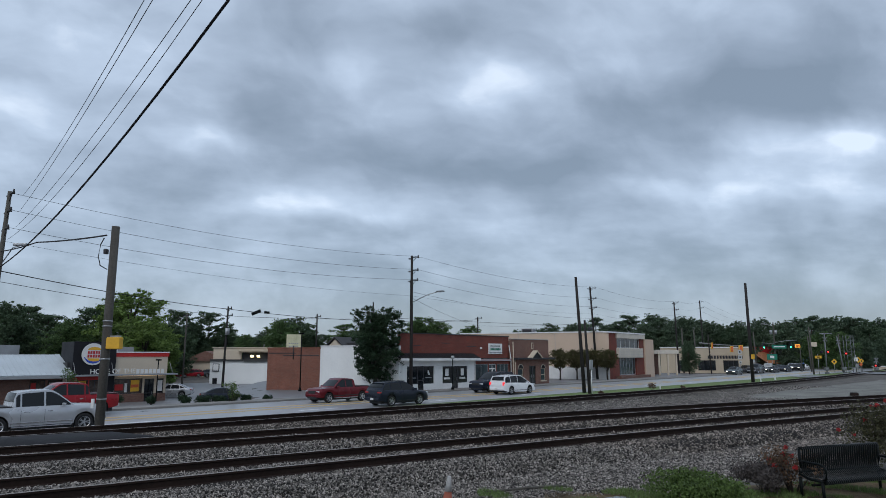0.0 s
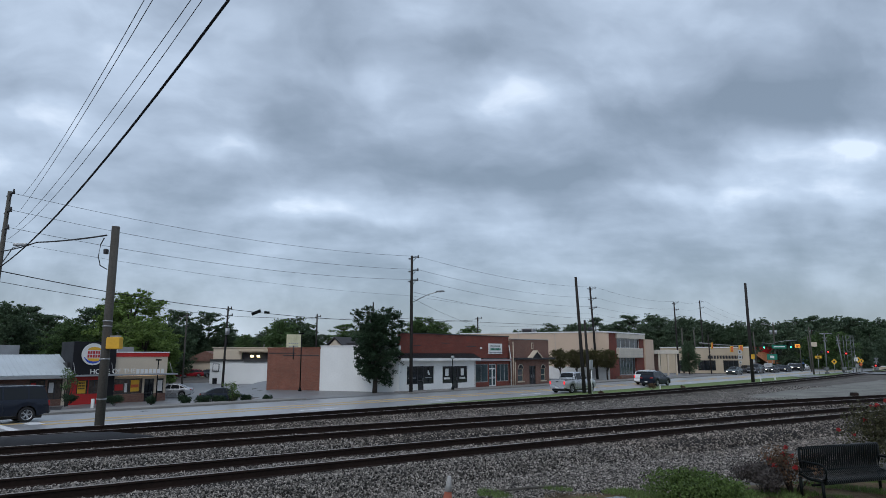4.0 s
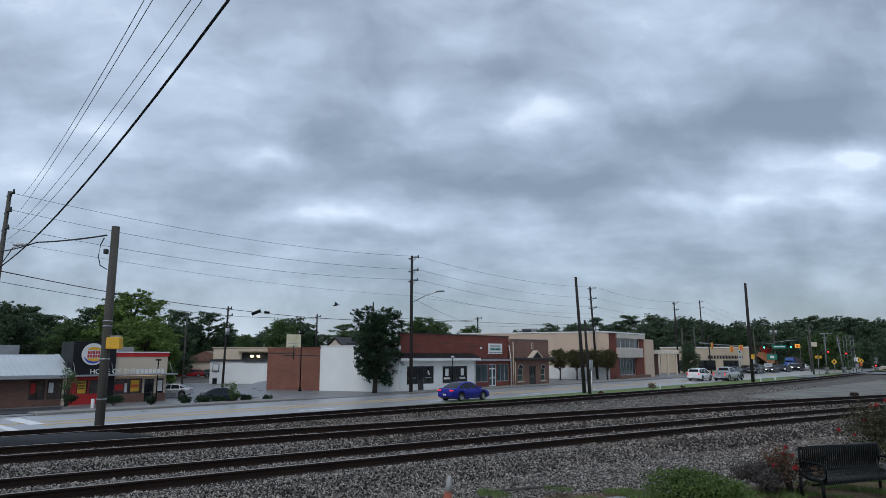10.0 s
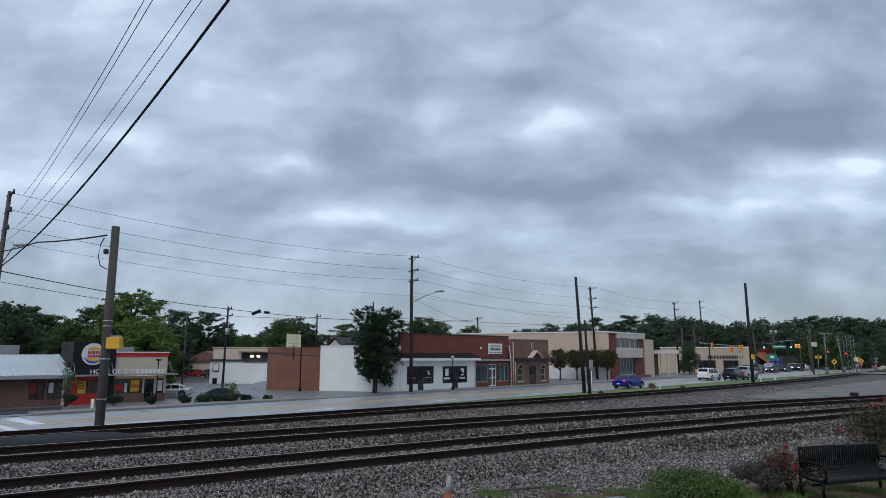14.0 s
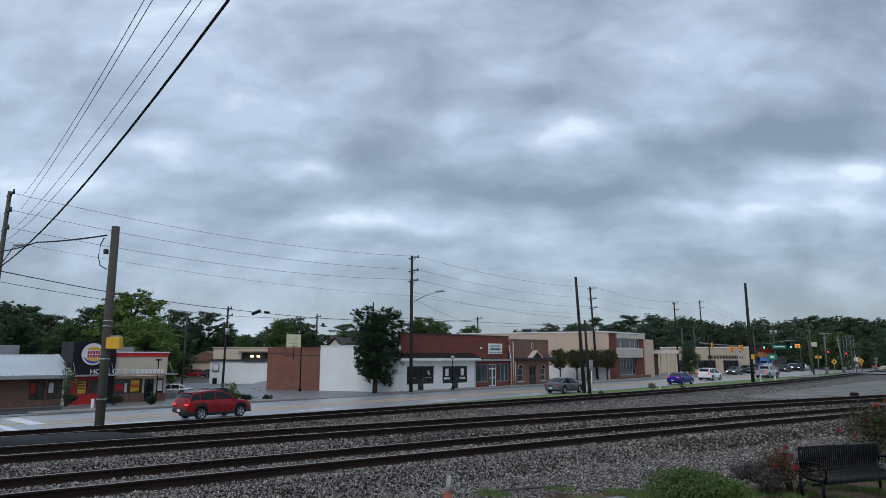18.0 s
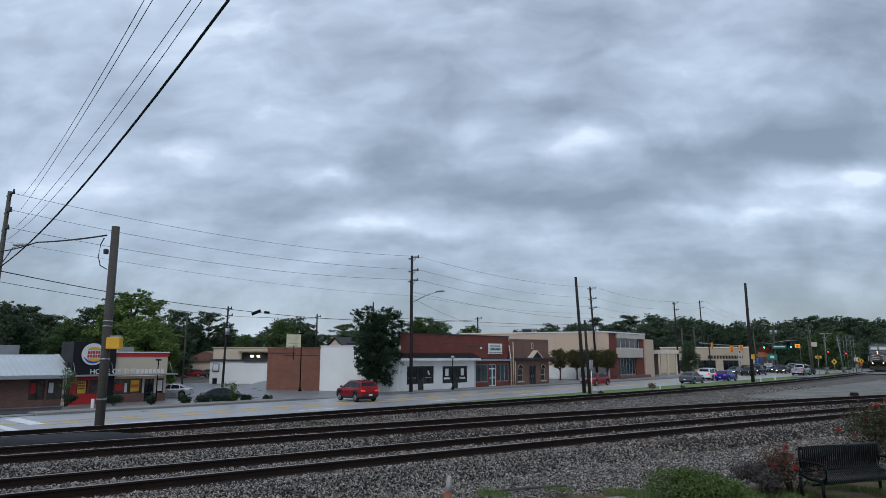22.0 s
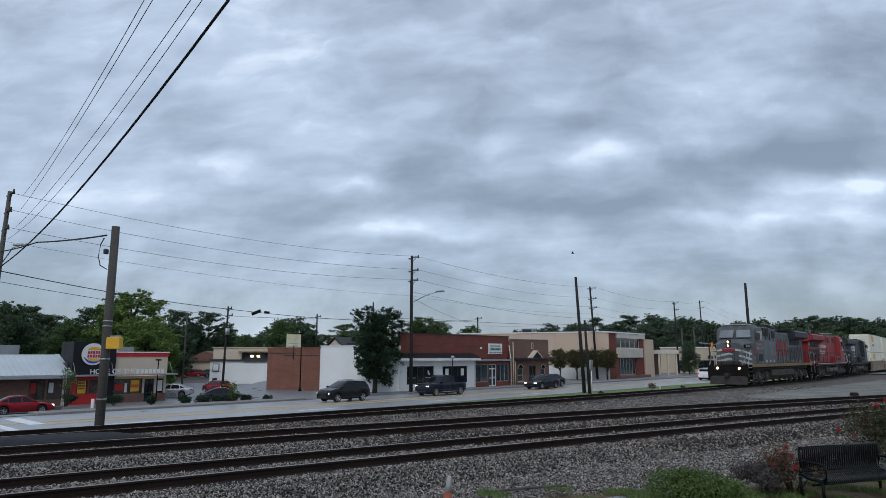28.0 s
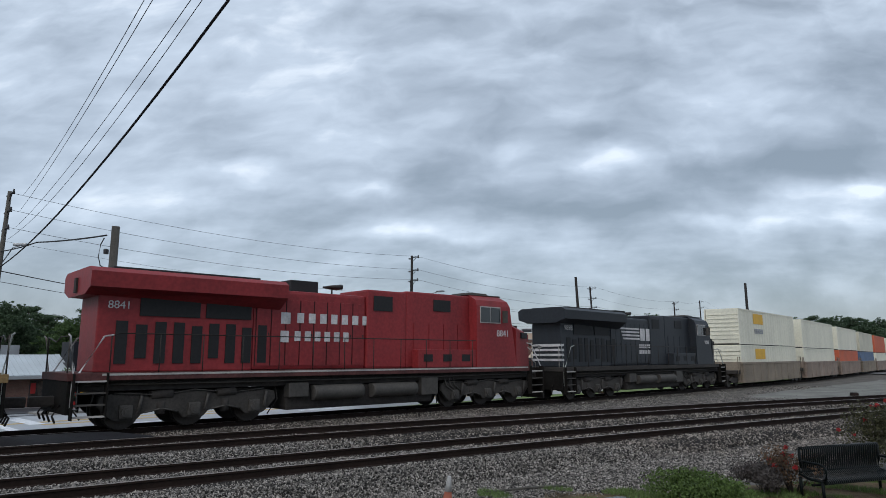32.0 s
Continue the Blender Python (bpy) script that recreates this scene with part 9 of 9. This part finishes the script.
def sign_post(x, y, z, h, plates, label, post=STEEL, lean=0.0, name="road_sign"):
    """Plates: centre height, width, height, material, turned on a corner, dark mark."""
    b = thing(name, pose(x, y, z), label, "sign", "road signs")
    upright(0, 0, -0.3, h + 0.3, 0.05, post, b, lean)
    for zc, w, hh, material, diamond, mark in plates:
        m = pose(0, -0.08, zc, 0, 45 if diamond else 0, 0)
        p = part("plate", bx(-w / 2, w / 2, -0.015, 0.015, -hh / 2, hh / 2, 0.008), material, b, m=m)
        if mark:
            part("mark", bx(-w * 0.2, w * 0.2, -0.025, -0.015, -hh * 0.22, hh * 0.22), mark, p)
    return b


PALE_SIGN = mat("weathered_sign_white", (0.42, 0.43, 0.43), 0.5, var=0.2, scale=8)
MAST_GREY = mat("galvanised_mast", (0.17, 0.18, 0.19), 0.55, metal=0.3, var=0.25, scale=8)


def junction():
    mast = thing("signal_mast", pose(72.5, 145, -0.2), "wooden signal pole with steel arm and street lamp", "signal mast")
    part("pole", rod([(0, 0, -0.3), (0.1, 0, 11)], 0.16, 0.11, 10), WOOD_POLE, mast)
    part("arm", rod([(0, 0, 6.6), (2.5, -0.4, 7.0), (4.6, -0.8, 7.1)], 0.06, n=6), STEEL, mast)
    part("arm", rod([(0, 0, 6.4), (-2.5, 0, 6.5)], 0.05, n=6), STEEL, mast)
    part("lamp_arm", rod([(0, 0, 10.2), (-2.0, -0.4, 10.6)], 0.04, n=6), STEEL, mast)
    part("lamp_head", bx(-2.7, -1.9, -0.6, -0.3, 10.55, 10.72, 0.04), STEEL, mast)
    part("transformer", rod([(-0.5, 0, 8.4), (-0.5, 0, 9.3)], 0.28, n=10), STEEL, mast)
    part("transformer", rod([(0.5, 0, 8.4), (0.5, 0, 9.3)], 0.28, n=10), STEEL, mast)
    part("street_sign", bx(-0.8, 2.4, -0.5, -0.45, 5.3, 6.1, 0.01), GREEN_PANEL, mast, "green street name sign with plain bar")
    part("bar", bx(-0.4, 2.0, -0.52, -0.5, 5.6, 5.8), WHITE_TRIM, mast)
    signal_head(70.2, 145, 5.7, 2, LAMP_GREEN, "black traffic signal showing green over the road", size=0.95)
    signal_head(75.6, 144.2, 5.8, 2, LAMP_GREEN, "black traffic signal showing green over the road", size=0.95)
    lit = thing("pole_sign", pose(79.2, 148, -0.5), "lit amber sign board on a pole", "sign")
    upright(0.6, 0.2, 0, 6.6, 0.1, WOOD_POLE, lit)
    part("board", bx(-0.52, 0.52, -0.15, 0.15, 5.85, 6.6, 0.05), LAMP_AMBER, lit, "glowing amber sign face")
    for k in range(2):
        row_of_bars(lit, "lettering", -0.42, 0.42, 5.93 + 0.32 * k, 6.15 + 0.32 * k, -0.16, RED_PANEL, 4)
    for x, y, h, lab in ((83.0, 150, 8.5, "dark wooden pole by the junction"), (71.5, 128.5, 9.6, "dark wooden pole beside the crossing"), (90, 150, 9, "slim wooden pole by the junction"), (66.5, 141, 9, "slim dark pole by the junction")):
        utility_pole(x, y, -0.5, h, (-0.3, 0), 0.17, WOOD_POLE, label=lab)
    bx_ = thing("signal_cabinet", pose(84.5, 151, 5.6), "pale signal box mounted on a pole", "signal box")
    part("cabinet", bx(-0.7, 0.6, -0.3, 0.3, 0, 1.0, 0.04), CREAM, bx_)
    # near side of the junction: yellow-backed heads on a span
    span_pole = thing("signal_mast", pose(55.2, 137, -0.2), "dark signal pole with grey span arm", "signal mast")
    part("pole", rod([(0, 0, -0.3), (-0.3, 0, 8.2)], 0.15, 0.11, 10), DARK_POLE, span_pole)
    part("arm", rod([(-2.2, 0, 6.4), (1.8, 0, 6.0), (5.8, 0, 5.8)], 0.09, 0.06, 8), GREY_TRIM, span_pole)
    for x, z, w in ((55.4, 5.6, 0.35), (59.4, 4.9, 0.6), (61.3, 5.1, 0.8)):
        b = thing("traffic_signal", pose(x, 136.5, z), "yellow-backed traffic signal hanging over the road", "traffic light", "traffic signals")
        part("housing", bx(-w / 2, w / 2, -0.2, 0.2, -0.62, 0.62, 0.06), YELLOW_PANEL, b)
        part("hanger", rod([(0, 0, 0.75), (0, 0, 1.5)], 0.04, n=6), DARK_TRIM, b)
        part("bracket", bx(-w * 0.3, w * 0.3, -0.25, -0.2, -0.5, 0.5), ORANGE, b)
    signal_head(50.8, 132, 2.7, 0, LAMP_RED, "small pedestrian signal showing red", size=0.5)
    sign_post(57.2, 128, 0, 5.0, ((4.3, 0.7, 0.7, PALE_SIGN, False, DARK_TRIM), (3.25, 0.75, 0.75, PALE_SIGN, False, DARK_TRIM), (2.3, 0.55, 0.45, PALE_SIGN, False, DARK_TRIM)), "post with two white route shields and arrow plate")
    sign_post(70.3, 142, 0, 4.2, ((3.3, 2.2, 1.2, GREEN_PANEL, False, WHITE_TRIM),), "green and white shop sign on a post")
    sign_post(68.8, 141, 0, 2.4, ((1.6, 1.7, 0.8, PALE_SIGN, False, GREY_TRIM),), "low white sign board by the road")
    # level crossing
    def crossing_signal(x, y, h, lean, lamps, label):
        b = thing("crossing_signal", pose(x, y, -0.2), label, "crossing signal", "crossing signals")
        part("mast", rod([(0, 0, -0.3), (lean, 0, h)], 0.13, 0.1, 8), MAST_GREY, b)
        part("base", bx(-0.3, 0.3, -0.3, 0.3, -0.2, 0.6, 0.05), MAST_GREY, b)
        for t in (0.785, -0.785):
            k = part("crossbuck", bx(-0.6, 0.6, -0.1, -0.06, -0.09, 0.09), MAST_GREY, b, m=Matrix.Translation((lean * 0.85, 0, h * 0.85)) @ Matrix.Rotation(t, 4, "Y"))
        for dx, on in lamps:
            lp = part("lamp_hood", rod([(lean * 0.55 + dx, -0.1, h * 0.55), (lean * 0.55 + dx, -0.2, h * 0.55)], 0.32, n=14), BLACK_PANEL, b)
            part("lamp", rod([(lean * 0.55 + dx, -0.2, h * 0.55), (lean * 0.55 + dx, -0.24, h * 0.55)], 0.15, n=12), LAMP_RED if on else DARK_TRIM, lp, "lit red lamp" if on else "")
        part("gate_mechanism", bx(-0.35, 0.35, -0.2, 0.3, 0.9, 1.5, 0.05), MAST_GREY, b)
        return b
    c1 = crossing_signal(74.9, 130, 8.2, 0.1, ((-0.8, False), (0.35, True)), "grey crossing signal mast with red lamp lit")
    part("top_arm", rod([(-0.9, 0, 8.0), (1.6, 0, 8.1)], 0.07, n=6), STEEL, c1)
    crossing_signal(79.6, 132, 7.6, -1.0, ((1.0, True),), "leaning grey crossing mast with red lamp")
    crossing_signal(84.0, 129, 3.4, 0.0, ((-0.3, True), (0.35, False)), "short crossing signal with red lamp by the cabinet")
    g = thing("signal_gantry", pose(84.5, 138, -0.3), "grey lattice steel signal tower", "signal tower")
    for dx in (-0.75, 0.75):
        for dy in (-0.5, 0.5):
            part("leg", rod([(dx, dy, -0.3), (dx, dy, 8.0)], 0.06, n=6), MAST_GREY, g)
    for k in range(7):
        z = 0.4 + 1.1 * k
        part("brace", rod([(-0.75, -0.5, z), (0.75, -0.5, z + 1.0)], 0.035, n=5), MAST_GREY, g)
        part("strut", rod([(-0.75, -0.5, z + 1.05), (0.75, -0.5, z + 1.05)], 0.035, n=5), MAST_GREY, g)
    for x, y, zc, w, material, dia, lab in ((77.0, 131, 2.6, 0.85, YELLOW_PANEL, True, "yellow diamond warning sign at the crossing"), (88.6, 142, 2.9, 0.95, YELLOW_PANEL, True, "yellow diamond warning sign beyond the tracks"), (92.5, 147, 2.6, 0.75, YELLOW_PANEL, True, "small yellow diamond warning sign"), (90.4, 144, 1.9, 0.6, ORANGE, True, "orange diamond roadworks sign")):
        sign_post(x, y, -0.2, zc + 0.6, ((zc, w, w, material, dia, DARK_TRIM if material is YELLOW_PANEL else None),), lab)
    sign_post(72.4, 128.3, -0.1, 4.0, ((3.4, 1.3, 0.5, YELLOW_PANEL, False, DARK_TRIM),), "yellow plate on a pole beside the crossing")
    sign_post(86.3, 139, -0.1, 3.8, ((2.9, 0.8, 0.8, WHITE_TRIM, False, None), (1.7, 0.6, 0.6, GREY_TRIM, False, None)), "pale sign plates on a post by the crossing")
    k = thing("relay_cabinet", pose(95.5, 145, -0.35) @ Matrix.Scale(1.2, 4), "beige steel relay cabinet beside the track", "cabinet")
    part("body", bx(-1.1, 1.1, -0.7, 0.7, -0.6, 1.3, 0.03), CREAM, k)
    part("roof", bx(-1.25, 1.25, -0.85, 0.85, 1.3, 1.42, 0.02), WHITE_TRIM, k)
    part("door", bx(-0.5, 0.5, -0.73, -0.7, -0.4, 1.2), TAN_WALL, k)
    for s, m, w, h, lab in ((98.0, 31.0, 0.16, 0.75, "short white marker post on the verge"), (106.0, 31.5, 0.45, 0.5, "small white marker sign on the verge"), (66, 30.8, 0.1, 0.5, "small grey marker post on the verge")):
        b = thing("marker_post", at(s, m, ground_z(s, m)), lab, "marker post")
        part("post", bx(-w / 2, w / 2, -0.05, 0.05, -0.2, h + 0.2, 0.01), WHITE_TRIM, b)
    # weeds on the verge
    for i, (s, m, w, h) in enumerate(((63.5, 30.5, 1.3, 1.0), (55, 31.5, 0.7, 0.5), (72, 31, 0.6, 0.4))):
        p = st(s, m, ground_z(s, m))
        shrub(p.x, p.y, p.z, w, h, LEAF_ROSE, 420, 0.09, 60 + i, "straggly weed clump on the grass verge", "weed_clump", 0, 6, 5)
    # crossing road surface
    bm = bmesh.new()
    sheet(bm, span(120, 132, 3), [8, 12, 15, 18, 19, 20, 22, 24, 26, 28, 30, 32, 33.6], 0.16)
    tagged(part("crossing_road", bm, LOT), "pale asphalt road over the level crossing", "road", kind="structure")


junction()
# ---------------- what moves ----------------
def lead(t):
    """Place of the train's leading lamps along the far track."""
    way = ((0, 450), (18, 202), (20, 171), (21, 159), (22, 147.5), (23, 136.4), (24, 124.4), (25, 110.4), (25.5, 102.0), (27.5, 64.0), (28, 54.8), (29, 36.5), (30.2, 15.55), (30.5, 10.4), (31, 1.97), (32, -15.43))
    for (ta, sa), (tb, sb) in zip(way, way[1:]):
        if t <= tb:
            return sa + (sb - sa) * (t - ta) / (tb - ta)


def lane(s, m, turn=0.0):
    lift = 0.01 if m < 45.4 else ground_z(s, m) + 0.1
    return at(s, m, lift, turn)


def drive(ob, m, rows, back=False, park=None):
    """Keys a vehicle along one lane; it comes from and goes to the road out of view at its first and last speed."""
    turn = 180 if back else 0
    (t0, s0), (t1, s1) = rows[0], rows[1]
    v = (s1 - s0) / (t1 - t0)
    out = []
    off = 340.0 if back else -48.0
    lead_t = t0 - abs(off - s0) / max(abs(v), 6.0)
    if lead_t > 0.6:
        out += [(0, off), (lead_t - 0.4, off), (lead_t, off)] if lead_t > 1.2 else [(0, off), (lead_t, off)]
    elif t0 > 0:
        out.append((0, s0 - v * t0))
    out += rows
    (ta, sa), (tb, sb) = rows[-2], rows[-1]
    if park is None:
        v = (sb - sa) / (tb - ta)
        end = -48.0 if back else 340.0
        te = tb + abs(end - sb) / max(abs(v), 6.0)
        if te < 31.5:
            out += [(te, end), (32, end)]
        else:
            out.append((32, sb + math.copysign(max(abs(v), 6.0), v) * (32 - tb)))
    elif tb < 32:
        out += [(tb + 0.5, sb), (32, sb)]
    walk(ob, [(t, lane(s, m, turn)) for t, s in out])
    roll(ob, [q for q in rows if q[1] < 80 and q[0] < 31.5])


def roll(ob, rows):
    """Turns the wheels of a car by the way that it goes, between the first and last of the rows given as seconds and metres."""
    wheels = [w for w in ob.children if w.name.startswith("wheel")]
    base = [w.matrix_basis.copy() for w in wheels]
    t0, t1 = rows[0][0], rows[-1][0]
    n = int((t1 - t0) * FPS)
    for w, b in zip(wheels, base):
        r, side = b.translation.z, 1 if b.translation.y < 0 else -1
        keys = [(0, b)]
        for i in range(1 if t0 == 0 else 0, n + 1):
            t = t0 + i / FPS
            s = np.interp(t, [q[0] for q in rows], [q[1] for q in rows])
            keys.append((t, b @ Matrix.Rotation(side * abs(s - rows[0][1]) / r, 4, "Y")))
        walk(w, keys + [(32, keys[-1][1])])


def motions():
    walk(cloud_layer, [(0, pose(0, 0, 0)), (32, pose(0.66 * CLOUD_H, 0.93 * CLOUD_H, 0))])
    times = [0, 9, 18, 20, 21] + [22 + 0.5 * i for i in range(21)]
    for ob, d, back in CONSIST:
        walk(ob, [(t, track_pose("far", lead(t) + d, back)) for t in times])
    for ob, d, z in LOADS:
        walk(ob, [(t, track_pose("far", lead(t) + d, True) @ Matrix.Translation((0, 0, z))) for t in times])
    drive(silver_pickup, 35.7, [(0, 10.1), (0.5, 16.8), (1, 23.3), (1.5, 29.5), (2, 35.9), (2.5, 41.6), (3, 47), (3.5, 52.2), (6, 74.8), (9, 94.1), (11, 101.5), (13, 105.5), (15, 107), (18, 116)])
    drive(maroon_pickup, 42.0, [(0, 33), (0.5, 27.2), (1, 21.5), (1.5, 16.1), (2, 11.2)], True)
    drive(red_pickup, 44.0, [(0, 13.9), (0.5, 8.9)], True)
    drive(dark_suv, 36.0, [(0, 33.7), (0.5, 40.2), (1, 46.2), (1.5, 52), (2, 57.3), (2.5, 62.3), (3.5, 71.5), (6, 91.5), (9, 101.0), (12, 101.5), (14, 102), (17, 113)])
    drive(white_van, 38.6, [(0, 51.1), (0.5, 55.9), (1, 60.4), (1.5, 64.8), (2, 68.4), (2.5, 71.6), (3, 74.6), (3.5, 77.3), (6, 87.6), (9, 94.2), (13, 99.0), (19, 99.6)], park=1)
    drive(grey_suv, 42.0, [(0, 52.3), (1, 42.8), (2, 32.7), (2.5, 27.5), (3, 22), (3.5, 16.2)], True)
    drive(blue_sedan, 35.7, [(7, 10.5), (7.5, 16.0), (8, 21.4), (9, 31.6), (10, 40.8), (11, 49.0), (12, 56.6), (13, 63.3), (14, 68.6), (14.5, 70.8), (16.5, 78.0), (18, 82.4), (19, 85.2), (22, 98), (25.5, 119.4)])
    drive(green_sedan, 35.7, [(14.5, 10.4), (16.5, 36.9), (17, 43.2), (18, 55.6), (19, 66.9), (20, 75.5), (22, 86), (25.5, 103.4)])
    drive(red_sedan, 42.0, [(23, 57.9), (24, 44.2), (24.5, 37.0), (25, 29.7), (25.5, 22.3)], True)
    drive(black_suv, 42.0, [(27.5, 40.1), (28, 33.5), (28.5, 26.8), (29, 20.0), (29.5, 13.2)], True)
    drive(cap_pickup, 42.0, [(27.5, 51.0), (28, 44.8), (28.5, 38.2), (29, 31.5), (29.5, 24.9), (30, 18.3), (30.5, 12.0)], True)
    drive(dark_sedan, 42.0, [(28, 61.0), (28.5, 55.0), (29, 48.8), (29.5, 42.0), (30, 34.2)], True)
    drive(dark_sedan_far, 43.8, [(28, 65.0), (28.5, 58.6), (29, 51.6), (29.5, 44.3), (30, 37.1)], True)
    walk(blue_truck, [(t, pose(x, y, -0.75, 0, 0, 227)) for t, x, y in ((0, 119.0, 216), (6, 118.0, 215), (9, 109.0, 205), (12, 99.8, 195), (18, 86.9, 178), (23, 77.2, 165), (25.5, 72.5, 158), (32, 60, 146))])
    walk(red_hatch, [(0, lane(-48, 36.5)), (10.4, lane(-48, 36.5)), (10.8, lane(-47, 36.5))] + [(t, lane(s, m, a)) for t, s, m, a in (
        (17, 10.7, 36.5, 0), (17.5, 15.4, 36.5, 1), (18, 19.5, 36.5, 4), (18.5, 23.4, 36.5, 9), (19, 26.7, 36.5, 14), (19.5, 29.2, 36.6, 19), (20, 31.0, 37.0, 27), (20.5, 33.0, 38.2, 40), (21, 34.3, 39.8, 58), (22, 34.6, 41.7, 80),
        (23, 34.6, 44.3, 88), (24, 34.6, 47.4, 90), (24.5, 34.7, 48.8, 88), (25, 34.9, 50.4, 84), (25.5, 35.4, 53.5, 80), (27.2, 40.0, 70.0, 84), (28.4, 42.0, 79.0, 95), (32, 42.0, 80.0, 97))])
    walk(red_lot_sedan, [(t, lane(s, m, a)) for t, s, m, a in ((0, -45, 61, 0), (22, -10, 61.5, 0), (26, 10.5, 62, 0), (27.5, 15.2, 62, 0), (28, 16.4, 62, 0), (29, 19.3, 62, 0), (29.6, 22.1, 62, 0), (30.5, 26.5, 62, 0), (31, 29.3, 62, 0), (32, 34.5, 61.5, -4))])
    walk(bird_one, [(0, pose(60, 25, 18, 0, 0, 180)), (14, pose(42, 30, 9, 0, 0, 180)), (16, pose(15, 36, 2.0, 0, 0, 180)), (17, pose(1.5, 34, 3.2, 0, 0, 180)), (18, pose(-6.0, 33, 5.0, 0, 0, 180)), (19, pose(-13.0, 30, 7.1, 0, 10, 170)), (19.5, pose(-15.9, 28, 7.6, 0, 0, 170)), (21, pose(-28, 24, 9, 0, 0, 180)), (32, pose(-80, 10, 14, 0, 0, 180))])
    walk(bird_two, [(0, pose(150, 60, 30, 0, 0, 180)), (24, pose(70, 75, 16, 0, 0, 180)), (27.5, pose(19.5, 64, 12, 0, 0, 175)), (28, pose(12.0, 60, 12.9, 0, 0, 175)), (28.5, pose(6.8, 56.0, 13.3, 0, 0, 175)), (29, pose(2.5, 53.0, 13.3, 0, 0, 175)), (29.5, pose(-0.4, 55.0, 13.6, 0, 0, 175)), (30, pose(-3.4, 66.0, 15.4, 0, 0, 130)), (30.5, pose(-6.7, 84.0, 17.5, 0, 0, 105)), (31, pose(-9.8, 104.0, 19.7, 0, 0, 105)), (31.5, pose(-12.0, 122.0, 20.8, 0, 0, 105)), (32, pose(-14.0, 140.0, 21.5, 0, 0, 105))])
    walk(bird_three, [(0, pose(-120, 70, 12, 0, 0, 0)), (8, pose(-20, 44, 7.2, 0, 0, 0)), (10, pose(-5.7, 35, 6.2, 0, 0, 0)), (12, pose(-2.8, 35, 3.2, 0, 0, -20)), (13, pose(-1.95, 35, 1.9, 0, 0, -30)), (14.5, pose(5, 35, 4.0, 0, 0, 0)), (16.4, pose(38, 34, 13, 0, 0, 0)), (32, pose(150, 30, 25, 0, 0, 0))])


motions()
